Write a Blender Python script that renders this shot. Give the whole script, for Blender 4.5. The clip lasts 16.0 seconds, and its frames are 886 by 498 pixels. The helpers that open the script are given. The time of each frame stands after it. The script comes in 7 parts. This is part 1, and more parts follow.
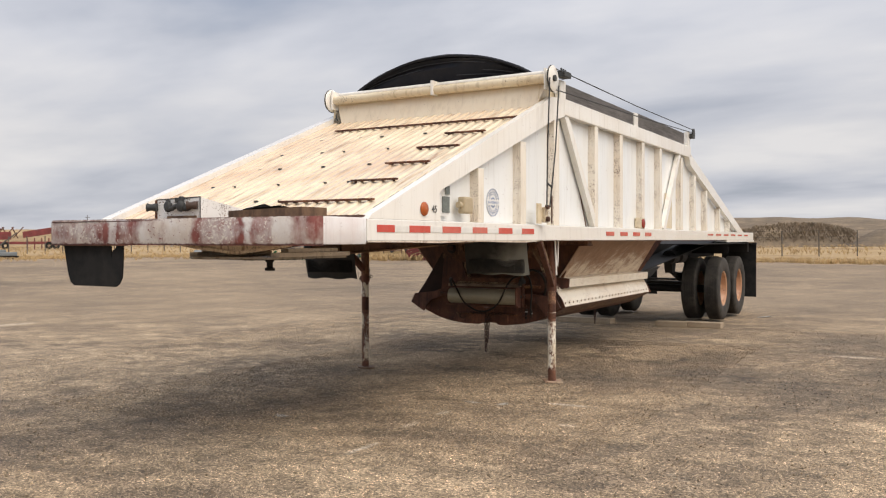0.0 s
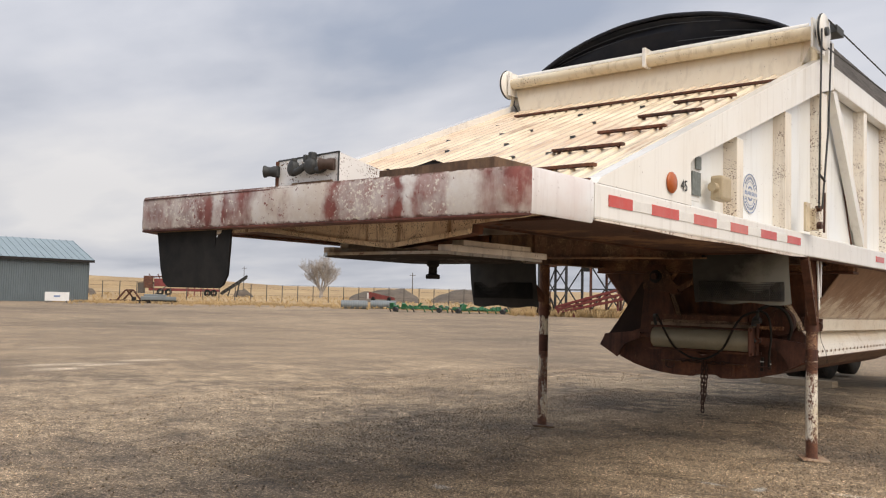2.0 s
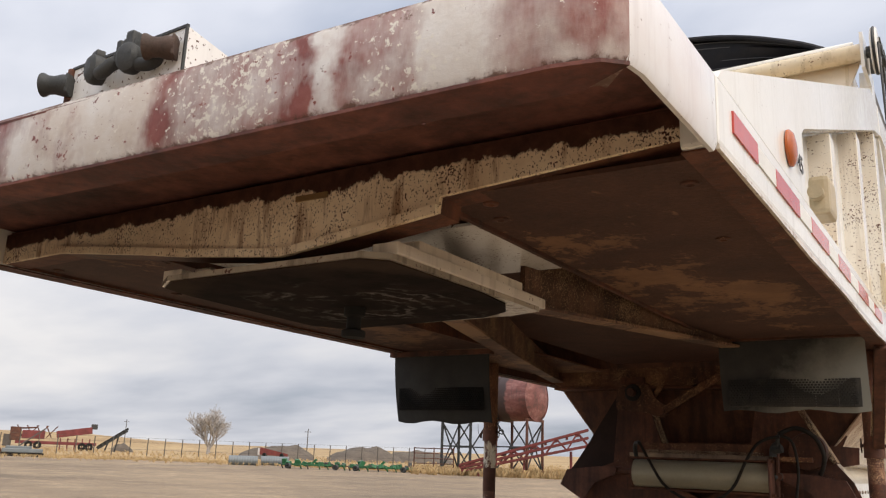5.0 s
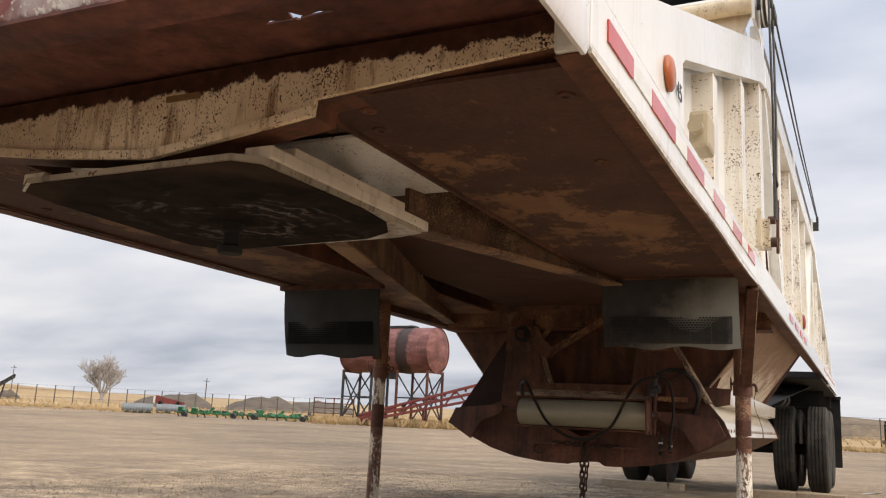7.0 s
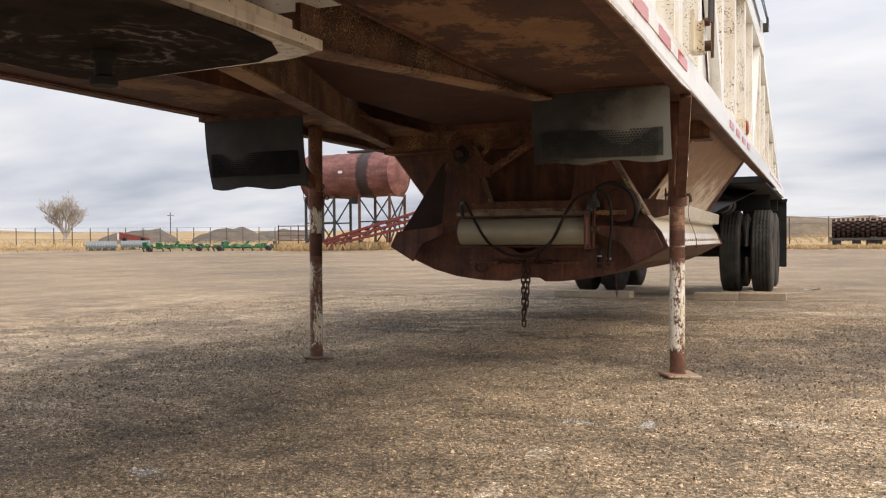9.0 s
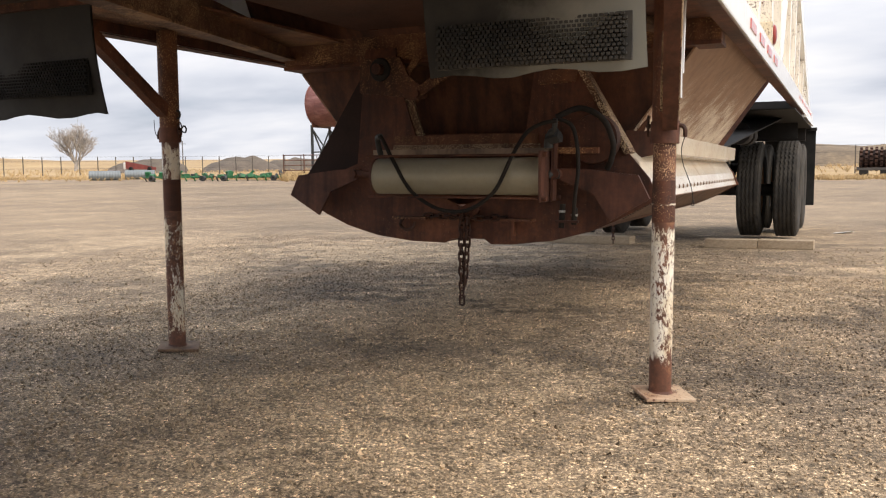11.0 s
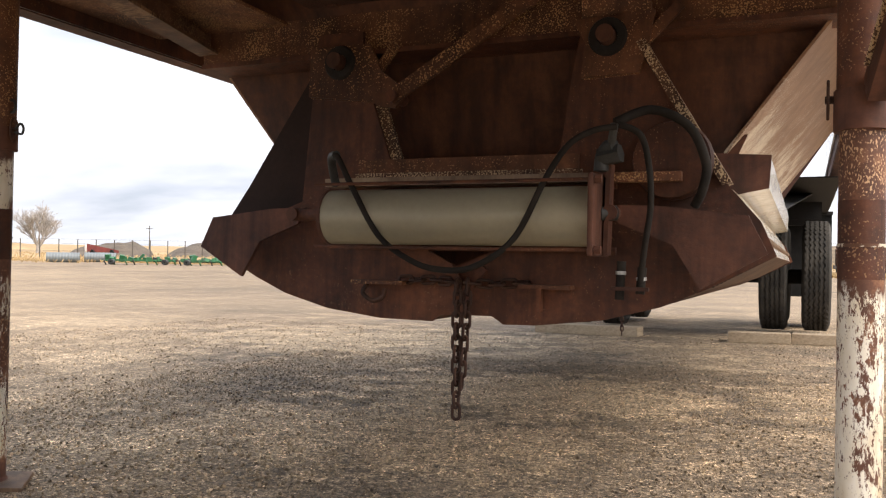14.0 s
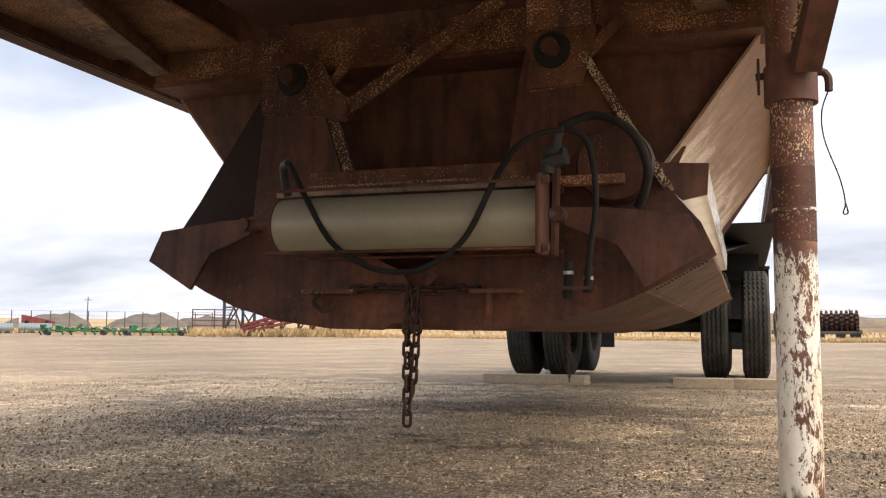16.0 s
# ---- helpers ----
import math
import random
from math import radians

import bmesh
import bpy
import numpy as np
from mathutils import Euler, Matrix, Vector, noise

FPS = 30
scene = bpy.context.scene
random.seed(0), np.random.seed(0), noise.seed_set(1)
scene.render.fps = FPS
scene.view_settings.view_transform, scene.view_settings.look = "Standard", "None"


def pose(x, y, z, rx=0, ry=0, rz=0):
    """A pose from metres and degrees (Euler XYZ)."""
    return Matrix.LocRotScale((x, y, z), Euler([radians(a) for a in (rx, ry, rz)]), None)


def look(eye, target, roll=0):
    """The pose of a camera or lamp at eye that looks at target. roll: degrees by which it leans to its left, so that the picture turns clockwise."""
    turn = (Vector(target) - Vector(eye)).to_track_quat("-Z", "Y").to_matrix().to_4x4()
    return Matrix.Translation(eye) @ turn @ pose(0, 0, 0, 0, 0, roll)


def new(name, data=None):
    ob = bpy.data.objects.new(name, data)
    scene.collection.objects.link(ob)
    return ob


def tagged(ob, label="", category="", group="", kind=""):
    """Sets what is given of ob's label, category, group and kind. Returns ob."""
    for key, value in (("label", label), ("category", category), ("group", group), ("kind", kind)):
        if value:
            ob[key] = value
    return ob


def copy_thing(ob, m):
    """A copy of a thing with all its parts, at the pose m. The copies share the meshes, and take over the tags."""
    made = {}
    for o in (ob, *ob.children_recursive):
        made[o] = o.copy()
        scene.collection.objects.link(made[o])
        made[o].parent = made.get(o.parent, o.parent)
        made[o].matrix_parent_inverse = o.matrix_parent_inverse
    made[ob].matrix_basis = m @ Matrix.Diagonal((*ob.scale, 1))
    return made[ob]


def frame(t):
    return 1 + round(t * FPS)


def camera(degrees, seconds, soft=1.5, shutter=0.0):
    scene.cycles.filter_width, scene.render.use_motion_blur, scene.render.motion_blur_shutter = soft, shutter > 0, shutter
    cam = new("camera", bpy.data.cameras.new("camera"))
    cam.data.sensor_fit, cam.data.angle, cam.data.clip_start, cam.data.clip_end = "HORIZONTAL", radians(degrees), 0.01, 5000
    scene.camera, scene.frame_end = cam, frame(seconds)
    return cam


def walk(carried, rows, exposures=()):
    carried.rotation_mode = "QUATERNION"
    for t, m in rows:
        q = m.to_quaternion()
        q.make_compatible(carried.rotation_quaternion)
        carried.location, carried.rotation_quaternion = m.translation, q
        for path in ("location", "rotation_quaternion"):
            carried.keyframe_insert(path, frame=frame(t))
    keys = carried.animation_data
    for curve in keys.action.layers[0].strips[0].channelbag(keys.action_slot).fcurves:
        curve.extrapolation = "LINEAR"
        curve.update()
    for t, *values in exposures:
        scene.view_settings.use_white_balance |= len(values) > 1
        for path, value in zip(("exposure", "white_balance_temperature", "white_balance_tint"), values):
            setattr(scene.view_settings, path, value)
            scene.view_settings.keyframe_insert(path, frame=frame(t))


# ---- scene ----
cam = camera(55.2, 16.0, 1.2)
PATH = [
    (0, (4.086, -7.248, 1.256), (3.087, -5.516, 1.251), -0.5),
    (0.5, (3.833, -6.926, 1.156), (2.755, -5.242, 1.161), 0.4),
    (1, (3.524, -6.593, 1.104), (2.355, -4.97, 1.097), 2.7),
    (1.5, (3.136, -6.253, 1.057), (1.906, -4.677, 1.13), 2.0),
    (2, (2.756, -5.888, 0.965), (1.483, -4.351, 1.097), 1.2),
    (2.5, (2.374, -5.571, 0.856), (1.144, -4.006, 1.044), 2.0),
    (3, (2.077, -5.279, 0.8), (0.897, -3.68, 1.028), 1.8),
    (3.5, (1.811, -4.967, 0.838), (0.697, -3.325, 1.09), 1.2),
    (3.7, (1.715, -4.872, 0.85), (0.648, -3.206, 1.143), 1.0),
    (5.8, (1.562, -4.536, 0.667), (0.505, -2.928, 1.213), 1.7),
    (6, (1.566, -4.532, 0.67), (0.531, -2.902, 1.192), 1.7),
    (6.5, (1.589, -4.517, 0.653), (0.632, -2.828, 1.136), 2.4),
    (7, (1.61, -4.487, 0.639), (0.731, -2.737, 1.045), 2.5),
    (7.5, (1.616, -4.455, 0.625), (0.786, -2.662, 0.93), 1.8),
    (8, (1.635, -4.442, 0.616), (0.838, -2.623, 0.854), 0.6),
    (8.5, (1.65, -4.422, 0.628), (0.867, -2.59, 0.804), -0.9),
    (9, (1.697, -4.293, 0.667), (0.885, -2.465, 0.657), -0.7),
    (9.5, (1.744, -4.068, 0.756), (0.945, -2.24, 0.61), -0.2),
    (9.7, (1.744, -3.936, 0.756), (0.952, -2.107, 0.597), -0.2),
    (11.8, (1.411, -2.145, 0.756), (0.434, -0.414, 0.536), -1.7),
    (12, (1.362, -2.006, 0.758), (0.355, -0.296, 0.507), -2.1),
    (12.5, (1.135, -1.772, 0.742), (0.214, -0.023, 0.44), -2.4),
    (13, (0.993, -1.627, 0.679), (0.189, 0.198, 0.524), -1.8),
    (13.5, (0.966, -1.616, 0.625), (0.169, 0.218, 0.596), -0.5),
    (14, (0.967, -1.626, 0.604), (0.181, 0.212, 0.643), 0.6),
    (14.5, (0.968, -1.621, 0.537), (0.216, 0.23, 0.63), 0.8),
    (15, (0.962, -1.644, 0.477), (0.219, 0.209, 0.588), 0.5),
    (15.5, (0.956, -1.647, 0.442), (0.249, 0.218, 0.583), 0.3),
    (16, (0.965, -1.651, 0.415), (0.299, 0.223, 0.622), 0.2),
]
walk(cam, [(t, look(e, a, r)) for t, e, a, r in PATH],
     exposures=((0, 0.0), (3.5, 0.0), (6.0, 0.24), (7.0, 0.24), (9.5, 0.36), (12.0, 0.56), (12.5, 0.64), (13.0, 0.90), (14.5, 0.86), (16, 0.78)))

# ---- world and sun ----
SUN_AZ, SUN_EL = radians(107), radians(50)   # azimuth counted from +y towards +x


def make_world():
    w = bpy.data.worlds.new("world")
    scene.world = w
    w.use_nodes = True
    nt = w.node_tree
    nt.nodes.clear()
    L = nt.links.new
    out = nt.nodes.new("ShaderNodeOutputWorld")
    bg = nt.nodes.new("ShaderNodeBackground")
    bg.inputs["Strength"].default_value = 0.122
    sky = nt.nodes.new("ShaderNodeTexSky")
    sky.sky_type = "NISHITA"
    sky.sun_disc = False
    sky.sun_elevation, sky.sun_rotation = SUN_EL, SUN_AZ
    sky.dust_density = 2.0
    tc = nt.nodes.new("ShaderNodeTexCoord")
    sep = nt.nodes.new("ShaderNodeSeparateXYZ")
    L(tc.outputs["Generated"], sep.inputs[0])

    def math_node(op, a, b=None, clamp=False):
        n = nt.nodes.new("ShaderNodeMath")
        n.operation, n.use_clamp = op, clamp
        for k, v in enumerate((a, b)):
            if v is None:
                continue
            if isinstance(v, (int, float)):
                n.inputs[k].default_value = v
            else:
                L(v, n.inputs[k])
        return n.outputs[0]

    # cloud deck: directions projected on a flat layer overhead
    zz = math_node("ADD", math_node("MAXIMUM", sep.outputs["Z"], 0.0), 0.16)
    comb = nt.nodes.new("ShaderNodeCombineXYZ")
    L(math_node("DIVIDE", sep.outputs["X"], zz), comb.inputs[0])
    L(math_node("DIVIDE", sep.outputs["Y"], zz), comb.inputs[1])
    comb.inputs[2].default_value = 3.3

    def cloud(scale, detail, rough, offset):
        n = nt.nodes.new("ShaderNodeTexNoise")
        n.inputs["Scale"].default_value = scale
        n.inputs["Detail"].default_value = detail
        n.inputs["Roughness"].default_value = rough
        n.inputs["Distortion"].default_value = 0.15
        m = nt.nodes.new("ShaderNodeMapping")
        m.inputs["Location"].default_value = offset
        m.inputs["Rotation"].default_value = (0, 0, 0.9)
        m.inputs["Scale"].default_value = (0.75, 1.15, 1.0)
        L(comb.outputs[0], m.inputs[0])
        L(m.outputs[0], n.inputs["Vector"])
        return n.outputs["Fac"]

    big = cloud(0.50, 5, 0.48, (1.7, 0.4, 0))
    small = cloud(1.6, 6, 0.5, (5.2, 3.1, 0))
    body = math_node("ADD", math_node("MULTIPLY", big, 0.72), math_node("MULTIPLY", small, 0.28))
    ramp = nt.nodes.new("ShaderNodeValToRGB")
    el = ramp.color_ramp.elements
    el[0].position, el[0].color = 0.37, (3.5, 3.8, 4.55, 1)
    el[1].position, el[1].color = 0.60, (7.9, 7.7, 7.7, 1)
    e = el.new(0.49)
    e.color = (5.9, 6.0, 6.5, 1)
    L(body, ramp.inputs[0])
    cover = nt.nodes.new("ShaderNodeMapRange")
    cover.inputs["From Min"].default_value, cover.inputs["From Max"].default_value = 0.30, 0.44
    cover.inputs["To Min"].default_value, cover.inputs["To Max"].default_value = 0.68, 0.96
    L(body, cover.inputs[0])
    mix = nt.nodes.new("ShaderNodeMix")
    mix.data_type = "RGBA"
    L(cover.outputs[0], mix.inputs["Factor"])
    L(sky.outputs[0], mix.inputs["A"])
    L(ramp.outputs[0], mix.inputs["B"])
    # an overcast sky is brighter overhead than low down
    lift = nt.nodes.new("ShaderNodeMapRange")
    lift.inputs["From Min"].default_value, lift.inputs["From Max"].default_value = 0.12, 0.85
    lift.inputs["To Min"].default_value, lift.inputs["To Max"].default_value = 0.81, 1.50
    L(sep.outputs["Z"], lift.inputs[0])
    shade = nt.nodes.new("ShaderNodeVectorMath")
    shade.operation = "SCALE"
    L(mix.outputs["Result"], shade.inputs[0])
    L(lift.outputs[0], shade.inputs["Scale"])
    L(shade.outputs[0], bg.inputs["Color"])
    L(bg.outputs[0], out.inputs[0])


make_world()
sun = new("sun", bpy.data.lights.new("sun", "SUN"))
sun.data.energy, sun.data.angle, sun.data.color = 2.75, radians(62), (1.0, 0.865, 0.72)
sun_dir = Vector((math.sin(SUN_AZ) * math.cos(SUN_EL), math.cos(SUN_AZ) * math.cos(SUN_EL), math.sin(SUN_EL)))
sun.matrix_world = look(sun_dir * 50, (0, 0, 0))


# ---- materials ----
class Nodes:
    """A small wrapper round one material's node tree."""

    def __init__(self, name, rough=0.6, metal=0.0):
        self.m = bpy.data.materials.new(name)
        self.m.use_nodes = True
        self.t = self.m.node_tree
        self.b = self.t.nodes["Principled BSDF"]
        self.b.inputs["Roughness"].default_value = rough
        self.b.inputs["Metallic"].default_value = metal
        self.tc = self.t.nodes.new("ShaderNodeTexCoord")
        self.vec = self.tc.outputs["Object"]

    def put(self, sock, v):
        if isinstance(v, (int, float)):
            sock.default_value = v
        elif isinstance(v, tuple):
            sock.default_value = (*v, 1) if len(v) == 3 and len(sock.default_value) == 4 else v
        else:
            self.t.links.new(v, sock)

    def scaled(self, s, off=(0, 0, 0)):
        n = self.t.nodes.new("ShaderNodeMapping")
        n.inputs["Scale"].default_value = s
        n.inputs["Location"].default_value = off
        self.t.links.new(self.vec, n.inputs[0])
        return n.outputs[0]

    def noise(self, scale, detail=4, rough=0.6, vec=None, dist=0.0):
        n = self.t.nodes.new("ShaderNodeTexNoise")
        n.inputs["Scale"].default_value = scale
        n.inputs["Detail"].default_value = detail
        n.inputs["Roughness"].default_value = rough
        n.inputs["Distortion"].default_value = dist
        self.t.links.new(vec or self.vec, n.inputs["Vector"])
        return n.outputs["Fac"]

    def voronoi(self, scale, out="Distance", vec=None, feature="F1"):
        n = self.t.nodes.new("ShaderNodeTexVoronoi")
        n.feature = feature
        n.inputs["Scale"].default_value = scale
        self.t.links.new(vec or self.vec, n.inputs["Vector"])
        return n.outputs[out]

    def wave(self, scale, dist=2.0, axis="X", vec=None):
        n = self.t.nodes.new("ShaderNodeTexWave")
        n.bands_direction = axis
        n.inputs["Scale"].default_value = scale
        n.inputs["Distortion"].default_value = dist
        n.inputs["Detail"].default_value = 3
        self.t.links.new(vec or self.vec, n.inputs["Vector"])
        return n.outputs["Fac"]

    def ramp(self, fac, *stops):
        n = self.t.nodes.new("ShaderNodeValToRGB")
        el = n.color_ramp.elements
        while len(el) < len(stops):
            el.new(0.5)
        for e, (p, c) in zip(el, stops):
            e.position = p
            e.color = (c, c, c, 1) if isinstance(c, (int, float)) else (*c, 1)
        self.t.links.new(fac, n.inputs[0])
        return n.outputs[0]

    def mix(self, fac, a, b, mode="MIX"):
        n = self.t.nodes.new("ShaderNodeMix")
        n.data_type, n.blend_type = "RGBA", mode
        self.put(n.inputs["Factor"], fac)
        self.put(n.inputs["A"], a)
        self.put(n.inputs["B"], b)
        return n.outputs["Result"]

    def math(self, op, a, b=0.0, clamp=False):
        n = self.t.nodes.new("ShaderNodeMath")
        n.operation, n.use_clamp = op, clamp
        self.put(n.inputs[0], a)
        self.put(n.inputs[1], b)
        return n.outputs[0]

    def axis(self, name):
        n = self.t.nodes.new("ShaderNodeSeparateXYZ")
        self.t.links.new(self.vec, n.inputs[0])
        return n.outputs[name]

    def random(self):
        return self.t.nodes.new("ShaderNodeObjectInfo").outputs["Random"]

    def island(self):
        return self.t.nodes.new("ShaderNodeNewGeometry").outputs["Random Per Island"]

    def done(self, color, height=None, strength=0.3, distance=0.01, rough=None):
        self.put(self.b.inputs["Base Color"], color)
        if rough is not None:
            self.put(self.b.inputs["Roughness"], rough)
        if height is not None:
            n = self.t.nodes.new("ShaderNodeBump")
            n.inputs["Strength"].default_value = strength
            n.inputs["Distance"].default_value = distance
            self.t.links.new(height, n.inputs["Height"])
            self.t.links.new(n.outputs[0], self.b.inputs["Normal"])
        return self.m


RUST = ((0.0, (0.045, 0.018, 0.010)), (0.5, (0.105, 0.042, 0.020)), (1.0, (0.19, 0.085, 0.040)))


def paint(name, base, rust=0.35, specks=0.3, streak=0.4, dirt=0.5, tint=(0.62, 0.50, 0.33), flow=(3.0, 3.0, 0.22), chips=105):
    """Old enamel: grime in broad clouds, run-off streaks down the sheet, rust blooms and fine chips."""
    g = Nodes(name, 0.5)
    cloudy = g.noise(1.7, 6, 0.62)
    fine = g.noise(38, 5, 0.65)
    run = g.noise(7.0, 4, 0.6, g.scaled(flow))
    col = g.mix(g.math("MULTIPLY", g.ramp(cloudy, (0.38, 0.0), (0.72, 1.0)), dirt), base, tint)
    col = g.mix(g.math("MULTIPLY", g.ramp(run, (0.52, 0.0), (0.72, 1.0)), streak), col, tuple(c * 0.55 for c in tint))
    rust_col = g.ramp(g.noise(22, 4, 0.7), *RUST)
    bloom = g.math("ADD", g.math("MULTIPLY", g.noise(5.5, 7, 0.75), 0.55), g.math("MULTIPLY", g.noise(75, 4, 0.7), 0.45))
    bloom_m = g.ramp(bloom, (0.70 - 0.20 * rust, 0.0), (0.72 - 0.20 * rust, 1.0))
    chip = g.ramp(g.math("ADD", g.math("MULTIPLY", g.noise(chips, 2, 0.5), 0.68), g.math("MULTIPLY", g.noise(7, 3, 0.6), 0.32)),
                  (0.705 - 0.17 * specks, 0.0), (0.725 - 0.17 * specks, 1.0))
    mask = g.math("MAXIMUM", bloom_m, chip)
    col = g.mix(mask, col, rust_col)
    h = g.math("SUBTRACT", g.math("MULTIPLY", g.noise(120, 3, 0.6), 0.25), mask)
    return g.done(col, h, 0.35, 0.002, g.math("ADD", g.math("MULTIPLY", mask, 0.35), g.math("MULTIPLY", fine, 0.25)))


WHITE = paint("white_enamel", (0.87, 0.855, 0.80), 0.18, 0.14, 0.22, 0.28, (0.68, 0.56, 0.40))
CREAM = paint("cream_enamel", (0.76, 0.67, 0.49), 0.3, 0.35, 0.5, 0.6, (0.50, 0.34, 0.17))
SPECKLED = paint("speckled_white_enamel", (0.76, 0.67, 0.50), 0.58, 0.86, 0.5, 0.6, (0.50, 0.36, 0.2))
COVER = paint("cream_cover_sheet", (0.80, 0.70, 0.52), 0.30, 0.25, 0.85, 0.75, (0.58, 0.39, 0.27), (4.5, 0.25, 0.25))
RIB = paint("rib_enamel", (0.88, 0.84, 0.75), 0.32, 0.72, 0.40, 0.40, (0.62, 0.42, 0.23), chips=150)
RIBFACE = paint("rib_face_enamel", (0.88, 0.83, 0.72), 0.26, 0.40, 0.30, 0.30, (0.70, 0.54, 0.36), chips=120)
SKIN = paint("bluish_white_enamel", (0.88, 0.91, 0.91), 0.14, 0.14, 0.16, 0.16, (0.74, 0.66, 0.52))
GATEPAINT = paint("gate_enamel", (0.80, 0.74, 0.62), 0.34, 0.45, 0.25, 0.5, (0.60, 0.44, 0.29), (1.5, 1.5, 1.5), 120)
DRIPPED = paint("dripped_white_enamel", (0.88, 0.88, 0.86), 0.26, 0.62, 0.2, 0.2, (0.5, 0.4, 0.3), chips=120)
RAIL = paint("rail_enamel", (0.84, 0.83, 0.79), 0.25, 0.2, 0.25, 0.26, (0.66, 0.58, 0.47))


def rusty(name, a, b, c, over=None, amount=0.5, scale=2.2, flecks=False):
    """Bare or primed steel gone brown, with leftover overspray in ragged patches."""
    g = Nodes(name, 0.78)
    n1 = g.noise(scale, 7, 0.68)
    n2 = g.noise(45, 5, 0.7)
    col = g.ramp(g.math("ADD", g.math("MULTIPLY", n1, 0.6), g.math("MULTIPLY", n2, 0.4)), (0.33, a), (0.5, b), (0.68, c))
    col = g.mix(1.0, col, g.ramp(g.noise(3.1, 5, 0.7, dist=0.6), (0.34, (0.52, 0.52, 0.54)), (0.5, 1.0), (0.66, (1.35, 1.38, 1.36))), "MULTIPLY")
    runs = g.noise(16, 4, 0.65, g.scaled((1, 1, 0.10)))
    col = g.mix(1.0, col, g.ramp(runs, (0.36, 0.62), (0.5, 1.0), (0.66, (1.25, 1.28, 1.25))), "MULTIPLY")
    if over:
        if flecks:
            m = g.math("ADD", g.math("MULTIPLY", g.noise(5.5, 4, 0.6), 0.42), g.math("MULTIPLY", g.noise(210, 1, 0.4), 0.58))
        else:
            m = g.math("ADD", g.math("MULTIPLY", g.noise(1.7, 4, 0.6), 0.62), g.math("MULTIPLY", g.noise(34, 4, 0.75, g.scaled((1, 2.6, 1))), 0.38))
        col = g.mix(g.ramp(m, (0.66 - 0.2 * amount, 0.0), (0.70 - 0.2 * amount, 1.0)), col, over)
    return g.done(col, n2, 0.5, 0.003, g.math("ADD", 0.55, g.math("MULTIPLY", n2, 0.35)))


BROWN = rusty("rust_brown_steel", (0.0422, 0.0160, 0.0093), (0.0966, 0.0341, 0.0180), (0.1722, 0.0646, 0.0307), (0.30, 0.17, 0.09), 0.08, 2.2, True)
DECKRED = rusty("dark_red_oxide_steel", (0.0650, 0.0241, 0.0190), (0.1160, 0.0419, 0.0318), (0.1902, 0.0737, 0.0534))
PRIMER = rusty("red_brown_primer", (0.0600, 0.0236, 0.0151), (0.1040, 0.0404, 0.0246), (0.1550, 0.0662, 0.0403))
HOPPER = rusty("weathered_hopper_steel", (0.0531, 0.0196, 0.0104), (0.0906, 0.0331, 0.0165), (0.1531, 0.0596, 0.0283))


def slope_paint():
    """Cream paint rusting from the top down: fine specks that close up to brown, with a few dark scratches."""
    g = Nodes("rusting_cream_hopper", 0.6)
    cream = g.ramp(g.noise(4, 5, 0.65), (0.3, (0.60, 0.49, 0.36)), (0.6, (0.76, 0.68, 0.55)))
    brown = g.ramp(g.noise(11, 5, 0.7), (0.3, (0.19, 0.094, 0.048)), (0.55, (0.29, 0.158, 0.086)), (0.8, (0.39, 0.235, 0.14)))
    high = g.math("ADD", g.axis("Z"), g.math("MULTIPLY", g.math("SUBTRACT", g.noise(2.4, 5, 0.7), 0.5), 0.60))
    high = g.math("SUBTRACT", high, g.math("MULTIPLY", g.math("SUBTRACT", g.axis("Y"), 1.0), 0.030))
    up = g.ramp(g.math("SUBTRACT", high, 0.86), (0.10, 0.0), (0.24, 0.62), (0.45, 1.0))
    speck = g.math("ADD", g.math("MULTIPLY", g.noise(290, 2, 0.5), 0.55), g.math("MULTIPLY", g.noise(6, 5, 0.7), 0.45))
    m = g.ramp(g.math("ADD", speck, g.math("MULTIPLY", g.math("SUBTRACT", up, 0.5), 0.22)), (0.375, 0.0), (0.475, 0.95))
    return g.done(g.mix(m, cream, brown), speck, 0.25, 0.002)


SLOPE = slope_paint()
FLECKED = rusty("flecked_rusty_steel", (0.0606, 0.0232, 0.0125), (0.1170, 0.0460, 0.0225), (0.1908, 0.0820, 0.0377), (0.43, 0.245, 0.11), 0.52, 3.0, True)
HANGMAT = rusty("sparsely_flecked_steel", (0.0606, 0.0232, 0.0125), (0.1170, 0.0460, 0.0225), (0.1908, 0.0820, 0.0377), (0.40, 0.22, 0.10), 0.34, 3.0, True)
TANBEAM = rusty("oversprayed_tan_beam", (0.0600, 0.0288, 0.0180), (0.1080, 0.0552, 0.0324), (0.1680, 0.0900, 0.0528), (0.29, 0.175, 0.095), 0.92, 3.0)


NECKMAT = rusty("flecked_neck_steel", (0.0540, 0.0240, 0.0144), (0.1020, 0.0480, 0.0276), (0.1680, 0.0840, 0.0480), (0.32, 0.21, 0.115), 0.55, 3.0, True)


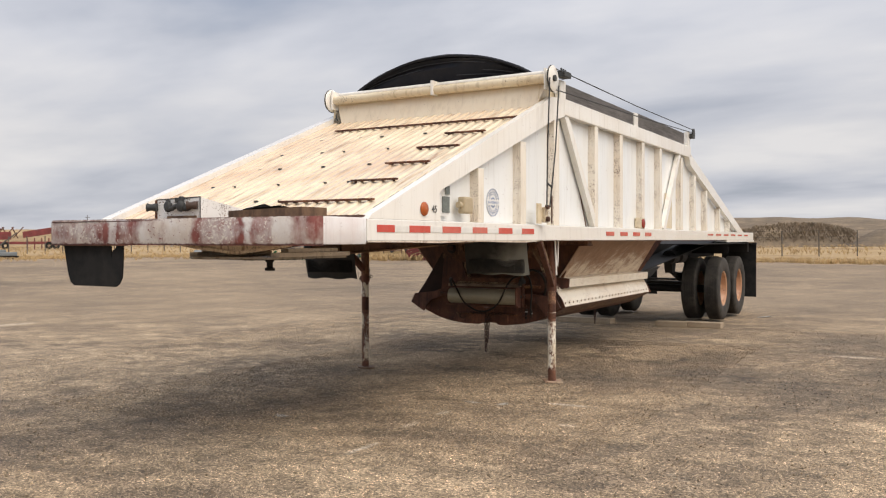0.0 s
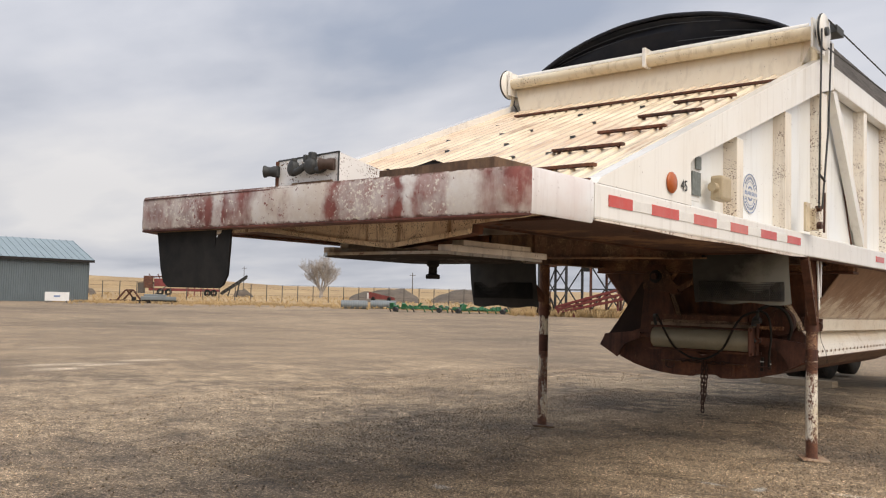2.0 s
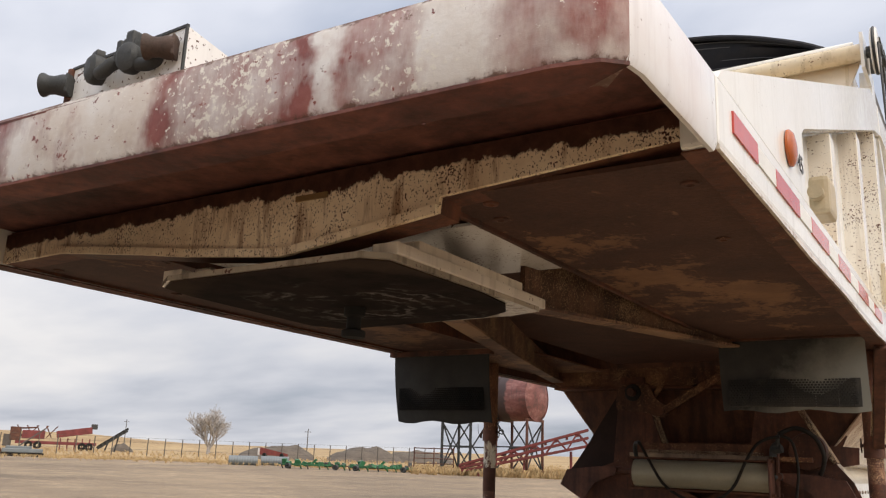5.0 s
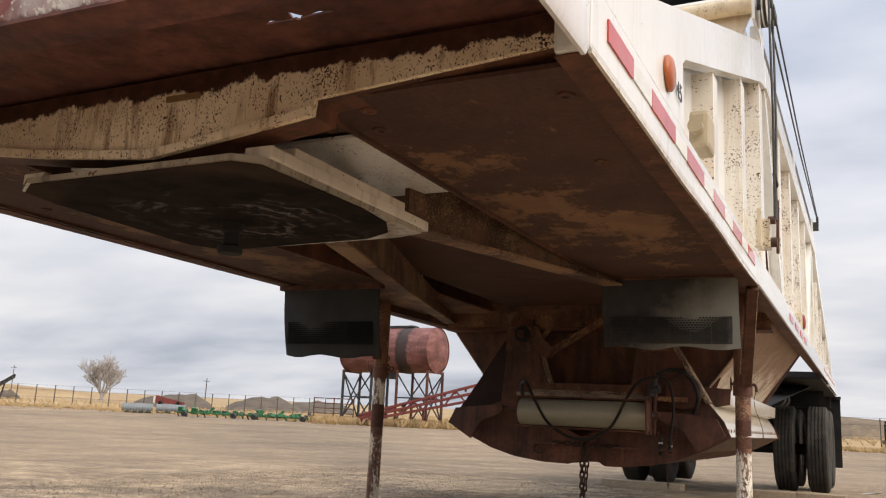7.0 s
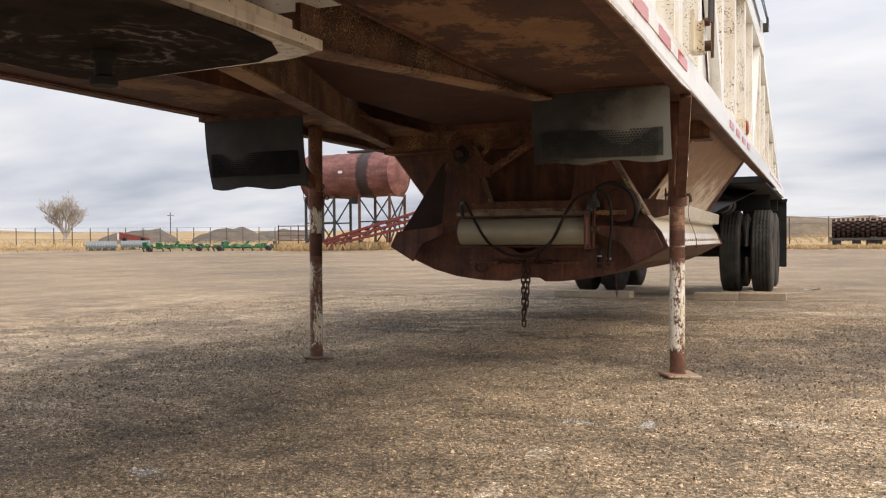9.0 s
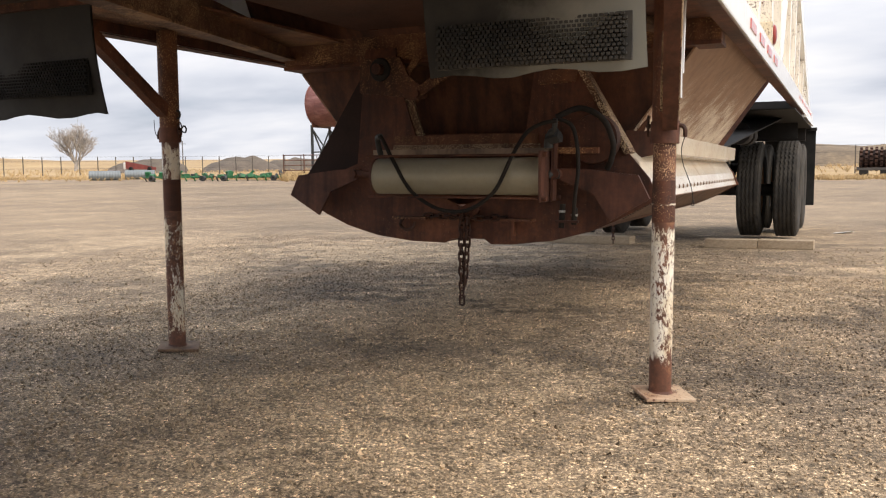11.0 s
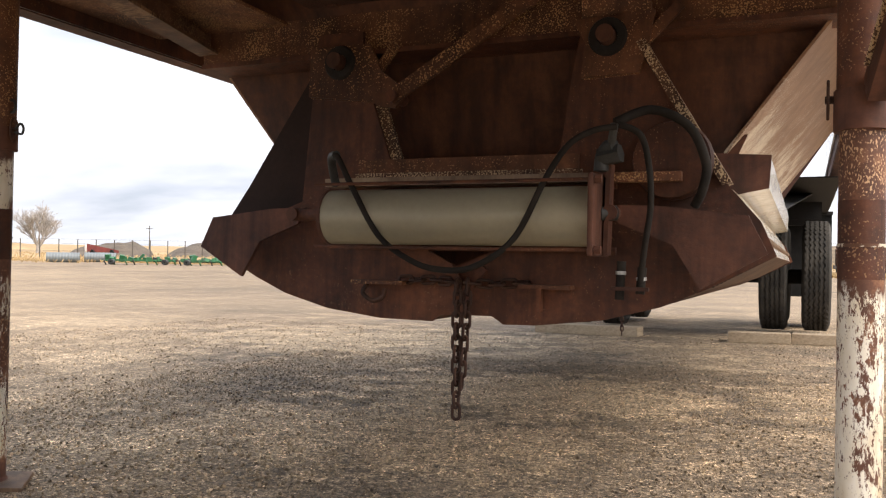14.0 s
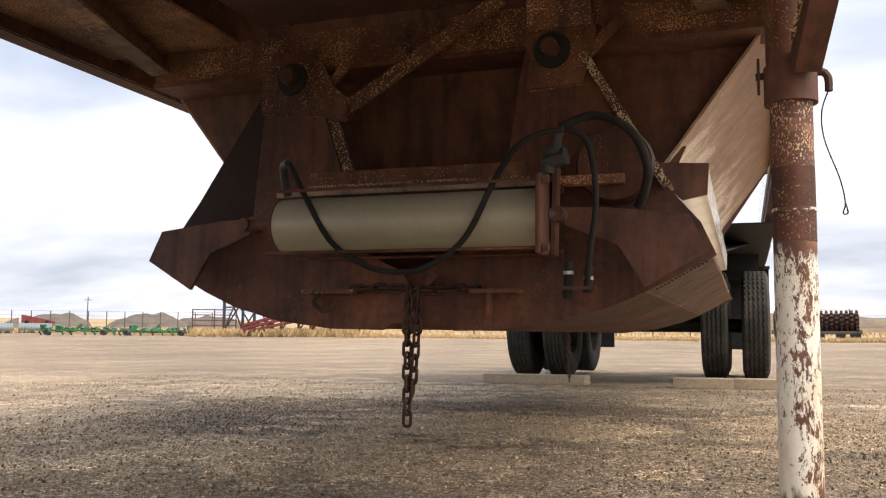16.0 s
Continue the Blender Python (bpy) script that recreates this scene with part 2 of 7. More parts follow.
def under_plate():
    """Dull brown plate, with pale overspray left in a ragged swathe along its middle."""
    g = Nodes("rusty_underside", 0.8)
    n1, n2 = g.noise(5.0, 7, 0.72), g.noise(70, 5, 0.7)
    base = g.ramp(g.math("ADD", g.math("MULTIPLY", n1, 0.6), g.math("MULTIPLY", n2, 0.4)), (0.33, (0.034, 0.0135, 0.0088)), (0.5, (0.066, 0.0262, 0.0158)), (0.68, (0.115, 0.049, 0.027)))
    x = g.math("SUBTRACT", g.math("ABSOLUTE", g.axis("X")), g.math("ADD", 0.80, g.math("MULTIPLY", g.math("ADD", g.axis("Y"), 1.8), 0.13)))
    y = g.math("MULTIPLY", g.math("ADD", g.axis("Y"), 1.80), 0.30)
    swathe = g.math("SQRT", g.math("ADD", g.math("MULTIPLY", x, x), g.math("MULTIPLY", y, y)))
    rag = g.math("ADD", g.math("MULTIPLY", g.noise(4.2, 4, 0.6), 0.60), g.math("MULTIPLY", g.noise(24, 6, 0.8, g.scaled((1.3, 0.8, 1))), 0.40))
    m = g.math("SUBTRACT", rag, g.math("MULTIPLY", swathe, 0.42))
    col = g.mix(g.ramp(m, (0.418, 0.0), (0.462, 0.92)), base, g.ramp(n1, (0.35, (0.15, 0.074, 0.036)), (0.65, (0.26, 0.138, 0.068))))
    return g.done(col, n2, 0.5, 0.003)


UNDER = under_plate()


def web_paint():
    """Cream paint with dark drips, eaten away by rust along the top edge."""
    g = Nodes("cream_web_with_rusty_top", 0.75)
    g.b.inputs["Specular IOR Level"].default_value = 0.2
    rust_col = g.ramp(g.noise(18, 5, 0.7), (0.3, (0.035, 0.014, 0.010)), (0.6, (0.085, 0.034, 0.022)), (0.8, (0.15, 0.07, 0.04)))
    cream = g.ramp(g.noise(5, 5, 0.65), (0.3, (0.66, 0.50, 0.34)), (0.6, (0.90, 0.77, 0.58)))
    limit = g.math("ADD", g.math("MULTIPLY", g.axis("X"), 0.006), 1.385)
    edge = g.math("ADD", g.math("MULTIPLY", g.noise(14, 6, 0.72, g.scaled((1.0, 1.0, 0.7))), 0.10), g.math("SUBTRACT", g.axis("Z"), limit))
    drip = g.ramp(g.math("ADD", g.math("MULTIPLY", g.noise(230, 2, 0.5, g.scaled((1, 1, 0.75))), 0.72), g.math("MULTIPLY", g.noise(9, 3, 0.6), 0.28)), (0.588, 0.0), (0.604, 1.0))
    m = g.math("MAXIMUM", g.ramp(edge, (0.048, 0.0), (0.054, 1.0)), drip)
    runs = g.math("MULTIPLY", g.ramp(g.noise(30, 4, 0.65, g.scaled((1, 1, 0.14))), (0.52, 0.0), (0.66, 0.75)), g.ramp(g.noise(3.2, 3, 0.6), (0.42, 0.15), (0.58, 1.0)))
    cream = g.mix(runs, cream, (0.22, 0.095, 0.038))
    col = g.mix(m, cream, rust_col)
    return g.done(col, m, -0.3, 0.002)


WEBMAT = web_paint()


def peeling():
    """Red-brown primer under chalky white paint: smeared in upright swipes, flaked in places, rusty at both edges."""
    g = Nodes("peeling_red_white_paint", 0.55)
    red = g.ramp(g.noise(9, 6, 0.65), (0.3, (0.13, 0.034, 0.028)), (0.55, (0.24, 0.070, 0.056)), (0.8, (0.34, 0.135, 0.11)))
    smear = g.noise(11, 5, 0.65, g.scaled((1.3, 1.3, 0.5)))
    soft = g.noise(5, 4, 0.6)
    rag = g.noise(60, 5, 0.7)
    along = g.math("ADD", g.axis("X"), g.math("MULTIPLY", g.math("SUBTRACT", g.noise(7, 4, 0.65), 0.5), 0.16))

    def zones(*stops):
        """A level that changes along the beam."""
        return g.ramp(g.math("DIVIDE", g.math("ADD", along, 1.2), 2.4), *[((x + 1.2) / 2.4, v) for x, v in stops])

    cover = zones((-1.1, 0.55), (-0.72, 0.66), (-0.57, 0.48), (-0.48, 0.30), (-0.465, 0.85), (-0.41, 0.80), (-0.39, 0.36), (-0.19, 0.48), (-0.15, 0.95), (-0.07, 0.80), (0.23, 0.92), (0.28, 0.46), (0.45, 0.52), (0.56, 0.34),
                  (0.64, 0.36), (0.66, 0.98), (0.70, 0.95), (0.73, 0.42), (0.84, 0.48), (0.88, 0.80), (0.96, 0.84), (1.0, 0.50), (1.10, 0.56), (1.15, 0.28), (1.19, 0.34))
    haze = g.math("ADD", cover, g.math("ADD", g.math("MULTIPLY", g.math("SUBTRACT", smear, 0.52), 1.3), g.math("MULTIPLY", g.math("SUBTRACT", soft, 0.52), 1.9)), True)
    chalk = g.ramp(g.noise(4, 5, 0.65), (0.32, (0.62, 0.55, 0.47)), (0.55, (0.74, 0.72, 0.68)), (0.75, (0.78, 0.79, 0.78)))
    col = g.mix(g.math("MULTIPLY", g.ramp(haze, (0.14, 0.0), (0.86, 1.0)), 0.92), red, chalk)
    flaky = zones((-1.1, 0.07), (-0.55, 0.08), (-0.22, 0.02), (0.24, 0.02), (0.31, 0.085), (0.50, 0.095), (0.60, 0.05), (0.66, 0.0), (0.72, 0.01), (0.76, 0.065), (0.86, 0.065), (0.90, 0.0))
    m = g.math("ADD", g.math("ADD", g.math("MULTIPLY", rag, 0.72), g.math("MULTIPLY", soft, 0.28)), flaky)
    col = g.mix(g.ramp(m, (0.625, 0.0), (0.645, 1.0)), col, (0.72, 0.68, 0.60))
    bare = g.ramp(g.math("ADD", g.math("MULTIPLY", g.noise(58, 5, 0.7), 0.7), g.math("MULTIPLY", g.noise(6, 4, 0.6), 0.3)), (0.60, 0.0), (0.62, 1.0))
    col = g.mix(bare, col, red)
    rust_col = g.ramp(rag, *RUST)
    edge = g.math("ABSOLUTE", g.math("SUBTRACT", g.axis("Z"), 1.379))
    edge = g.math("ADD", edge, g.math("MULTIPLY", g.math("SUBTRACT", g.noise(26, 5, 0.75), 0.5), 0.055))
    col = g.mix(g.ramp(edge, (0.073, 0.0), (0.079, 0.9)), col, rust_col)
    col = g.mix(g.ramp(g.noise(16, 6, 0.7), (0.66, 0.0), (0.70, 1.0)), col, rust_col)
    return g.done(col, m, 0.35, 0.003)


PEEL = peeling()


def rubber(name, base=(0.028, 0.028, 0.028), dust=0.35, rough=0.75):
    g = Nodes(name, rough)
    g.b.inputs["Specular IOR Level"].default_value = 0.22
    n = g.noise(6, 6, 0.7)
    f = g.noise(70, 4, 0.6)
    col = g.mix(g.math("MULTIPLY", g.ramp(n, (0.4, 0.0), (0.75, 1.0)), dust), base, (0.13, 0.115, 0.095))
    return g.done(col, f, 0.25, 0.002)


RUBBER = rubber("black_rubber", (0.013, 0.0135, 0.014), 0.16, 0.85)
TYRE = rubber("dusty_tyre", (0.040, 0.038, 0.035), 0.55, 0.85)


def flap_rubber():
    """Dark rubber, dusted pale towards one corner."""
    g = Nodes("dusty_flap_rubber", 0.8)
    n = g.noise(7, 6, 0.7)
    side = g.math("SUBTRACT", g.axis("X"), g.math("ADD", 0.72, g.math("MULTIPLY", g.math("SUBTRACT", g.axis("Z"), 1.15), 1.1)))
    side = g.math("ADD", side, g.math("MULTIPLY", g.math("SUBTRACT", n, 0.5), 0.35))
    col = g.mix(g.math("MULTIPLY", g.ramp(n, (0.42, 0.0), (0.72, 1.0)), 0.25), (0.024, 0.0245, 0.024), (0.10, 0.095, 0.085))
    col = g.mix(g.ramp(side, (0.0, 0.0), (0.26, 0.8)), col, (0.27, 0.27, 0.235))
    return g.done(col, g.noise(70, 4, 0.6), 0.25, 0.002)


FLAPMAT = flap_rubber()
GRIPMAT = rubber("dusty_ribbed_rubber", (0.035, 0.036, 0.035), 0.7, 0.8)
HOSE = rubber("hose_rubber", (0.017, 0.0145, 0.013), 0.22, 0.85)
TARP = rubber("dark_tarp_vinyl", (0.012, 0.014, 0.020), 0.12, 0.5)


def simple(name, base, rough=0.6, metal=0.0, var=0.3, scale=8.0, bump=0.2):
    g = Nodes(name, rough, metal)
    n = g.noise(scale, 6, 0.65)
    f = g.noise(scale * 11, 4, 0.6)
    dark = tuple(c * (1 - var) for c in base)
    lite = tuple(min(1.0, c * (1 + var)) for c in base)
    return g.done(g.ramp(g.math("ADD", g.math("MULTIPLY", n, 0.65), g.math("MULTIPLY", f, 0.35)), (0.3, dark), (0.7, lite)), f, bump, 0.002)


def grease():
    """Dark fifth-wheel grease smeared in rings round the pin."""
    g = Nodes("greasy_king_pin_plate", 0.5)
    g.b.inputs["Specular IOR Level"].default_value = 0.12
    off = g.scaled((1, 1, 0), (-0.02, 2.62, 0))
    ln = g.t.nodes.new("ShaderNodeVectorMath")
    ln.operation = "LENGTH"
    g.t.links.new(off, ln.inputs[0])
    rad = g.math("ADD", ln.outputs["Value"], g.math("MULTIPLY", g.noise(5.5, 5, 0.65), 0.34))
    rings = g.math("MULTIPLY", g.math("ADD", g.math("SINE", g.math("MULTIPLY", rad, 105.0)), 1.0), 0.5)
    worn = g.ramp(g.noise(5, 3, 0.6), (0.46, 0.0), (0.60, 1.0))
    near = g.ramp(ln.outputs["Value"], (0.06, 0.1), (0.15, 1.0), (0.27, 0.75), (0.38, 0.0))
    streak = g.math("MULTIPLY", g.math("MULTIPLY", g.math("POWER", rings, 3.0), worn), near)
    base = g.ramp(g.noise(9, 5, 0.65), (0.4, (0.011, 0.0075, 0.0065)), (0.7, (0.030, 0.019, 0.015)))
    rim = g.ramp(g.math("ADD", ln.outputs["Value"], g.math("MULTIPLY", g.noise(12, 5, 0.7), 0.12)), (0.52, 0.0), (0.58, 0.35))
    col = g.mix(rim, g.mix(g.math("MULTIPLY", streak, 0.8), base, (0.20, 0.175, 0.16)), (0.10, 0.065, 0.045))
    return g.done(col, g.noise(20, 4, 0.6), 0.3, 0.003, g.math("SUBTRACT", 0.95, g.math("MULTIPLY", streak, 0.3)))


GREASE = grease()


def plank_wood(name, a, b):
    g = Nodes(name, 0.85)
    grain = g.noise(9, 6, 0.65, g.scaled((6, 0.5, 9)))
    knots = g.noise(3.2, 3, 0.5)
    col = g.ramp(g.math("ADD", g.math("MULTIPLY", grain, 0.7), g.math("MULTIPLY", knots, 0.3)), (0.3, a), (0.68, b))
    return g.done(col, grain, 0.6, 0.004)


GREYWOOD = plank_wood("weathered_grey_board", (0.050, 0.047, 0.046), (0.17, 0.16, 0.155))
TANWOOD = plank_wood("weathered_tan_board", (0.21, 0.155, 0.10), (0.47, 0.38, 0.27))
RUSTPLATE = rusty("rusty_plank_edge", (0.09, 0.055, 0.035), (0.16, 0.095, 0.055), (0.26, 0.17, 0.10))
REDTAPE = paint("worn_red_reflective_tape", (0.56, 0.070, 0.052), 0.05, 0.15, 0.30, 0.55, (0.68, 0.34, 0.27), chips=60)
PALETAPE = simple("white_reflective_tape", (0.76, 0.75, 0.71), 0.4, 0, 0.12, 14)
AMBER = simple("amber_lens", (0.42, 0.10, 0.02), 0.25, 0, 0.2, 20)
REDLENS = simple("red_lens", (0.28, 0.03, 0.02), 0.25, 0, 0.2, 20)
CHROME = simple("dull_galvanised_steel", (0.42, 0.42, 0.41), 0.45, 0.7, 0.25, 12)
CAST = simple("dark_cast_iron", (0.055, 0.057, 0.056), 0.6, 0.3, 0.4, 20)
DARK = simple("dark_chassis_steel", (0.018, 0.016, 0.015), 0.75, 0.2, 0.4, 9)
CYL = simple("pale_grey_cylinder_barrel", (0.37, 0.345, 0.255), 0.42, 0.15, 0.12, 5)
BEIGE = simple("beige_plastic", (0.46, 0.38, 0.25), 0.5, 0, 0.15, 12)
BLUEINK = simple("blue_decal_ink", (0.20, 0.28, 0.46), 0.5, 0, 0.2, 20)
BLACKINK = simple("black_ink", (0.035, 0.035, 0.035), 0.6, 0, 0.2, 20)
DECAL = simple("faded_white_decal", (0.74, 0.74, 0.72), 0.5, 0, 0.1, 25)
GREYDECAL = simple("grey_placard", (0.16, 0.18, 0.17), 0.5, 0, 0.5, 60)
RIMMAT = paint("rusty_orange_rim", (0.55, 0.33, 0.20), 0.55, 0.5, 0.5, 0.8, (0.38, 0.18, 0.09))
LEGMAT = paint("worn_white_over_rust", (0.72, 0.66, 0.54), 0.80, 0.6, 0.5, 0.5, (0.4, 0.25, 0.14))


def leg_paint(name, bands):
    """Rusty pipe with white paint left in ragged bands; bands are (from height, to height, how much)."""
    g = Nodes(name, 0.6)
    z = g.axis("Z")
    rag = g.math("ADD", g.math("MULTIPLY", g.noise(130, 5, 0.8, g.scaled((1, 1, 0.42))), 0.52), g.math("MULTIPLY", g.noise(13, 4, 0.6, g.scaled((1, 1, 0.28))), 0.48))
    wob = g.math("ADD", z, g.math("MULTIPLY", g.math("SUBTRACT", g.noise(11, 4, 0.7, g.scaled((1, 1, 0.35))), 0.5), 0.28))
    rust_col = g.ramp(g.noise(24, 5, 0.7), (0.3, (0.065, 0.027, 0.017)), (0.55, (0.135, 0.055, 0.031)), (0.75, (0.33, 0.16, 0.08)))
    col = rust_col
    fine = g.math("ADD", g.math("MULTIPLY", g.noise(300, 2, 0.5, g.scaled((1, 1, 0.6))), 0.65), g.math("MULTIPLY", g.noise(14, 3, 0.6), 0.35))
    for lo, hi, amount, flecks in bands:
        inside = g.math("MULTIPLY", g.ramp(g.math("SUBTRACT", wob, lo), (0.0, 0.0), (0.02, 1.0)), g.ramp(g.math("SUBTRACT", hi, wob), (0.0, 0.0), (0.02, 1.0)))
        keep = g.ramp(fine if flecks else rag, (0.72 - 0.42 * amount, 0.0), (0.735 - 0.42 * amount, 1.0))
        col = g.mix(g.math("MULTIPLY", inside, keep), col, (0.58, 0.37, 0.21) if flecks else g.ramp(g.noise(16, 4, 0.65, g.scaled((1, 1, 0.3))), (0.3, (0.56, 0.44, 0.27)), (0.48, (0.74, 0.68, 0.55)), (0.65, (0.84, 0.81, 0.73))))
    return g.done(col, rag, 0.4, 0.003)


LEG_NEAR = leg_paint("near_leg_pipe", ((0.15, 0.575, 0.62, False), (0.72, 0.95, 0.36, True)))
LEG_FAR = leg_paint("far_leg_pipe", ((0.08, 0.56, 0.50, False), (0.08, 0.59, 0.30, True), (0.735, 0.90, 0.66, False)))
CABLE = simple("black_steel_cable", (0.03, 0.03, 0.03), 0.5, 0.4, 0.2, 30)
CHAIN = rusty("rusty_chain", (0.0310, 0.0128, 0.0077), (0.0558, 0.0232, 0.0138), (0.0992, 0.0464, 0.0248))


def ground_tone(g):
    """The yard's broad colour: tan and dark patches, paler under the trailer to offset its shade, dragged streaks and a
    few chalky scuffs.
    """
    broad = g.noise(0.16, 5, 0.62)
    mid = g.noise(0.75, 6, 0.66)
    bands = g.noise(0.6, 5, 0.65, g.scaled((0.5, 1.1, 1)))
    tone = g.math("ADD", g.math("MULTIPLY", broad, 0.38), g.math("ADD", g.math("MULTIPLY", mid, 0.42), g.math("MULTIPLY", bands, 0.20)))
    col = g.ramp(tone, (0.41, (0.140, 0.109, 0.077)), (0.475, (0.226, 0.172, 0.116)), (0.53, (0.330, 0.249, 0.161)), (0.60, (0.46, 0.350, 0.228)))
    edge = g.math("MULTIPLY", g.noise(3.2, 6, 0.75), 1.3)
    # tan patches under the trailer are tinted paler to lift the shade there
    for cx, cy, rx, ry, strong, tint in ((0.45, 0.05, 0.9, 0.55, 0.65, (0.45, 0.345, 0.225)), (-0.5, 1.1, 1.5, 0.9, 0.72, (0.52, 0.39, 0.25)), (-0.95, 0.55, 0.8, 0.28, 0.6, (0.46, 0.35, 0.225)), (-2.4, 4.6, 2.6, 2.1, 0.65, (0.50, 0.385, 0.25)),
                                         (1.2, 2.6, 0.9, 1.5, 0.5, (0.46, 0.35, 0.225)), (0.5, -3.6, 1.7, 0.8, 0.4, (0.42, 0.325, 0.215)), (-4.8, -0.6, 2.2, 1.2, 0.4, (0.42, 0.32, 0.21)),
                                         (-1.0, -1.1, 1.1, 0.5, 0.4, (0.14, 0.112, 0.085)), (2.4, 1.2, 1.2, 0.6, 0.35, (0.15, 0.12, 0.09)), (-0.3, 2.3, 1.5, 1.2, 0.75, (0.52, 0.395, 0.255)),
                                         (-4.59, -1.27, 4.5, 3.0, 0.5, (0.46, 0.355, 0.235)), (-11.45, 3.97, 2.2, 0.5, 0.55, (0.13, 0.10, 0.075)), (-2.81, -2.98, 0.5, 0.12, 0.5, (0.11, 0.09, 0.07))):
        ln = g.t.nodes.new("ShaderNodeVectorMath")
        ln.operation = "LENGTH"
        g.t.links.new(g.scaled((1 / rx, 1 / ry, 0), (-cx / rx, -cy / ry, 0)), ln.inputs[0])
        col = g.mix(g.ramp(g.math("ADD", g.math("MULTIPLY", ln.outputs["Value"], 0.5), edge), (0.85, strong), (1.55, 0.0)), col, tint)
    # chalky scuffs
    rag = g.math("MULTIPLY", g.noise(30, 5, 0.8), 1.3)
    for cx, cy, rx, ry, strong, tint in ((0.875, -1.70, 0.05, 0.12, 0.85, (0.60, 0.50, 0.37)), (0.885, -2.17, 0.05, 0.16, 0.8, (0.60, 0.49, 0.36)), (0.99, -2.92, 0.04, 0.26, 0.7, (0.58, 0.51, 0.41)),
                                         (0.87, -1.21, 0.10, 0.05, 0.7, (0.58, 0.54, 0.47)), (1.60, -0.98, 0.28, 0.045, 0.75, (0.58, 0.51, 0.41)), (1.12, -1.18, 0.05, 0.09, 0.6, (0.55, 0.55, 0.52)),
                                         (1.87, -1.69, 0.10, 0.05, 0.7, (0.60, 0.50, 0.38)), (-9.3, 0.05, 0.30, 0.85, 0.9, (0.66, 0.55, 0.41)), (-8.55, -0.30, 0.30, 0.55, 0.9, (0.66, 0.55, 0.41)), (-8.95, 0.55, 0.30, 0.65, 0.9, (0.66, 0.55, 0.41)), (-9.45, 1.50, 0.28, 0.70, 0.9, (0.66, 0.55, 0.41)), (-13.3, 2.0, 0.35, 0.9, 0.7, (0.60, 0.49, 0.36)), (3.35, 3.1, 0.4, 0.12, 0.6, (0.55, 0.46, 0.35)), (-0.15, -2.35, 0.10, 0.05, 0.5, (0.5, 0.5, 0.48))):
        ln = g.t.nodes.new("ShaderNodeVectorMath")
        ln.operation = "LENGTH"
        g.t.links.new(g.scaled((1 / rx, 1 / ry, 0), (-cx / rx, -cy / ry, 0)), ln.inputs[0])
        m = g.ramp(g.math("ADD", g.math("MULTIPLY", ln.outputs["Value"], 0.5), rag), (0.95, strong), (1.25, 0.0))
        col = g.mix(m, col, tint)
    return col


def ground_gravel():
    """Worn chip-seal with fine stones."""
    g = Nodes("worn_gravel_asphalt", 0.92)
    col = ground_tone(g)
    for scale, stops in ((190, ((0.0, 0.45), (0.5, 0.86), (0.85, 1.22), (0.96, 1.8), (1.0, 3.0))), (92, ((0.0, 0.68), (0.5, 0.97), (0.88, 1.15), (1.0, 1.8)))):
        grit = g.t.nodes.new("ShaderNodeSeparateColor")
        g.t.links.new(g.voronoi(scale, "Color"), grit.inputs[0])
        col = g.mix(1.0, col, g.ramp(grit.outputs[0], *stops), "MULTIPLY")
    clump = g.noise(44, 6, 0.8)
    col = g.mix(1.0, col, g.ramp(clump, (0.37, 0.30), (0.5, 0.98), (0.63, 1.75)), "MULTIPLY")
    col = g.mix(1.0, col, g.ramp(g.noise(8, 7, 0.85), (0.38, 0.55), (0.5, 1.0), (0.62, 1.42)), "MULTIPLY")
    col = g.mix(1.0, col, g.ramp(g.noise(2.6, 6, 0.78, g.scaled((0.8, 1.2, 1))), (0.38, 0.70), (0.5, 1.0), (0.62, 1.25)), "MULTIPLY")
    dark = g.ramp(g.math("ADD", g.math("MULTIPLY", g.noise(16, 5, 0.75), 0.6), g.math("MULTIPLY", g.noise(1.6, 4, 0.6), 0.4)), (0.53, 0.0), (0.60, 1.0))
    col = g.mix(g.math("MULTIPLY", dark, 0.58), col, (0.060, 0.050, 0.041))
    pale = g.ramp(g.math("ADD", g.math("MULTIPLY", g.noise(1.3, 5, 0.7), 0.55), g.math("MULTIPLY", g.noise(22, 4, 0.7), 0.45)), (0.60, 0.0), (0.66, 1.0))
    col = g.mix(g.math("MULTIPLY", pale, 0.45), col, (0.52, 0.46, 0.37))
    # further out the yard is swept smoother, with broad faint patches only
    ln = g.t.nodes.new("ShaderNodeVectorMath")
    ln.operation = "LENGTH"
    g.t.links.new(g.scaled((1, 1, 0)), ln.inputs[0])
    wide = g.ramp(g.math("ADD", g.math("MULTIPLY", g.noise(0.10, 4, 0.6), 0.7), g.math("MULTIPLY", g.noise(0.5, 5, 0.7), 0.3)), (0.40, (0.175, 0.135, 0.094)), (0.5, (0.262, 0.199, 0.133)), (0.60, (0.335, 0.254, 0.167)))
    wide = g.mix(1.0, wide, g.ramp(g.noise(30, 5, 0.85), (0.36, 0.72), (0.5, 1.0), (0.64, 1.30)), "MULTIPLY")
    col = g.mix(g.ramp(g.math("DIVIDE", ln.outputs["Value"], 40.0), (0.11, 0.0), (0.30, 0.56)), col, wide)
    h = g.math("ADD", g.math("MULTIPLY", g.voronoi(120, "Distance"), -0.5), g.math("ADD", clump, g.math("MULTIPLY", g.noise(11, 4, 0.7), 0.8)))
    return g.done(col, h, 0.55, 0.02)


LOT = ground_gravel()


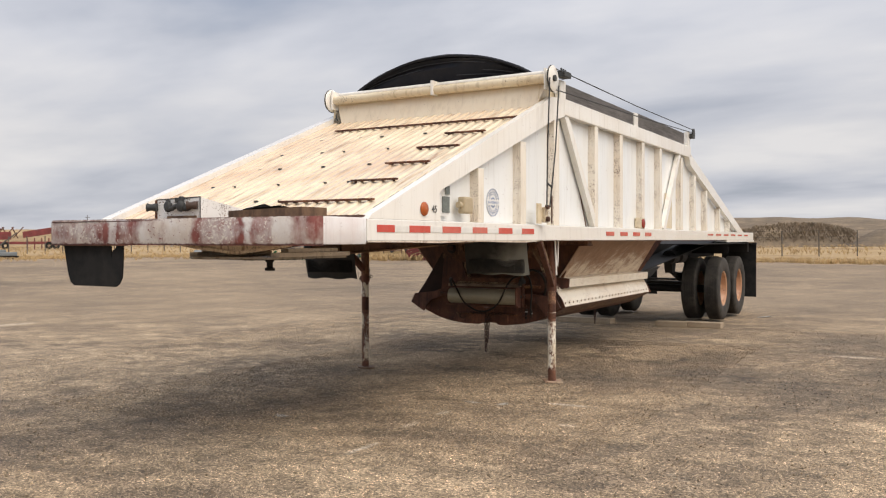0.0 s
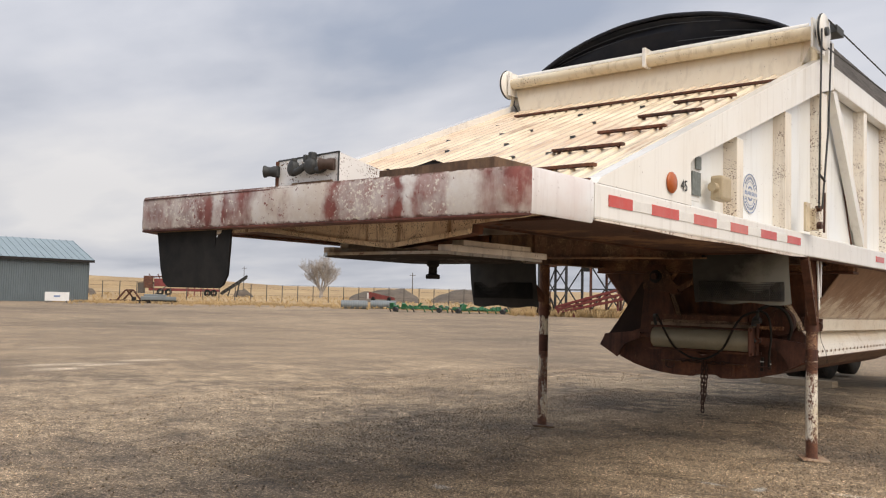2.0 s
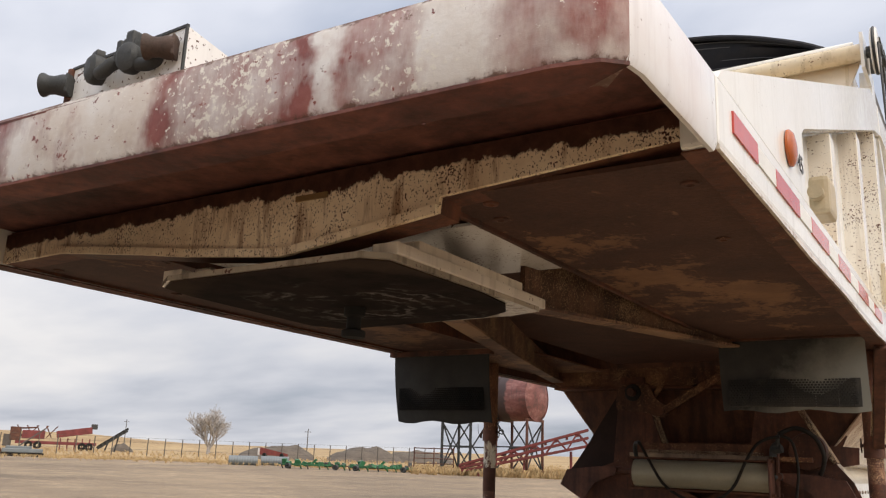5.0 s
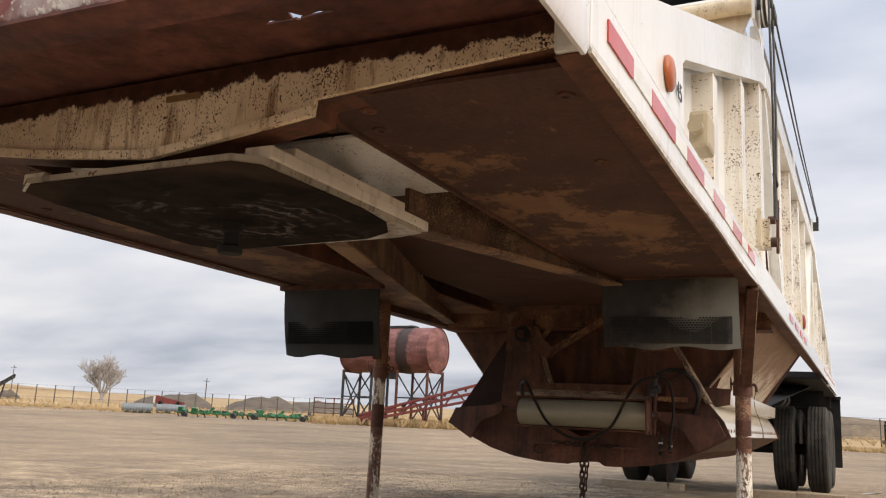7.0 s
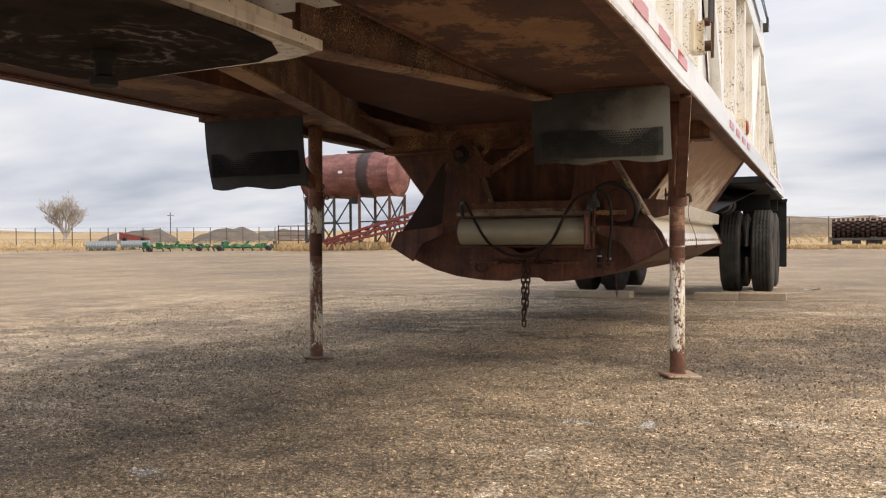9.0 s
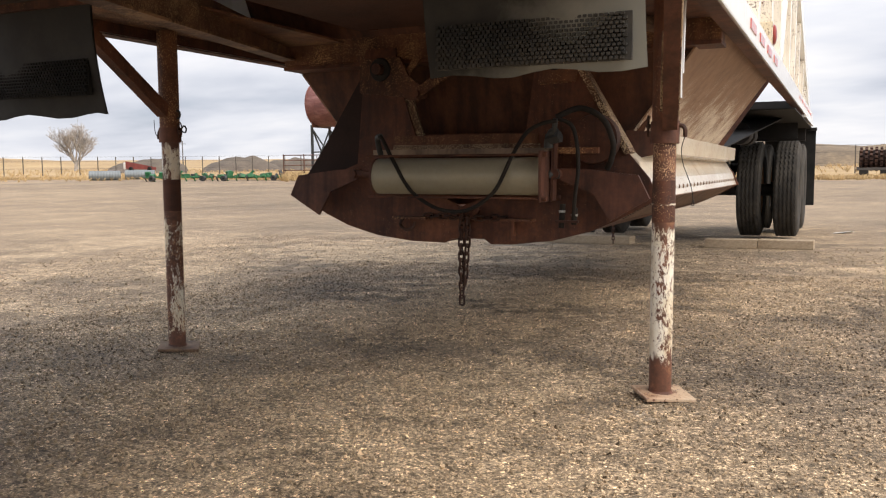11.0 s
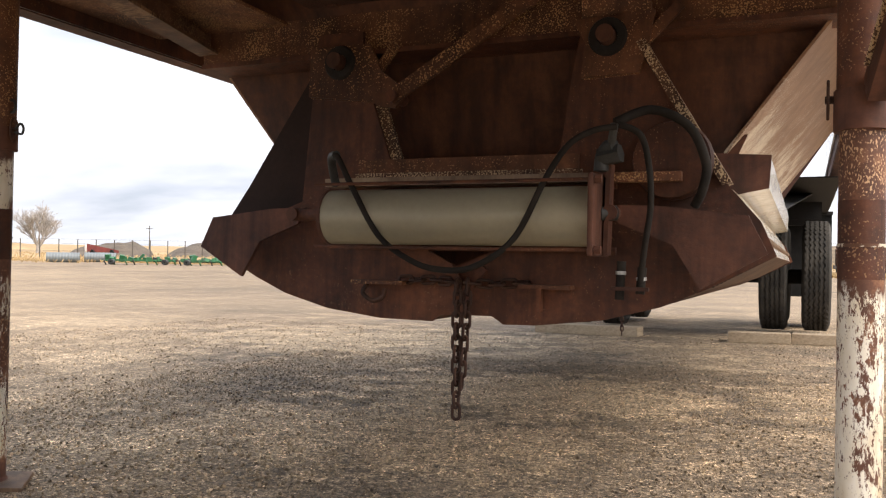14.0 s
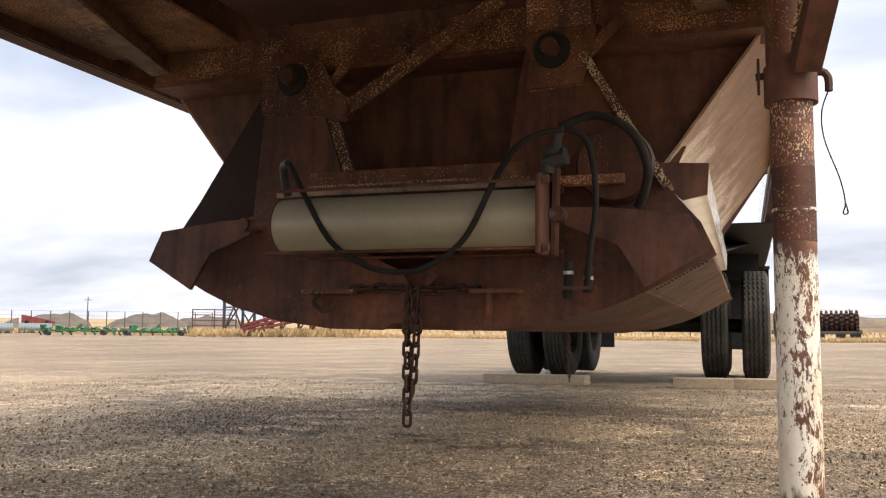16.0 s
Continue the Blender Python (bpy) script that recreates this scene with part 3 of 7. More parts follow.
def grass_mat(name, stops, scale=0.35):
    g = Nodes(name, 0.95)
    n = g.math("ADD", g.math("MULTIPLY", g.noise(scale, 6, 0.65, g.scaled((1, 1.0, 1))), 0.6), g.math("MULTIPLY", g.noise(scale * 14, 4, 0.7), 0.4))
    return g.done(g.ramp(n, *stops), g.noise(5, 4, 0.7), 0.6, 0.08)


FIELD = grass_mat("dry_prairie_grass", ((0.32, (0.20, 0.13, 0.065)), (0.5, (0.36, 0.255, 0.13)), (0.68, (0.50, 0.38, 0.21))), 0.06)
TUFT = simple("straw_grass_blades", (0.50, 0.365, 0.19), 0.9, 0, 0.4, 0.8)
BRUSH = simple("bare_grey_brush", (0.23, 0.18, 0.125), 0.95, 0, 0.45, 0.6)
MOUND = grass_mat("scrubby_earth", ((0.36, (0.095, 0.074, 0.052)), (0.5, (0.165, 0.125, 0.082)), (0.64, (0.28, 0.21, 0.13))), 0.22)
PILE = grass_mat("dark_gravel_heap", ((0.34, (0.065, 0.053, 0.041)), (0.6, (0.14, 0.112, 0.085))), 0.7)
BARK = simple("pale_bare_bark", (0.40, 0.37, 0.34), 0.9, 0, 0.3, 4)
MACHRED = simple("faded_red_machine_paint", (0.15, 0.028, 0.024), 0.6, 0, 0.45, 1.2)
PLANTRED = simple("oxide_red_machine_paint", (0.17, 0.036, 0.036), 0.7, 0, 0.5, 1.4)


def tank_skin():
    """Faded pinkish red with long dull stains, a dark band and rust along the belly."""
    g = Nodes("rusted_red_tank", 0.6)
    n1 = g.noise(1.1, 6, 0.7, g.scaled((0.5, 1, 1.6)))
    col = g.ramp(n1, (0.32, (0.085, 0.036, 0.031)), (0.5, (0.185, 0.068, 0.057)), (0.66, (0.30, 0.145, 0.128)))
    run = g.noise(6, 4, 0.65, g.scaled((1, 1, 0.15)))
    col = g.mix(g.ramp(run, (0.52, 0.0), (0.70, 0.55)), col, (0.075, 0.045, 0.040))
    band = g.math("ABSOLUTE", g.math("SUBTRACT", g.math("ADD", g.axis("X"), g.math("MULTIPLY", g.math("SUBTRACT", g.noise(2.5, 4, 0.6), 0.5), 0.5)), 1.30))
    col = g.mix(g.ramp(band, (0.36, 0.9), (0.50, 0.0)), col, (0.028, 0.021, 0.020))
    return g.done(col, n1, 0.2, 0.01)


TANKRED = tank_skin()
MACHGREEN = simple("green_implement_paint", (0.025, 0.125, 0.05), 0.5, 0, 0.5, 1.5)
SHEDWALL = simple("blue_grey_sheet_steel", (0.125, 0.155, 0.17), 0.5, 0.1, 0.15, 0.7)
SHEDROOF = simple("pale_blue_roof_steel", (0.23, 0.295, 0.33), 0.45, 0.1, 0.12, 0.6)
SKYLIGHT = simple("pale_roof_panel", (0.46, 0.55, 0.52), 0.5, 0, 0.1, 0.6)
POST = simple("dark_fence_steel", (0.09, 0.08, 0.07), 0.8, 0, 0.3, 2)
GALV = simple("galvanised_culvert", (0.19, 0.215, 0.225), 0.5, 0.3, 0.2, 1.5)
WHITEP = simple("white_board_paint", (0.75, 0.76, 0.76), 0.6, 0, 0.1, 2)


# ---- builders ----
def part(name, bm, material, parent=None, label="", smooth=False):
    me = bpy.data.meshes.new(name)
    bmesh.ops.recalc_face_normals(bm, faces=bm.faces)
    bm.to_mesh(me)
    bm.free()
    me.materials.append(material)
    if smooth:
        for p in me.polygons:
            p.use_smooth = True
        me.set_sharp_from_angle(angle=radians(40))
    ob = new(name, me)
    ob.parent = parent
    if label:
        tagged(ob, label)
    return ob


def thing(name, label, category, group="", at=(0, 0, 0)):
    ob = new(name)
    ob.location = at
    return tagged(ob, label, category, group)


def box(bm, x0, x1, y0, y1, z0, z1, bevel=0.0, m=None):
    r = bmesh.ops.create_cube(bm, size=1.0)
    vs = r["verts"]
    for v in vs:
        v.co = Vector(((x0 + x1) / 2 + v.co.x * (x1 - x0), (y0 + y1) / 2 + v.co.y * (y1 - y0), (z0 + z1) / 2 + v.co.z * (z1 - z0)))
    if m is not None:
        bmesh.ops.transform(bm, matrix=m, verts=vs)
    if bevel:
        es = list({e for v in vs for e in v.link_edges})
        bmesh.ops.bevel(bm, geom=es, offset=bevel, segments=2, profile=0.6, affect="EDGES")
    return bm


def boxed(*a, **k):
    return box(bmesh.new(), *a, **k)


def prism(bm, pts, lo, hi, axis="x"):
    """A polygon in the plane across an axis, drawn out from lo to hi along it. pts are the two other coordinates in order."""
    def at(p, v):
        return {"x": (v, p[0], p[1]), "y": (p[0], v, p[1]), "z": (p[0], p[1], v)}[axis]
    a = [bm.verts.new(at(p, lo)) for p in pts]
    b = [bm.verts.new(at(p, hi)) for p in pts]
    n = len(pts)
    bm.faces.new(a)
    bm.faces.new(b[::-1])
    for i in range(n):
        bm.faces.new((a[i], b[i], b[(i + 1) % n], a[(i + 1) % n]))
    return bm


def hexa(bm, a, b):
    """A solid between two quads a and b (four corners each, in the same order)."""
    va = [bm.verts.new(p) for p in a]
    vb = [bm.verts.new(p) for p in b]
    n = len(va)
    bm.faces.new(va)
    bm.faces.new(vb[::-1])
    for i in range(n):
        bm.faces.new((va[i], vb[i], vb[(i + 1) % n], va[(i + 1) % n]))
    return bm


def sheet(bm, pts, thick):
    """A flat plate through the points, with thickness along its normal."""
    P = [Vector(p) for p in pts]
    n = (P[1] - P[0]).cross(P[2] - P[0]).normalized() * thick
    return hexa(bm, P, [p + n for p in P])


def tube(bm, path, r, n=10, caps=True, r2=None):
    """A round bar along a path."""
    P = [Vector(p) for p in path]
    rings = []
    side = None
    for i, p in enumerate(P):
        d = (P[min(i + 1, len(P) - 1)] - P[max(i - 1, 0)]).normalized()
        if side is None:
            ref = Vector((0, 0, 1)) if abs(d.z) < 0.9 else Vector((1, 0, 0))
            side = d.cross(ref).normalized()
        side = (side - d * side.dot(d)).normalized()
        up = side.cross(d)
        rr = r if r2 is None else r + (r2 - r) * i / max(1, len(P) - 1)
        rings.append([bm.verts.new(p + (side * math.cos(2 * math.pi * k / n) + up * math.sin(2 * math.pi * k / n)) * rr) for k in range(n)])
    for a, b in zip(rings, rings[1:]):
        for k in range(n):
            bm.faces.new((a[k], a[(k + 1) % n], b[(k + 1) % n], b[k]))
    if caps:
        bm.faces.new(rings[0])
        bm.faces.new(rings[-1][::-1])
    return bm


def tubed(*a, **k):
    return tube(bmesh.new(), *a, **k)


def bar(bm, p, q, w, h):
    """A square bar from p to q, w wide and h high."""
    p, q = Vector(p), Vector(q)
    d = (q - p).normalized()
    ref = Vector((0, 0, 1)) if abs(d.z) < 0.95 else Vector((0, 1, 0))
    s = d.cross(ref).normalized() * w / 2
    u = s.cross(d).normalized() * h / 2
    return hexa(bm, [p + s + u, p - s + u, p - s - u, p + s - u], [q + s + u, q - s + u, q - s - u, q + s - u])


def spin(bm, profile, steps, centre, axis="x"):
    """A profile of (distance along the axis, radius) turned round an axis."""
    rings = []
    for k in range(steps):
        a = 2 * math.pi * k / steps
        ring = []
        for u, r in profile:
            c, s = r * math.cos(a), r * math.sin(a)
            p = {"x": (u, c, s), "y": (c, u, s), "z": (c, s, u)}[axis]
            ring.append(bm.verts.new(Vector(centre) + Vector(p)))
        rings.append(ring)
    for k in range(steps):
        a, b = rings[k], rings[(k + 1) % steps]
        for i in range(len(profile) - 1):
            bm.faces.new((a[i], a[i + 1], b[i + 1], b[i]))
    return bm


def smoothed(pts, n=8):
    """A soft curve through a few points."""
    P = [Vector(p) for p in pts]
    out = []
    for i in range(len(P) - 1):
        a, b, c, d = P[max(i - 1, 0)], P[i], P[i + 1], P[min(i + 2, len(P) - 1)]
        for k in range(n):
            t = k / n
            out.append(0.5 * ((2 * b) + (c - a) * t + (2 * a - 5 * b + 4 * c - d) * t * t + (3 * b - a - 3 * c + d) * t ** 3))
    return out + [P[-1]]


def rise(x, y):
    """The ground's height: level round the trailer, climbing gently away from it."""
    r = max(0.0, math.hypot(x - 1, y + 3) - 20)
    return 0.019 * r * r / (r + 12)


def polar(deg, dist):
    """A place on the ground by its bearing (degrees left of +y) and distance from the walk."""
    x, y = 1.7 - dist * math.sin(radians(deg)), -4.5 + dist * math.cos(radians(deg))
    return Vector((x, y, rise(x, y)))


# ---- ground ----
def ground_sheet(name, radius, step, drop, material, label):
    bm = bmesh.new()
    n = 144
    rings = []
    rs = [0.0]
    for i in range(1, step + 1):
        rs.append((i / step) ** 2.2)
    mid = bm.verts.new((1, -3, -drop))
    for f in rs[1:]:
        ring = []
        for k in range(n):
            a = 2 * math.pi * k / n
            r = f * radius(math.degrees(a))
            x, y = 1 - r * math.sin(a), -3 + r * math.cos(a)
            ring.append(bm.verts.new((x, y, rise(x, y) - drop)))
        rings.append(ring)
    for k in range(n):
        bm.faces.new((mid, rings[0][k], rings[0][(k + 1) % n]))
    for a, b in zip(rings, rings[1:]):
        for k in range(n):
            bm.faces.new((a[k], b[k], b[(k + 1) % n], a[(k + 1) % n]))
    ob = part(name, bm, material, smooth=True)
    return tagged(ob, label, "ground", kind="structure")


def lot_radius(deg):
    d = (deg + 180) % 360 - 180
    keys = ((-180, 60), (-60, 46), (-20, 40), (0, 41), (12, 45), (30, 50), (40, 57), (50, 64), (62, 62), (80, 66), (180, 60))
    for (a, ra), (b, rb) in zip(keys, keys[1:]):
        if a <= d <= b:
            return ra + (rb - ra) * (d - a) / (b - a) + 0.5 * math.sin(d * 1.7) + 0.35 * math.sin(d * 4.1)
    return 60


ground_sheet("ground", lambda d: 2600, 60, 0.05, FIELD, "dry straw-coloured prairie grass land around the lot")
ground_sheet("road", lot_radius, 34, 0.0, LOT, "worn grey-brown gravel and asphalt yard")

# ---- the trailer ----
trailer = thing("belly_dump_trailer", "weathered white bottom-dump gravel trailer standing on its landing legs", "trailer", at=(0.004, 0, -0.0019))
LEAN, NOSE = 0.0100, 0.0032                # it leans a little to one side, and its nose stands low
trailer.rotation_euler = (NOSE, LEAN, 0)


def level(x, y):
    """What to add to a height on the leaning trailer to stand level on the ground."""
    return LEAN * x - NOSE * (y - 0.6)



def tp(name, bm, material, label="", parent=None, smooth=False):
    """A part of the trailer; the mesh is given in the trailer's own axes."""
    ob = part(name, bm, material, parent or trailer, label, smooth)
    return ob


EDGEFLECK = rusty("peppered_plate_edge", (0.050, 0.022, 0.012), (0.085, 0.038, 0.020), (0.13, 0.06, 0.032), (0.56, 0.42, 0.26), 0.78, 3.0, True)
DUSTY = rusty("dusty_ledge_steel", (0.20, 0.14, 0.095), (0.28, 0.20, 0.14), (0.36, 0.27, 0.19))
SKIRT = rusty("dusty_tan_brown_steel", (0.105, 0.058, 0.037), (0.165, 0.095, 0.060), (0.22, 0.135, 0.088))
LIPMAT = paint("rust_edged_rail_lip", (0.76, 0.70, 0.60), 0.62, 0.5, 0.6, 0.8, (0.40, 0.25, 0.15), chips=90)
# near-black: carries the far hopper side's shade; plain dark steel on the rollers
GRIMSHADE = simple("dark_grimy_shaded_steel", (0.024, 0.0105, 0.0070), 0.85, 0, 0.5, 6)


def side_frame(s):
    """One long side: rails, ribs, braces and skin. s is +1 or -1."""
    xo = 1.194 if s > 0 else -1.205

    def px(d0, d1):
        a, b = xo - s * d0, xo - s * d1
        return min(a, b), max(a, b)

    x0, x1 = px(0.0, 0.07)
    tp("bottom_rail", boxed(x0, x1, -3.15, 9.30, 1.318, 1.452, bevel=0.008), RAIL, "long white bottom rail, chipped along its edge")
    tp("rail_inner", boxed(*px(0.0705, 0.0745), -3.05, 9.2, 1.319, 1.45), BROWN, "rusty inner face of the rail")
    if s > 0:
        tp("rail_underside", boxed(*px(0.009, 0.07), -3.14, 9.25, 1.3125, 1.3165), BROWN, "rusty underside of the rail")
    if s < 0:
        tp("rail_underside", boxed(*px(0.0, 0.07), -3.1, 9.25, 1.3125, 1.3165), BROWN, "rusty underside of the rail")
    if s > 0:
        tp("rail_lip", prism(bmesh.new(), [(-3.14, 1.318), (-3.14, 1.311), (-2.70, 1.309), (-2.3, 1.303), (-1.9, 1.309), (-1.7, 1.311), (-1.14, 1.304), (-0.9, 1.303), (-0.62, 1.312), (-0.62, 1.318)], *px(0.0008, 0.008)), LIPMAT,
           "bent and rusty lower lip of the rail")
    x0, x1 = px(0.002, 0.062 if s > 0 else 0.105)
    tp("front_gusset", prism(bmesh.new(), [(-3.13, 1.452), (-3.10, 1.478), (-0.33, 2.577), (-0.04, 2.60), (-0.04, 2.44), (-0.30, 2.375), (-2.26, 1.668), (-2.30, 1.64), (-2.285, 1.452)], x0, x1), WHITE if s > 0 else RAIL,
       "broad sloping white chord plate")
    tp("top_rail", boxed(*px(0.0, 0.07), -0.06, 4.57, 2.452, 2.60, bevel=0.008), WHITE, "white top rail with rust blooms")
    for y, w, top in ((-1.67, 0.09, None), (-0.92, 0.11, None), (-0.21, 0.12, None), (0.82, 0.10, 2.452), (1.60, 0.10, 2.452), (2.40, 0.10, 2.452), (3.13, 0.10, 2.452)):
        zt = top or (1.885 + (y + 1.67) * 0.362 - 0.03)
        rib = tp("rib", boxed(*px(0.012, 0.085), y - w / 2 + 0.003, y + w / 2, 1.452, zt, bevel=0.006), RIBFACE, "white upright rib with rust blotches")
        tp("rib_flange", boxed(*px(0.014, 0.085), y - w / 2, y - w / 2 + 0.0028, 1.452, zt), RIB, "rust-speckled front flange", rib)
    for y, w in ((4.15, 0.10), (4.88, 0.10), (5.58, 0.10), (6.47, 0.09), (7.20, 0.08)):
        zt = 2.44 - (y - 4.45) * 0.26 - 0.10
        rib = tp("rib", boxed(*px(0.012, 0.085), y - w / 2 + 0.003, y + w / 2, 1.452, min(2.452, zt), bevel=0.006), RIBFACE, "white upright rib with rust blotches")
        tp("rib_flange", boxed(*px(0.014, 0.085), y - w / 2, y - w / 2 + 0.0028, 1.452, min(2.452, zt)), RIB, "rust-speckled front flange", rib)
    tp("brace", bar(bmesh.new(), (xo - s * 0.04, 0.02, 2.46), (xo - s * 0.04, 0.82, 1.45), 0.055, 0.085), WHITE, "slanting white brace")
    tp("brace", bar(bmesh.new(), (xo - s * 0.04, 4.05, 2.46), (xo - s * 0.04, 3.30, 1.45), 0.055, 0.085), WHITE, "slanting white brace")
    tp("rear_chord", prism(bmesh.new(), [(4.47, 2.452), (4.57, 2.50), (8.34, 1.452), (7.81, 1.452), (4.57, 2.345)], *px(0.0, 0.07)), WHITE, "sloping white rear chord")
    tp("side_skin", prism(bmesh.new(), [(-3.0, 1.40), (-0.30, 2.47), (0.0, 2.58), (4.51, 2.58), (4.6, 2.38), (7.92, 1.40)], *px(0.083, 0.092)), SKIN, "white hopper side sheet with grime")
    # rusted plates low between the ribs
    tp("access_plate", boxed(*px(0.07, 0.083), 3.55, 3.86, 1.47, 1.92, bevel=0.004), CREAM, "small cream access plate")
    # wooden side boards on top
    for y0, y1 in ((0.02, 2.03), (2.21, 4.27)):
        zs = (2.600, 2.742) if y0 < 1 else (2.600, 2.758)
        tp("side_board", boxed(*px(0.018, 0.058), y0, y1, zs[0] + 0.002, zs[1], bevel=0.004), GREYWOOD, "weathered grey wooden side board")
    for y0, y1, z in ((-0.13, -0.0, 2.76), (2.05, 2.19, 2.75), (4.45, 4.57, 2.80)):
        tp("board_post", boxed(*px(0.01, 0.065), y0, y1, 2.55, z, bevel=0.005), WHITE, "short white board post")


for s in (1, -1):
    before = set(trailer.children)
    side_frame(s)
    if s < 0:                                  # this side's rails sit a little higher
        for ob in set(trailer.children) - before:
            ob.location.z += 0.010

# reflective tape and lamps on the near side
XN = 1.194
for y0, y1 in ((-3.05, -2.86), (-2.69, -2.43), (-2.27, -2.01), (-1.835, -1.60), (-1.41, -1.165), (-0.985, -0.745)):
    ob = tp("reflector", boxed(XN, XN + 0.004, y0, y1, 1.372, 1.416), REDTAPE, "faded red reflective tape")
for y0, y1 in ((-2.86, -2.69), (-2.43, -2.27), (-2.01, -1.835), (-1.60, -1.41), (-1.165, -0.985)):
    tp("reflector", boxed(XN, XN + 0.003, y0, y1, 1.374, 1.414), PALETAPE, "pale reflective tape")
for k in range(4):
    y = 1.07 + k * 0.45
    tp("reflector", boxed(XN, XN + 0.004, y, y + 0.25, 1.366, 1.408), REDTAPE, "faded red reflective tape")
for k in range(6):
    y = 5.59 + k * 0.559
    tp("reflector", boxed(XN, XN + 0.004, y, y + 0.355, 1.385, 1.412), REDTAPE, "faded red reflective tape")


def lens(name, y, z, r, material, label):
    bm = spin(bmesh.new(), [(0.0, r), (0.006, r), (0.013, r * 0.82), (0.017, r * 0.4), (0.018, 0.001)], 20, (XN, y, z))
    return tp(name, bm, material, label, smooth=True)


lens("marker_lamp", -2.505, 1.528, 0.046, AMBER, "round amber marker lamp")
lens("marker_lamp", 2.35, 1.51, 0.055, REDLENS, "round red marker lamp in a rusty bracket")
tp("lamp_bracket", boxed(XN - 0.08, XN, 2.27, 2.43, 1.452, 1.575, bevel=0.006), SPECKLED, "rusty bracket round the rear marker lamp")


def words(text, size, m, material, parent, label, name="lettering"):
    cu = bpy.data.curves.new(name, "FONT")
    cu.body, cu.size, cu.align_x, cu.align_y, cu.extrude = text, size, "CENTER", "CENTER", 0.0008
    tmp = bpy.data.objects.new("tmp", cu)
    scene.collection.objects.link(tmp)
    me = bpy.data.meshes.new_from_object(tmp.evaluated_get(bpy.context.evaluated_depsgraph_get()))
    bpy.data.objects.remove(tmp)
    me.name = name
    me.materials.clear()
    me.materials.append(material)
    ob = new(name, me)
    ob.parent = parent
    ob.matrix_local = m
    return tagged(ob, label)


FACE = pose(0, 0, 0, 90, 0, 90)
words("45", 0.068, pose(XN + 0.003, -2.375, 1.528) @ FACE, BLACKINK, trailer, "small black number on the gusset")
tp("placard", boxed(XN - 0.055, XN - 0.048, -2.27, -2.09, 1.49, 1.71), DECAL, "worn pale placard")
tp("placard", boxed(XN - 0.046, XN - 0.040, -2.19, -2.095, 1.515, 1.625), GREYDECAL, "small grey data placard")
tp("placard", boxed(XN - 0.046, XN - 0.040, -2.15, -2.09, 1.64, 1.70), GREYDECAL, "small grey data placard")
ob = tp("junction_box", boxed(XN - 0.05, XN + 0.010, -1.965, -1.835, 1.512, 1.632, bevel=0.015), BEIGE, "beige plastic junction box")
tp("knob", spin(bmesh.new(), [(0, 0.001), (0, 0.022), (0.04, 0.022), (0.04, 0.001)], 14, (XN - 0.025, -2.0, 1.572), "y"), BEIGE, "", ob)

# round blue decal, drawn as plain shapes
decal = tp("round_decal", spin(bmesh.new(), [(0, 0.001), (0, 0.112), (0.003, 0.112), (0.003, 0.001)], 36, (XN - 0.083, -1.345, 1.615)), DECAL, "round white and blue maker's decal")


def ring(r0, r1, x, y, z):
    return spin(bmesh.new(), [(0, r0), (0.0015, r0), (0.0015, r1), (0, r1), (0, r0)], 36, (x, y, z))


tp("decal_ring", ring(0.102, 0.107, XN - 0.079, -1.345, 1.615), BLUEINK, "", decal)
tp("decal_ring", ring(0.064, 0.0665, XN - 0.079, -1.345, 1.615), BLUEINK, "", decal)
tp("decal_ring", ring(0.030, 0.040, XN - 0.079, -1.345, 1.615), BLUEINK, "", decal)
tp("decal_band", boxed(XN - 0.0785, XN - 0.077, -1.448, -1.242, 1.593, 1.637), DECAL, "", decal)
for k in range(9):
    y = -1.43 + k * 0.0205
    tp("decal_bar", boxed(XN - 0.077, XN - 0.076, y + 0.003, y + 0.012, 1.605, 1.625), BLUEINK, "", decal)
for k in range(10):
    for up in (0, 1):
        a = radians(25 + 13 * k + 180 * up)
        y, z = -1.345 + 0.083 * math.cos(a), 1.615 + 0.083 * math.sin(a)
        tp("decal_bar", boxed(-0.001, 0.001, -0.003, 0.003, -0.007, 0.007, m=pose(XN - 0.078, y, z, math.degrees(a) - 90)), BLUEINK, "", decal)

# ---- front end ----
FB = [(-1.205, -3.16), (-1.19, -3.42), (-1.035, -3.64), (-0.98, -3.665), (1.085, -3.592), (1.152, -3.578), (1.183, -3.55), (1.191, -3.50), (1.194, -3.16)]


def follow(bm, path, z0, z1, thick, lip=0.0):
    """An upright plate along a plan path, with a lip turned in at top and bottom."""
    P = [Vector((x, y)) for x, y in path]
    rows = []
    for i, p in enumerate(P):
        d = (P[min(i + 1, len(P) - 1)] - P[max(i - 1, 0)]).normalized()
        n = Vector((-d.y, d.x))
        prof = [(0.006, z0), (0, z0 + 0.012), (0, z1 - 0.012), (0.006, z1), (lip, z1), (lip, z1 - thick), (thick, z1 - thick), (thick, z0 + thick), (lip, z0 + thick), (lip, z0)]
        rows.append([bm.verts.new((p.x + n.x * o, p.y + n.y * o, z)) for o, z in prof])
    m = len(rows[0])
    for a, b in zip(rows, rows[1:]):
        for k in range(m):
            bm.faces.new((a[k], b[k], b[(k + 1) % m], a[(k + 1) % m]))
    bm.faces.new(rows[0])
    bm.faces.new(rows[-1][::-1])
    return bm


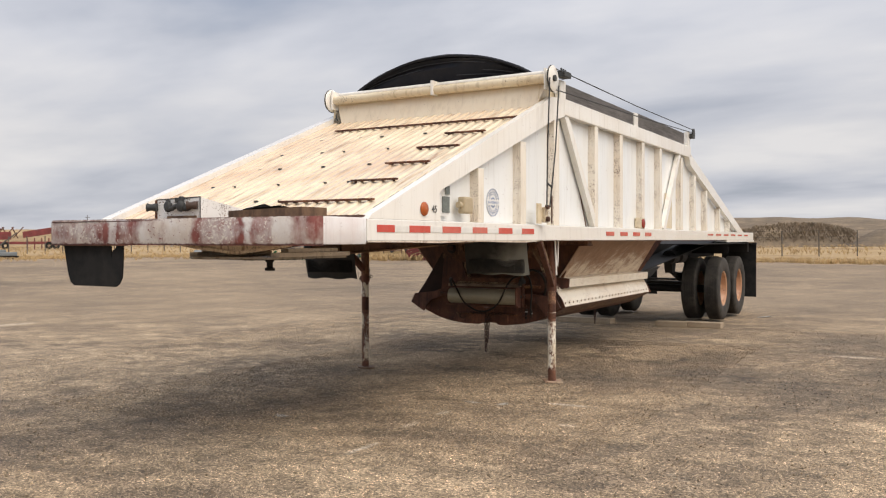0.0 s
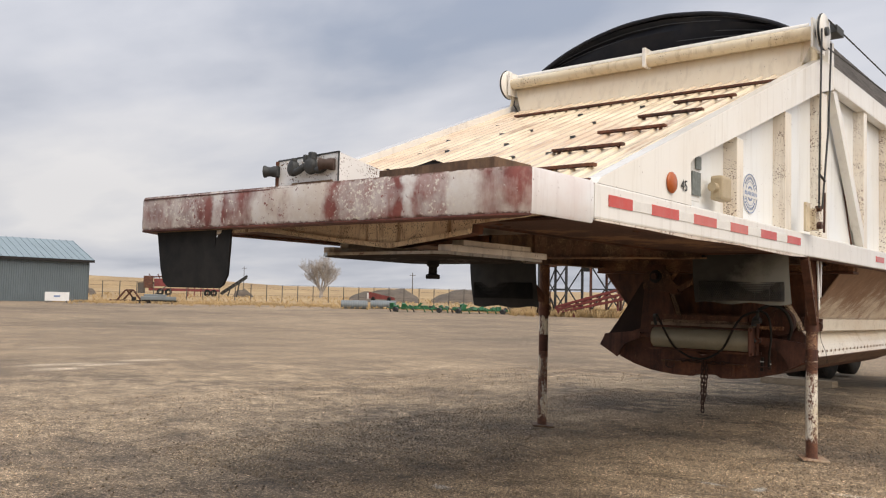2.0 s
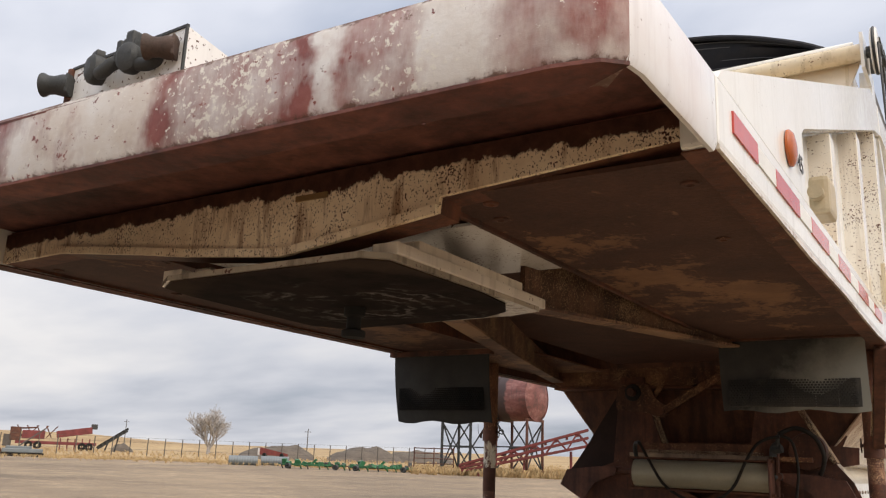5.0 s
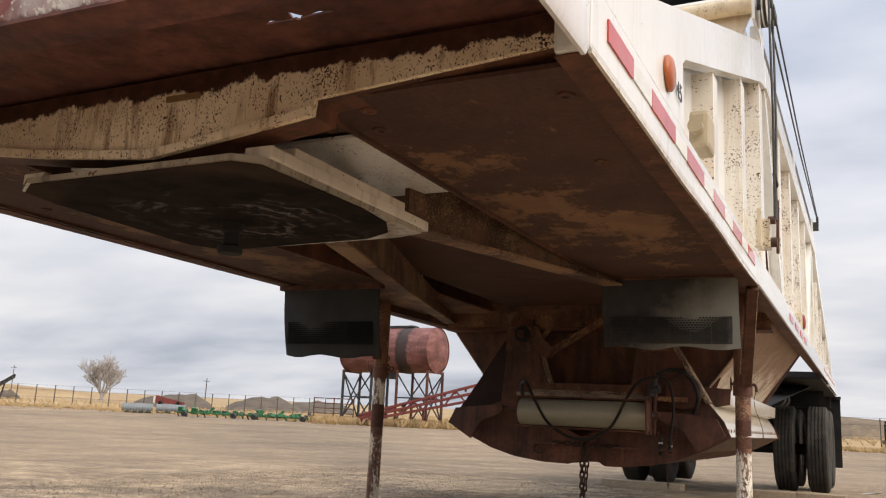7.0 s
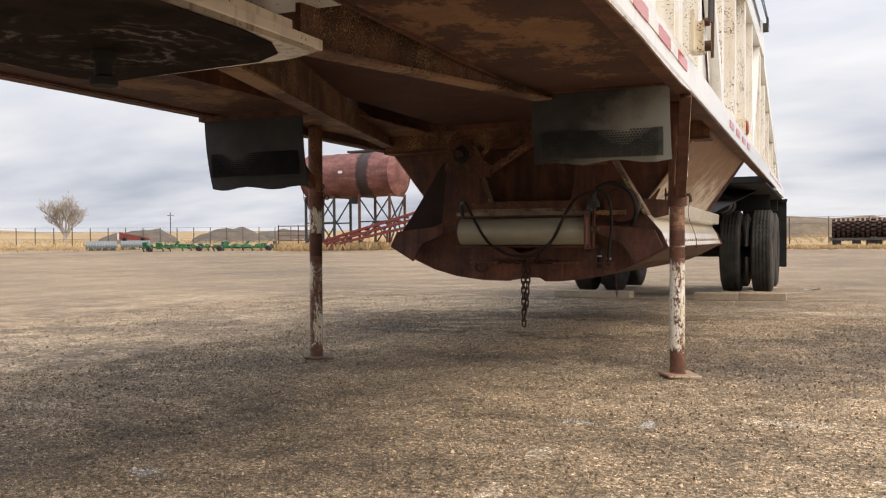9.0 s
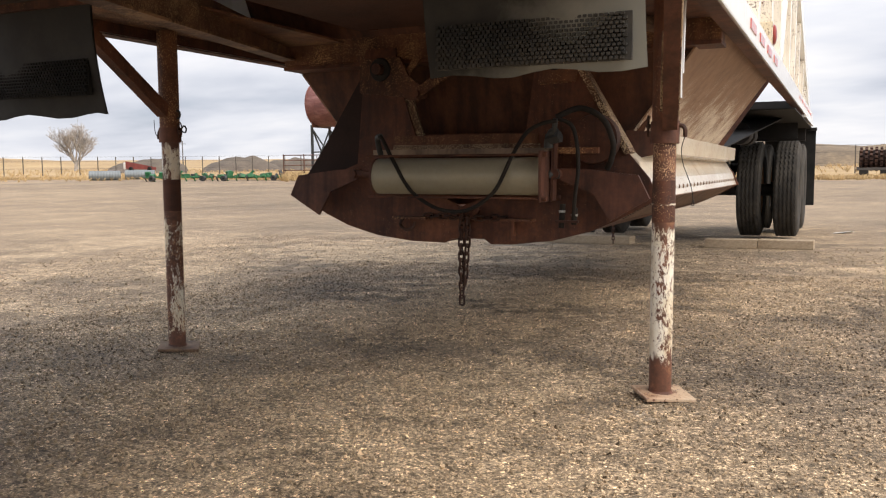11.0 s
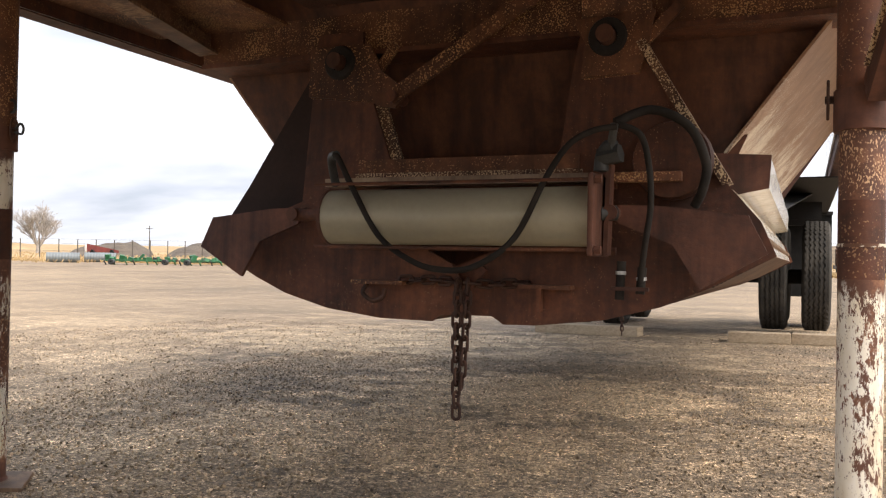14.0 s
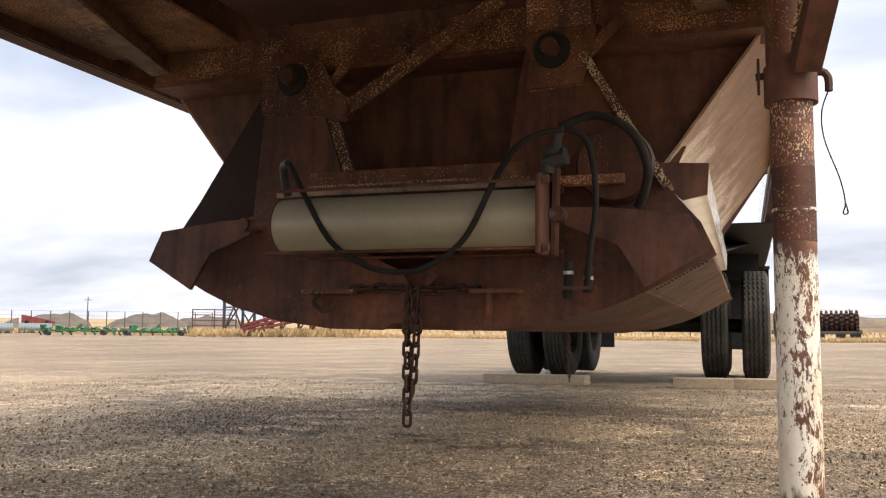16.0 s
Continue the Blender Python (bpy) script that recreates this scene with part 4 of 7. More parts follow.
CORNER = paint("chalky_corner_enamel", (0.80, 0.81, 0.81), 0.42, 0.3, 0.25, 0.7, (0.60, 0.44, 0.40))
SHADERED = rusty("dark_maroon_steel", (0.0688, 0.0227, 0.0173), (0.1215, 0.0400, 0.0298), (0.1985, 0.0713, 0.0497))
tp("front_beam", follow(bmesh.new(), FB[1:7], 1.300, 1.458, 0.010, 0.09), PEEL, "front channel with peeling red and white paint", smooth=True)
tp("corner_plate", follow(bmesh.new(), FB[6:], 1.300, 1.456, 0.010, 0.014), CORNER, "chalky white corner plate", smooth=True)
tp("beam_lip", prism(bmesh.new(), [FB[1], FB[2], FB[3], FB[4], FB[5], FB[6], (1.085, -3.50), (-0.98, -3.57), (-1.10, -3.42)], 1.2935, 1.2995, "z"), SHADERED, "red-brown lower lip of the channel")
tp("corner_plate", follow(bmesh.new(), FB[:2], 1.300, 1.456, 0.010, 0.09), RAIL, "chalky white corner plate")
tp("deck", prism(bmesh.new(), [(-1.19, -3.215), (-1.18, -3.42), (-1.03, -3.64), (-0.98, -3.67), (1.10, -3.585), (1.18, -3.54), (1.19, -3.215), (0.70, -3.215), (0.665, -3.226), (0.625, -3.218), (0.604, -3.246), (0.596, -3.218), (0.568, -3.219), (0.546, -3.226), (0.525, -3.215)], 1.443, 1.448, "z"), DECKRED,
   "rust-brown front deck plate with rusted-through slits")
tp("deck", prism(bmesh.new(), [(-1.19, -3.04), (-1.19, -3.2145), (0.52, -3.2145), (0.60, -3.2125), (0.607, -3.204), (0.612, -3.2125), (0.70, -3.2145), (1.19, -3.2145), (1.19, -3.04)], 1.4435, 1.4485, "z"), DECKRED, "rust-brown rear strip of the deck")
# cross member behind the front channel: deep in the middle, shallow at the ends
WEB = [(-1.13, 1.330), (-0.82, 1.336), (-0.634, 1.316), (-0.415, 1.291), (-0.24, 1.268), (0.116, 1.233), (0.30, 1.254), (0.57, 1.287), (0.574, 1.324), (1.13, 1.364), (1.13, 1.425), (0.5, 1.432), (-0.8, 1.425), (-1.13, 1.425)]
web = tp("cross_member", prism(bmesh.new(), WEB, -3.09, -3.078, "y"), WEBMAT, "cream cross member flecked with rust and dark drips")
tp("cross_flange", prism(bmesh.new(), [(x, z) for x, z in WEB[:10]] + [(x, z + 0.006) for x, z in WEB[9::-1]], -3.077, -3.00, "y"), BROWN, "", web)
tp("web_lip", prism(bmesh.new(), [(x, z - 0.004) for x, z in WEB[1:8]] + [(x, z + 0.017) for x, z in WEB[7:0:-1]], -3.102, -3.0905, "y"), WEBMAT, "", web)
tp("corner_gusset", boxed(1.131, 1.166, -3.10, -3.02, 1.335, 1.432), BROWN, "", web)
tp("web_patch", boxed(0.15, 0.25, -3.096, -3.09, 1.366, 1.380), simple("yellow_ochre_tag", (0.24, 0.145, 0.06), 0.7), "small ochre tag", web)
tp("cross_skirt", boxed(-1.13, 1.13, -3.077, -3.066, 1.405, 1.436), SHADERED, "", web)

# underside deck plates at both sides of the king pin pocket
for s in (1, -1):
    x0, x1 = sorted((s * 0.540, s * 1.14))
    lift = 0.022 if s > 0 else 0.030
    pl = tp("floor_plate", boxed(x0, x1, -3.06, -0.78, 1.308 + lift, 1.318 + lift), UNDER, "rusty floor plate with ragged overspray patches")
    tp("floor_plate", boxed(*sorted((s * 0.60, s * 1.135)), -0.775, 0.70, 1.342 + lift, 1.352 + lift), BROWN if s > 0 else FLECKED, "rust-brown floor plate ahead of the gate")
    tp("plate_edge", boxed(*sorted((s * 0.530, s * 0.544)), -3.06, -0.78, 1.320, 1.43), BROWN, "", pl)
    for bx, by in ((0.64, -2.98), (1.075, -2.925), (0.60, -2.86), (1.02, -2.47)):
        tp("plug_weld", spin(bmesh.new(), [(0, 0.019), (-0.004, 0.018), (-0.005, 0.010), (-0.001, 0.007), (0, 0.002)], 16, (s * bx, by, 1.3075 + lift), "z"), BROWN, "round plug weld", pl)
tp("pocket_roof", boxed(-0.530, 0.530, -3.065, 0.72, 1.425, 1.435), UNDER, "rusty roof of the king pin pocket")
tp("pocket_roof", boxed(-0.528, 0.528, -3.06, -2.79, 1.362, 1.368), FLECKED, "flecked front part of the pocket roof")
tp("pocket_plate", sheet(bmesh.new(), [(-0.528, -2.785, 1.348), (0.528, -2.785, 1.348), (0.528, -2.235, 1.353), (-0.528, -2.235, 1.353)], 0.008), DRIPPED, "pale speckled plate inside the pocket")

# king pin plate
PLATE = [(-0.390, -2.935), (-0.365, -3.055), (-0.28, -3.108), (0.38, -3.115), (0.437, -3.068), (0.447, -2.345), (0.332, -2.305), (-0.355, -2.265), (-0.42, -2.380)]
KPMAT = paint("grimy_cream_plate", (0.48, 0.42, 0.33), 0.45, 0.5, 0.8, 1.0, (0.085, 0.065, 0.050))
TANRAIL = paint("dirty_cream_rail", (0.80, 0.73, 0.62), 0.3, 0.3, 0.4, 0.6, (0.36, 0.26, 0.18))
kp = tp("king_pin_plate", prism(bmesh.new(), PLATE, 1.200, 1.214, "z"), KPMAT, "cream-edged king pin plate")
disc = [(-0.384, -2.94), (-0.358, -3.050), (-0.274, -3.101), (0.374, -3.107), (0.424, -3.06), (0.436, -2.66), (0.418, -2.50), (0.36, -2.39), (0.25, -2.325), (-0.345, -2.276), (-0.408, -2.385)]
tp("grease_patch", prism(bmesh.new(), disc, 1.1965, 1.200, "z"), GREASE, "black grease smeared in rings", kp)
tp("king_pin", spin(bmesh.new(), [(0.0, 0.001), (0.0, 0.033), (0.004, 0.036), (0.020, 0.036), (0.026, 0.022), (0.060, 0.022), (0.066, 0.032), (0.105, 0.032)], 24, (-0.035, -2.61, 1.106), "z"), simple("black_pin_grease", (0.006, 0.0055, 0.005), 0.8), "black greasy king pin", kp, smooth=True)
for s in (1, -1):
    e = -0.014 if s > 0 else -0.10
    tp("plate_rail", boxed(*sorted((s * (0.385 + e), s * (0.460 + e))), -3.06, -2.30, 1.214, 1.244, bevel=0.004), TANRAIL, "dirty cream rail over the plate", kp)
    tp("plate_rail", boxed(*sorted((s * (0.385 + e), s * (0.450 + e))), -2.96, -2.43, 1.244, 1.270, bevel=0.004), TANRAIL, "dirty cream rail over the plate", kp)
# neck beams spreading from the king pin plate back to the hopper
for s, line in ((1, ((0.372, -2.31, 1.230), (0.590, -0.72, 1.310), (0.90, 0.735, 1.330))), (-1, ((0.078, -2.28, 1.226), (-0.45, -0.78, 1.272), (-0.945, 0.735, 1.320)))):
    nb = bmesh.new()
    fb = bmesh.new()
    for (xa, ya, za), (xb, yb, zb) in zip(line, line[1:]):
        hexa(nb, [(xa - 0.008, ya, za), (xa + 0.008, ya, za), (xa + 0.008, ya, 1.424), (xa - 0.008, ya, 1.424)], [(xb - 0.008, yb, zb), (xb + 0.008, yb, zb), (xb + 0.008, yb, 1.424), (xb - 0.008, yb, 1.424)])
        hexa(fb, [(xa - 0.04, ya, za - 0.010), (xa + 0.04, ya, za - 0.010), (xa + 0.04, ya, za), (xa - 0.04, ya, za)], [(xb - 0.04, yb, zb - 0.010), (xb + 0.04, yb, zb - 0.010), (xb + 0.04, yb, zb), (xb - 0.04, yb, zb)])
    beam = tp("neck_beam", nb, NECKMAT, "flecked neck beam spreading back to the hopper")
    tp("beam_flange", fb, TANBEAM, "", beam)


# coupling box on the deck
BX0, BX1, BY = -0.102, 0.274, -3.57
cb = tp("connector_box", hexa(bmesh.new(), [(BX0, BY, 1.448), (BX1, BY, 1.448), (BX1, BY, 1.583), (BX0, BY, 1.573)],
                              [(BX0, -2.92, 1.448), (BX1, -2.92, 1.448), (BX1, -2.95, 1.478), (BX0, -2.95, 1.478)]), DRIPPED, "cream box for the air and light couplings")
tp("box_rim", bar(bmesh.new(), (BX1, BY - 0.003, 1.45), (BX1, BY - 0.003, 1.583), 0.004, 0.006), CAST, "", cb)
tp("box_rim", bar(bmesh.new(), (BX0, BY - 0.003, 1.45), (BX0, BY - 0.003, 1.573), 0.012, 0.012), BROWN, "", cb)
tp("box_rim", bar(bmesh.new(), (BX0, BY, 1.575), (BX1, BY, 1.585), 0.006, 0.006), CAST, "", cb)
tp("rust_edge", boxed(BX0 + 0.10, BX1 - 0.03, BY - 0.010, BY - 0.002, 1.452, 1.474, bevel=0.003), RUSTPLATE, "", cb)


def socket(x, z, turn, lid, material=CAST):
    """A trailer socket: flanged barrel with a hollow mouth and a sprung lid."""
    m = pose(x, BY - 0.02, z, 90, 0, turn)
    bm = spin(bmesh.new(), [(-0.03, 0.022), (-0.03, 0.034), (0.0, 0.034), (0.03, 0.028), (0.055, 0.030), (0.072, 0.037), (0.078, 0.037), (0.078, 0.029), (0.02, 0.024), (0.02, 0.001)], 20, (0, 0, 0), "z")
    if lid:
        box(bm, -0.034, 0.034, 0.028, 0.036, 0.03, 0.10, 0.003, pose(0, 0.008, 0, -18))
    box(bm, -0.030, 0.030, -0.030, 0.030, -0.032, -0.022, 0.003)
    bmesh.ops.transform(bm, matrix=m @ Matrix.Diagonal((0.72, 0.72, 0.58, 1)), verts=bm.verts)
    tp("socket", bm, material, "dark round socket with a hollow mouth", cb, True)


def gladhand(x, z, turn):
    """A cast air coupling: round body, neck and hooked lug."""
    m = pose(x, BY - 0.03, z, 90, 0, turn)
    bm = spin(bmesh.new(), [(-0.02, 0.001), (-0.02, 0.036), (0.0, 0.042), (0.016, 0.040), (0.026, 0.026), (0.026, 0.001)], 20, (0, 0, 0), "z")
    tube(bm, smoothed([(0.02, -0.015, 0), (0.06, -0.02, 0.0), (0.09, -0.005, -0.01), (0.10, 0.01, -0.03)], 4), 0.018, 10)
    box(bm, -0.022, 0.022, 0.030, 0.052, -0.012, 0.012, 0.004)
    box(bm, -0.046, -0.034, -0.014, 0.014, -0.006, 0.018, 0.004)
    bmesh.ops.transform(bm, matrix=m @ Matrix.Diagonal((0.66, 0.80, 0.8, 1)), verts=bm.verts)
    tp("gladhand", bm, CAST, "dark cast air coupling", cb, True)


socket(-0.100, 1.528, -58, False)
socket(0.244, 1.534, -56, False, simple("rust_stained_cast_iron", (0.085, 0.055, 0.042), 0.7, 0.2, 0.5, 20))
gladhand(0.032, 1.530, -14)
gladhand(0.142, 1.530, 16)
tp("petcock", boxed(0.088, 0.103, BY - 0.03, BY - 0.006, 1.552, 1.584, bevel=0.004), CAST, "", cb)
tp("petcock", boxed(0.130, 0.155, BY - 0.04, BY - 0.012, 1.552, 1.590, bevel=0.006), CAST, "", cb)
tp("rusty_plate", hexa(bmesh.new(), [(0.45, -3.52, 1.456), (0.99, -3.50, 1.456), (0.99, -3.50, 1.514), (0.45, -3.52, 1.499)],
                       [(0.45, -3.27, 1.456), (0.99, -3.27, 1.456), (0.99, -3.27, 1.514), (0.45, -3.27, 1.499)]), RUSTPLATE, "loose rusty plate on the deck edge")
tp("torn_plate", sheet(bmesh.new(), [(x - 0.045, y - 0.02, z + 0.010) for x, y, z in ((0.52, -3.40, 1.497), (0.60, -3.41, 1.502), (0.66, -3.40, 1.520), (0.70, -3.41, 1.525), (0.74, -3.40, 1.510), (0.80, -3.39, 1.514), (0.83, -3.36, 1.508), (0.80, -3.31, 1.506), (0.52, -3.31, 1.497))], 0.006), DARK, "torn dark scrap lying on the plate")
tp("deck_angle", boxed(-0.95, 1.15, -3.12, -3.06, 1.448, 1.475), PEEL, "low painted angle across the deck")

# front mud flap under the channel
mf = tp("mud_flap", prism(bmesh.new(), [(-0.955, 1.302), (-0.488, 1.297), (-0.483, 1.205), (-0.470, 1.258), (-0.440, 1.276), (-0.432, 1.297), (-0.372, 1.296), (-0.372, 1.228), (-0.383, 1.088), (-0.413, 1.043), (-0.445, 1.028), (-0.848, 1.028), (-0.888, 1.052), (-0.914, 1.117)], -3.605, -3.595, "y"), RUBBER,
        "torn black rubber mud flap")
tp("flap_hanger", boxed(-0.98, -0.355, -3.615, -3.58, 1.290, 1.318, bevel=0.003), RUSTPLATE, "rusty angle the flap hangs from", mf)
for k in range(4):
    tp("bolt", spin(bmesh.new(), [(0, 0.001), (0, 0.011), (-0.008, 0.011), (-0.008, 0.001)], 6, (-0.91 + 0.165 * k, -3.615, 1.305), "y"), CAST, "", mf)


def splash_flap(s, y, shift=0.0, drop=0.312, up=0.0):
    """Flap hung behind the front deck with a ribbed lower half."""
    bm = bmesh.new()
    x0, x1 = s * 0.545 + shift, s * 1.135 + shift
    nx, nz = 10, 8
    grid = []
    for j in range(nz + 1):
        z = 1.315 + up - j * drop / nz
        row = []
        for i in range(nx + 1):
            x = x0 + (x1 - x0) * i / nx
            bend = 0.02 * math.sin(i * 0.7) * j / nz + 0.05 * (j / nz) ** 2
            row.append((x, y + bend, z + (0.008 * math.sin(i * 1.3) if j == nz else 0)))
        grid.append(row)
    for t in (0.0, 0.008):
        v = [[bm.verts.new((p[0], p[1] + t, p[2])) for p in row] for row in grid]
        for a, b in zip(v, v[1:]):
            for k in range(nx):
                bm.faces.new((a[k], a[k + 1], b[k + 1], b[k]))
    ob = tp("splash_flap", bm, FLAPMAT, "grey-green rubber flap with a ribbed black lower panel", smooth=True)
    # raised diamond grip on the lower half
    gm = bmesh.new()
    for c in range(6):
        cx = x0 + (x1 - x0) * (0.06 + 0.150 * c)
        w = abs(x1 - x0) * 0.142
        box(gm, cx, cx + (w if s > 0 else -w), y - 0.004 + 0.02, y + 0.012 + 0.016, 1.018 + up, 1.135 + up)
    for r in range(11):
        for c in range(38):
            cx = min(x0, x1) + 0.040 + c * 0.0135 + (0.0067 if r % 2 else 0)
            cz = 1.024 + up + r * 0.0105
            box(gm, cx - 0.0045, cx + 0.0045, y + 0.007, y + 0.0165, cz - 0.0035, cz + 0.0035)
    tp("grip_panel", gm, GRIPMAT if s > 0 else RUBBER, "black ribbed rubber panel", ob)
    tp("flap_bar", boxed(*sorted((x0 - s * 0.02, x1 + s * 0.02)), y - 0.02, y + 0.02, 1.30 + up, 1.326 + up), BROWN, "", ob)
    return ob


splash_flap(1, -0.74, -0.010, 0.314, 0.024)
splash_flap(-1, -0.81, -0.06, 0.358, 0.002)


# ---- landing legs ----
FOOTMAT = paint("worn_cream_foot_paint", (0.66, 0.56, 0.42), 0.85, 0.7, 0.5, 0.8, (0.36, 0.18, 0.10))


def landing_leg(s):
    x, y = s * 1.045, 0.0
    lm = LEG_NEAR if s > 0 else LEG_FAR
    d = level(x, y)
    leg = tp("landing_leg", tubed([(x, y, 0.016 + d), (x, y, 0.96)], 0.037, 20), lm, "rusty landing leg pipe with worn white paint", smooth=True)
    tp("leg_sleeve", tubed([(x, y, 0.86 if s > 0 else 0.90), (x, y, 1.36)], 0.042, 20), BROWN if s > 0 else FLECKED, "rust-brown sleeve", leg, True)
    tp("sleeve_collar", tubed([(x, y, 0.893 if s < 0 else 0.855), (x, y, 0.955 if s < 0 else 0.926)], 0.0465, 20), PRIMER, "", leg, True)
    tp("dark_band", tubed([(x, y, 0.60), (x, y, 0.735)], 0.0375, 20), BROWN, "dark brown unpainted band", leg, True)
    tp("weld_bead", tubed([(x, y, 0.655), (x, y, 0.661)], 0.0385, 20), LEGMAT if s > 0 else BROWN, "", leg, True)
    ft = boxed(-0.085, 0.085, -0.075, 0.075, 0.002, 0.014, bevel=0.003, m=pose(x + 0.01, y, 0.006 + d, 3, 3, 33 if s > 0 else 38))
    tp("foot_plate", ft, FOOTMAT if s > 0 else RUSTPLATE, "bent foot plate with worn cream paint", leg)
    tp("foot_weld", spin(bmesh.new(), [(0.014, 0.047), (0.020, 0.041), (0.027, 0.0375)], 20, (x, y, d), "z"), PRIMER, "", leg, True)
    if s > 0:
        tp("brace", bar(bmesh.new(), (1.068, -0.044, 0.916), (1.163, -0.56, 1.316), 0.046, 0.05), PRIMER, "brown brace from the collar up to the rail", leg)
        tp("flecked_seam", tubed([(1.094, -0.055, 0.945), (1.187, -0.56, 1.335)], 0.005, 6), EDGEFLECK, "peeling paint along the brace", leg)
        tp("flecked_seam", tubed([(1.046, -0.075, 0.955), (1.10, -0.34, 1.16)], 0.005, 6), EDGEFLECK, "peeling paint along the brace", leg)
    else:
        tp("brace", bar(bmesh.new(), (x, y - 0.03, 1.02), (x, y - 0.42, 1.30), 0.05, 0.05), BROWN, "slanting brown brace", leg)
    if s > 0:
        tp("brace_strip", prism(bmesh.new(), [(-0.045, 1.318), (-0.020, 1.318), (0.012, 1.0), (-0.010, 1.0)], x + 0.0425, x + 0.050, "x"), RAIL, "white strip down the sleeve", leg)
        tp("brace_strip", prism(bmesh.new(), [(0.030, 1.318), (0.056, 1.318), (0.036, 1.08), (0.018, 1.08)], x + 0.0425, x + 0.050, "x"), RAIL, "white strip down the sleeve", leg)
    # pin with its ring and handle
    zp = 0.945 if s < 0 else 0.912
    pin = smoothed([(x - s * 0.06, y, zp), (x + s * 0.045, y, zp), (x + s * 0.058, y, zp - 0.003), (x + s * 0.064, y, zp - 0.015), (x + s * 0.064, y, zp - 0.037)], 3)
    tp("lock_pin", tubed(pin, 0.007, 8), CHAIN, "dark rusty bent lock pin", leg, True)
    rp = [(x - s * 0.055, y + 0.012 * math.cos(a * math.pi / 6), zp + 0.033 * math.sin(a * math.pi / 6)) for a in range(13)]
    tp("pin_ring", tubed(rp, 0.0028, 6, caps=False), CHAIN, "", leg)
    if s < 0:
        clip = smoothed([(x + 0.045, y, 0.946), (x + 0.062, y, 0.950), (x + 0.078, y, 0.962), (x + 0.090, y, 0.950), (x + 0.084, y, 0.934), (x + 0.066, y, 0.938), (x + 0.045, y, 0.944)], 4)
        tp("pin_clip", tubed(clip, 0.0032, 6), CAST, "", leg)
        rp = [(x + 0.046 + 0.013 * math.cos(a * math.pi / 6), y, 1.01 + 0.017 * math.sin(a * math.pi / 6)) for a in range(13)]
        tp("pin_ring", tubed(rp, 0.004, 6, caps=False), CAST, "", leg)
        wire = smoothed([(x - 0.060, y, 0.91), (x - 0.082, y, 0.935), (x - 0.088, y, 0.99)], 5)
    else:
        wire = smoothed([(x + 0.064, y, 0.878), (x + 0.052, y + 0.01, 0.84), (x + 0.056, y + 0.02, 0.79), (x + 0.080, y + 0.03, 0.72), (x + 0.088, y + 0.03, 0.675), (x + 0.084, y + 0.03, 0.655), (x + 0.092, y + 0.03, 0.655), (x + 0.088, y + 0.03, 0.675)], 6)
    tp("pin_wire", tubed(wire, 0.0014, 6), CABLE, "thin wire lanyard", leg)
    return leg


landing_leg(1)
landing_leg(-1)

# ---- sloping front cover ----
CA, CB = (-3.02, 1.470), (-0.46, 2.478)


def cover_point(x, f, up=0.0):
    y, z = CA[0] + (CB[0] - CA[0]) * f, CA[1] + (CB[1] - CA[1]) * f
    return (x, y - up * 0.366, z + up * 0.93)


bm = bmesh.new()
NX = 26
w = 1.14
xs = [-w + 2 * w * i / NX for i in range(NX + 1)]
prof = []
for i, x in enumerate(xs[:-1]):
    dx = xs[i + 1] - x
    prof += [(x, 0.0), (x + dx * 0.62, 0.0), (x + dx * 0.72, 0.012), (x + dx * 0.90, 0.012)]
prof.append((w, 0.0))
NS = 8
liner = bmesh.new()
for up, sheet_bm in ((0.0, bm), (-0.01, liner)):
    rows = [[sheet_bm.verts.new(cover_point(x, j / NS, h + up)) for x, h in prof] for j in range(NS + 1)]
    for a, b in zip(rows, rows[1:]):
        for k in range(len(prof) - 1):
            sheet_bm.faces.new((a[k], a[k + 1], b[k + 1], b[k]))
cover = tp("front_cover", bm, COVER, "sloping cream sheet-steel cover with raised seams")
tp("cover_underside", liner, DECKRED, "", cover)


def cover_bar(x0, x1, y):
    f = (y - CA[0]) / (CB[0] - CA[0])
    bm = bmesh.new()
    a, b = Vector(cover_point(x0, f, 0.0190)), Vector(cover_point(x1, f, 0.0190))
    bar(bm, a, b, 0.034, 0.013)
    for x in (x0 + 0.03, x1 - 0.03):
        bar(bm, cover_point(x, f, 0.0), cover_point(x, f, 0.018), 0.010, 0.02)
    tp("step_bar", bm, BROWN, "rusty brown step bar", cover)


cover_bar(-0.78, 1.10, -0.84)
for k in range(4):
    cover_bar(0.52 + 0.035 * k, 0.90 + 0.03 * k, -2.37 + 0.383 * k)
cover_bar(0.20, 0.98, -2.77)
for r, f in enumerate((0.12, 0.26, 0.42, 0.58, 0.74)):
    for k in range(9):
        x = -0.95 + 0.22 * k + (0.11 if r % 2 else 0)
        if x < 0.5 and (3 * k + 2 * r) % 5 < 3:
            bm = bmesh.new()
            box(bm, -0.016, 0.016, -0.005, 0.005, 0, 0.014, m=Matrix.Translation(cover_point(x, f, 0.0)))
            tp("cleat", bm, CAST, "", cover)
for k in range(14):
    f = 0.05 + k * 0.066
    tp("edge_cleat", boxed(-0.014, 0.014, -0.065, 0.065, -0.012, 0.004, m=Matrix.Translation(cover_point(1.118, f, 0.024)) @ pose(0, 0, 0, 21.5)), CAST, "", cover)

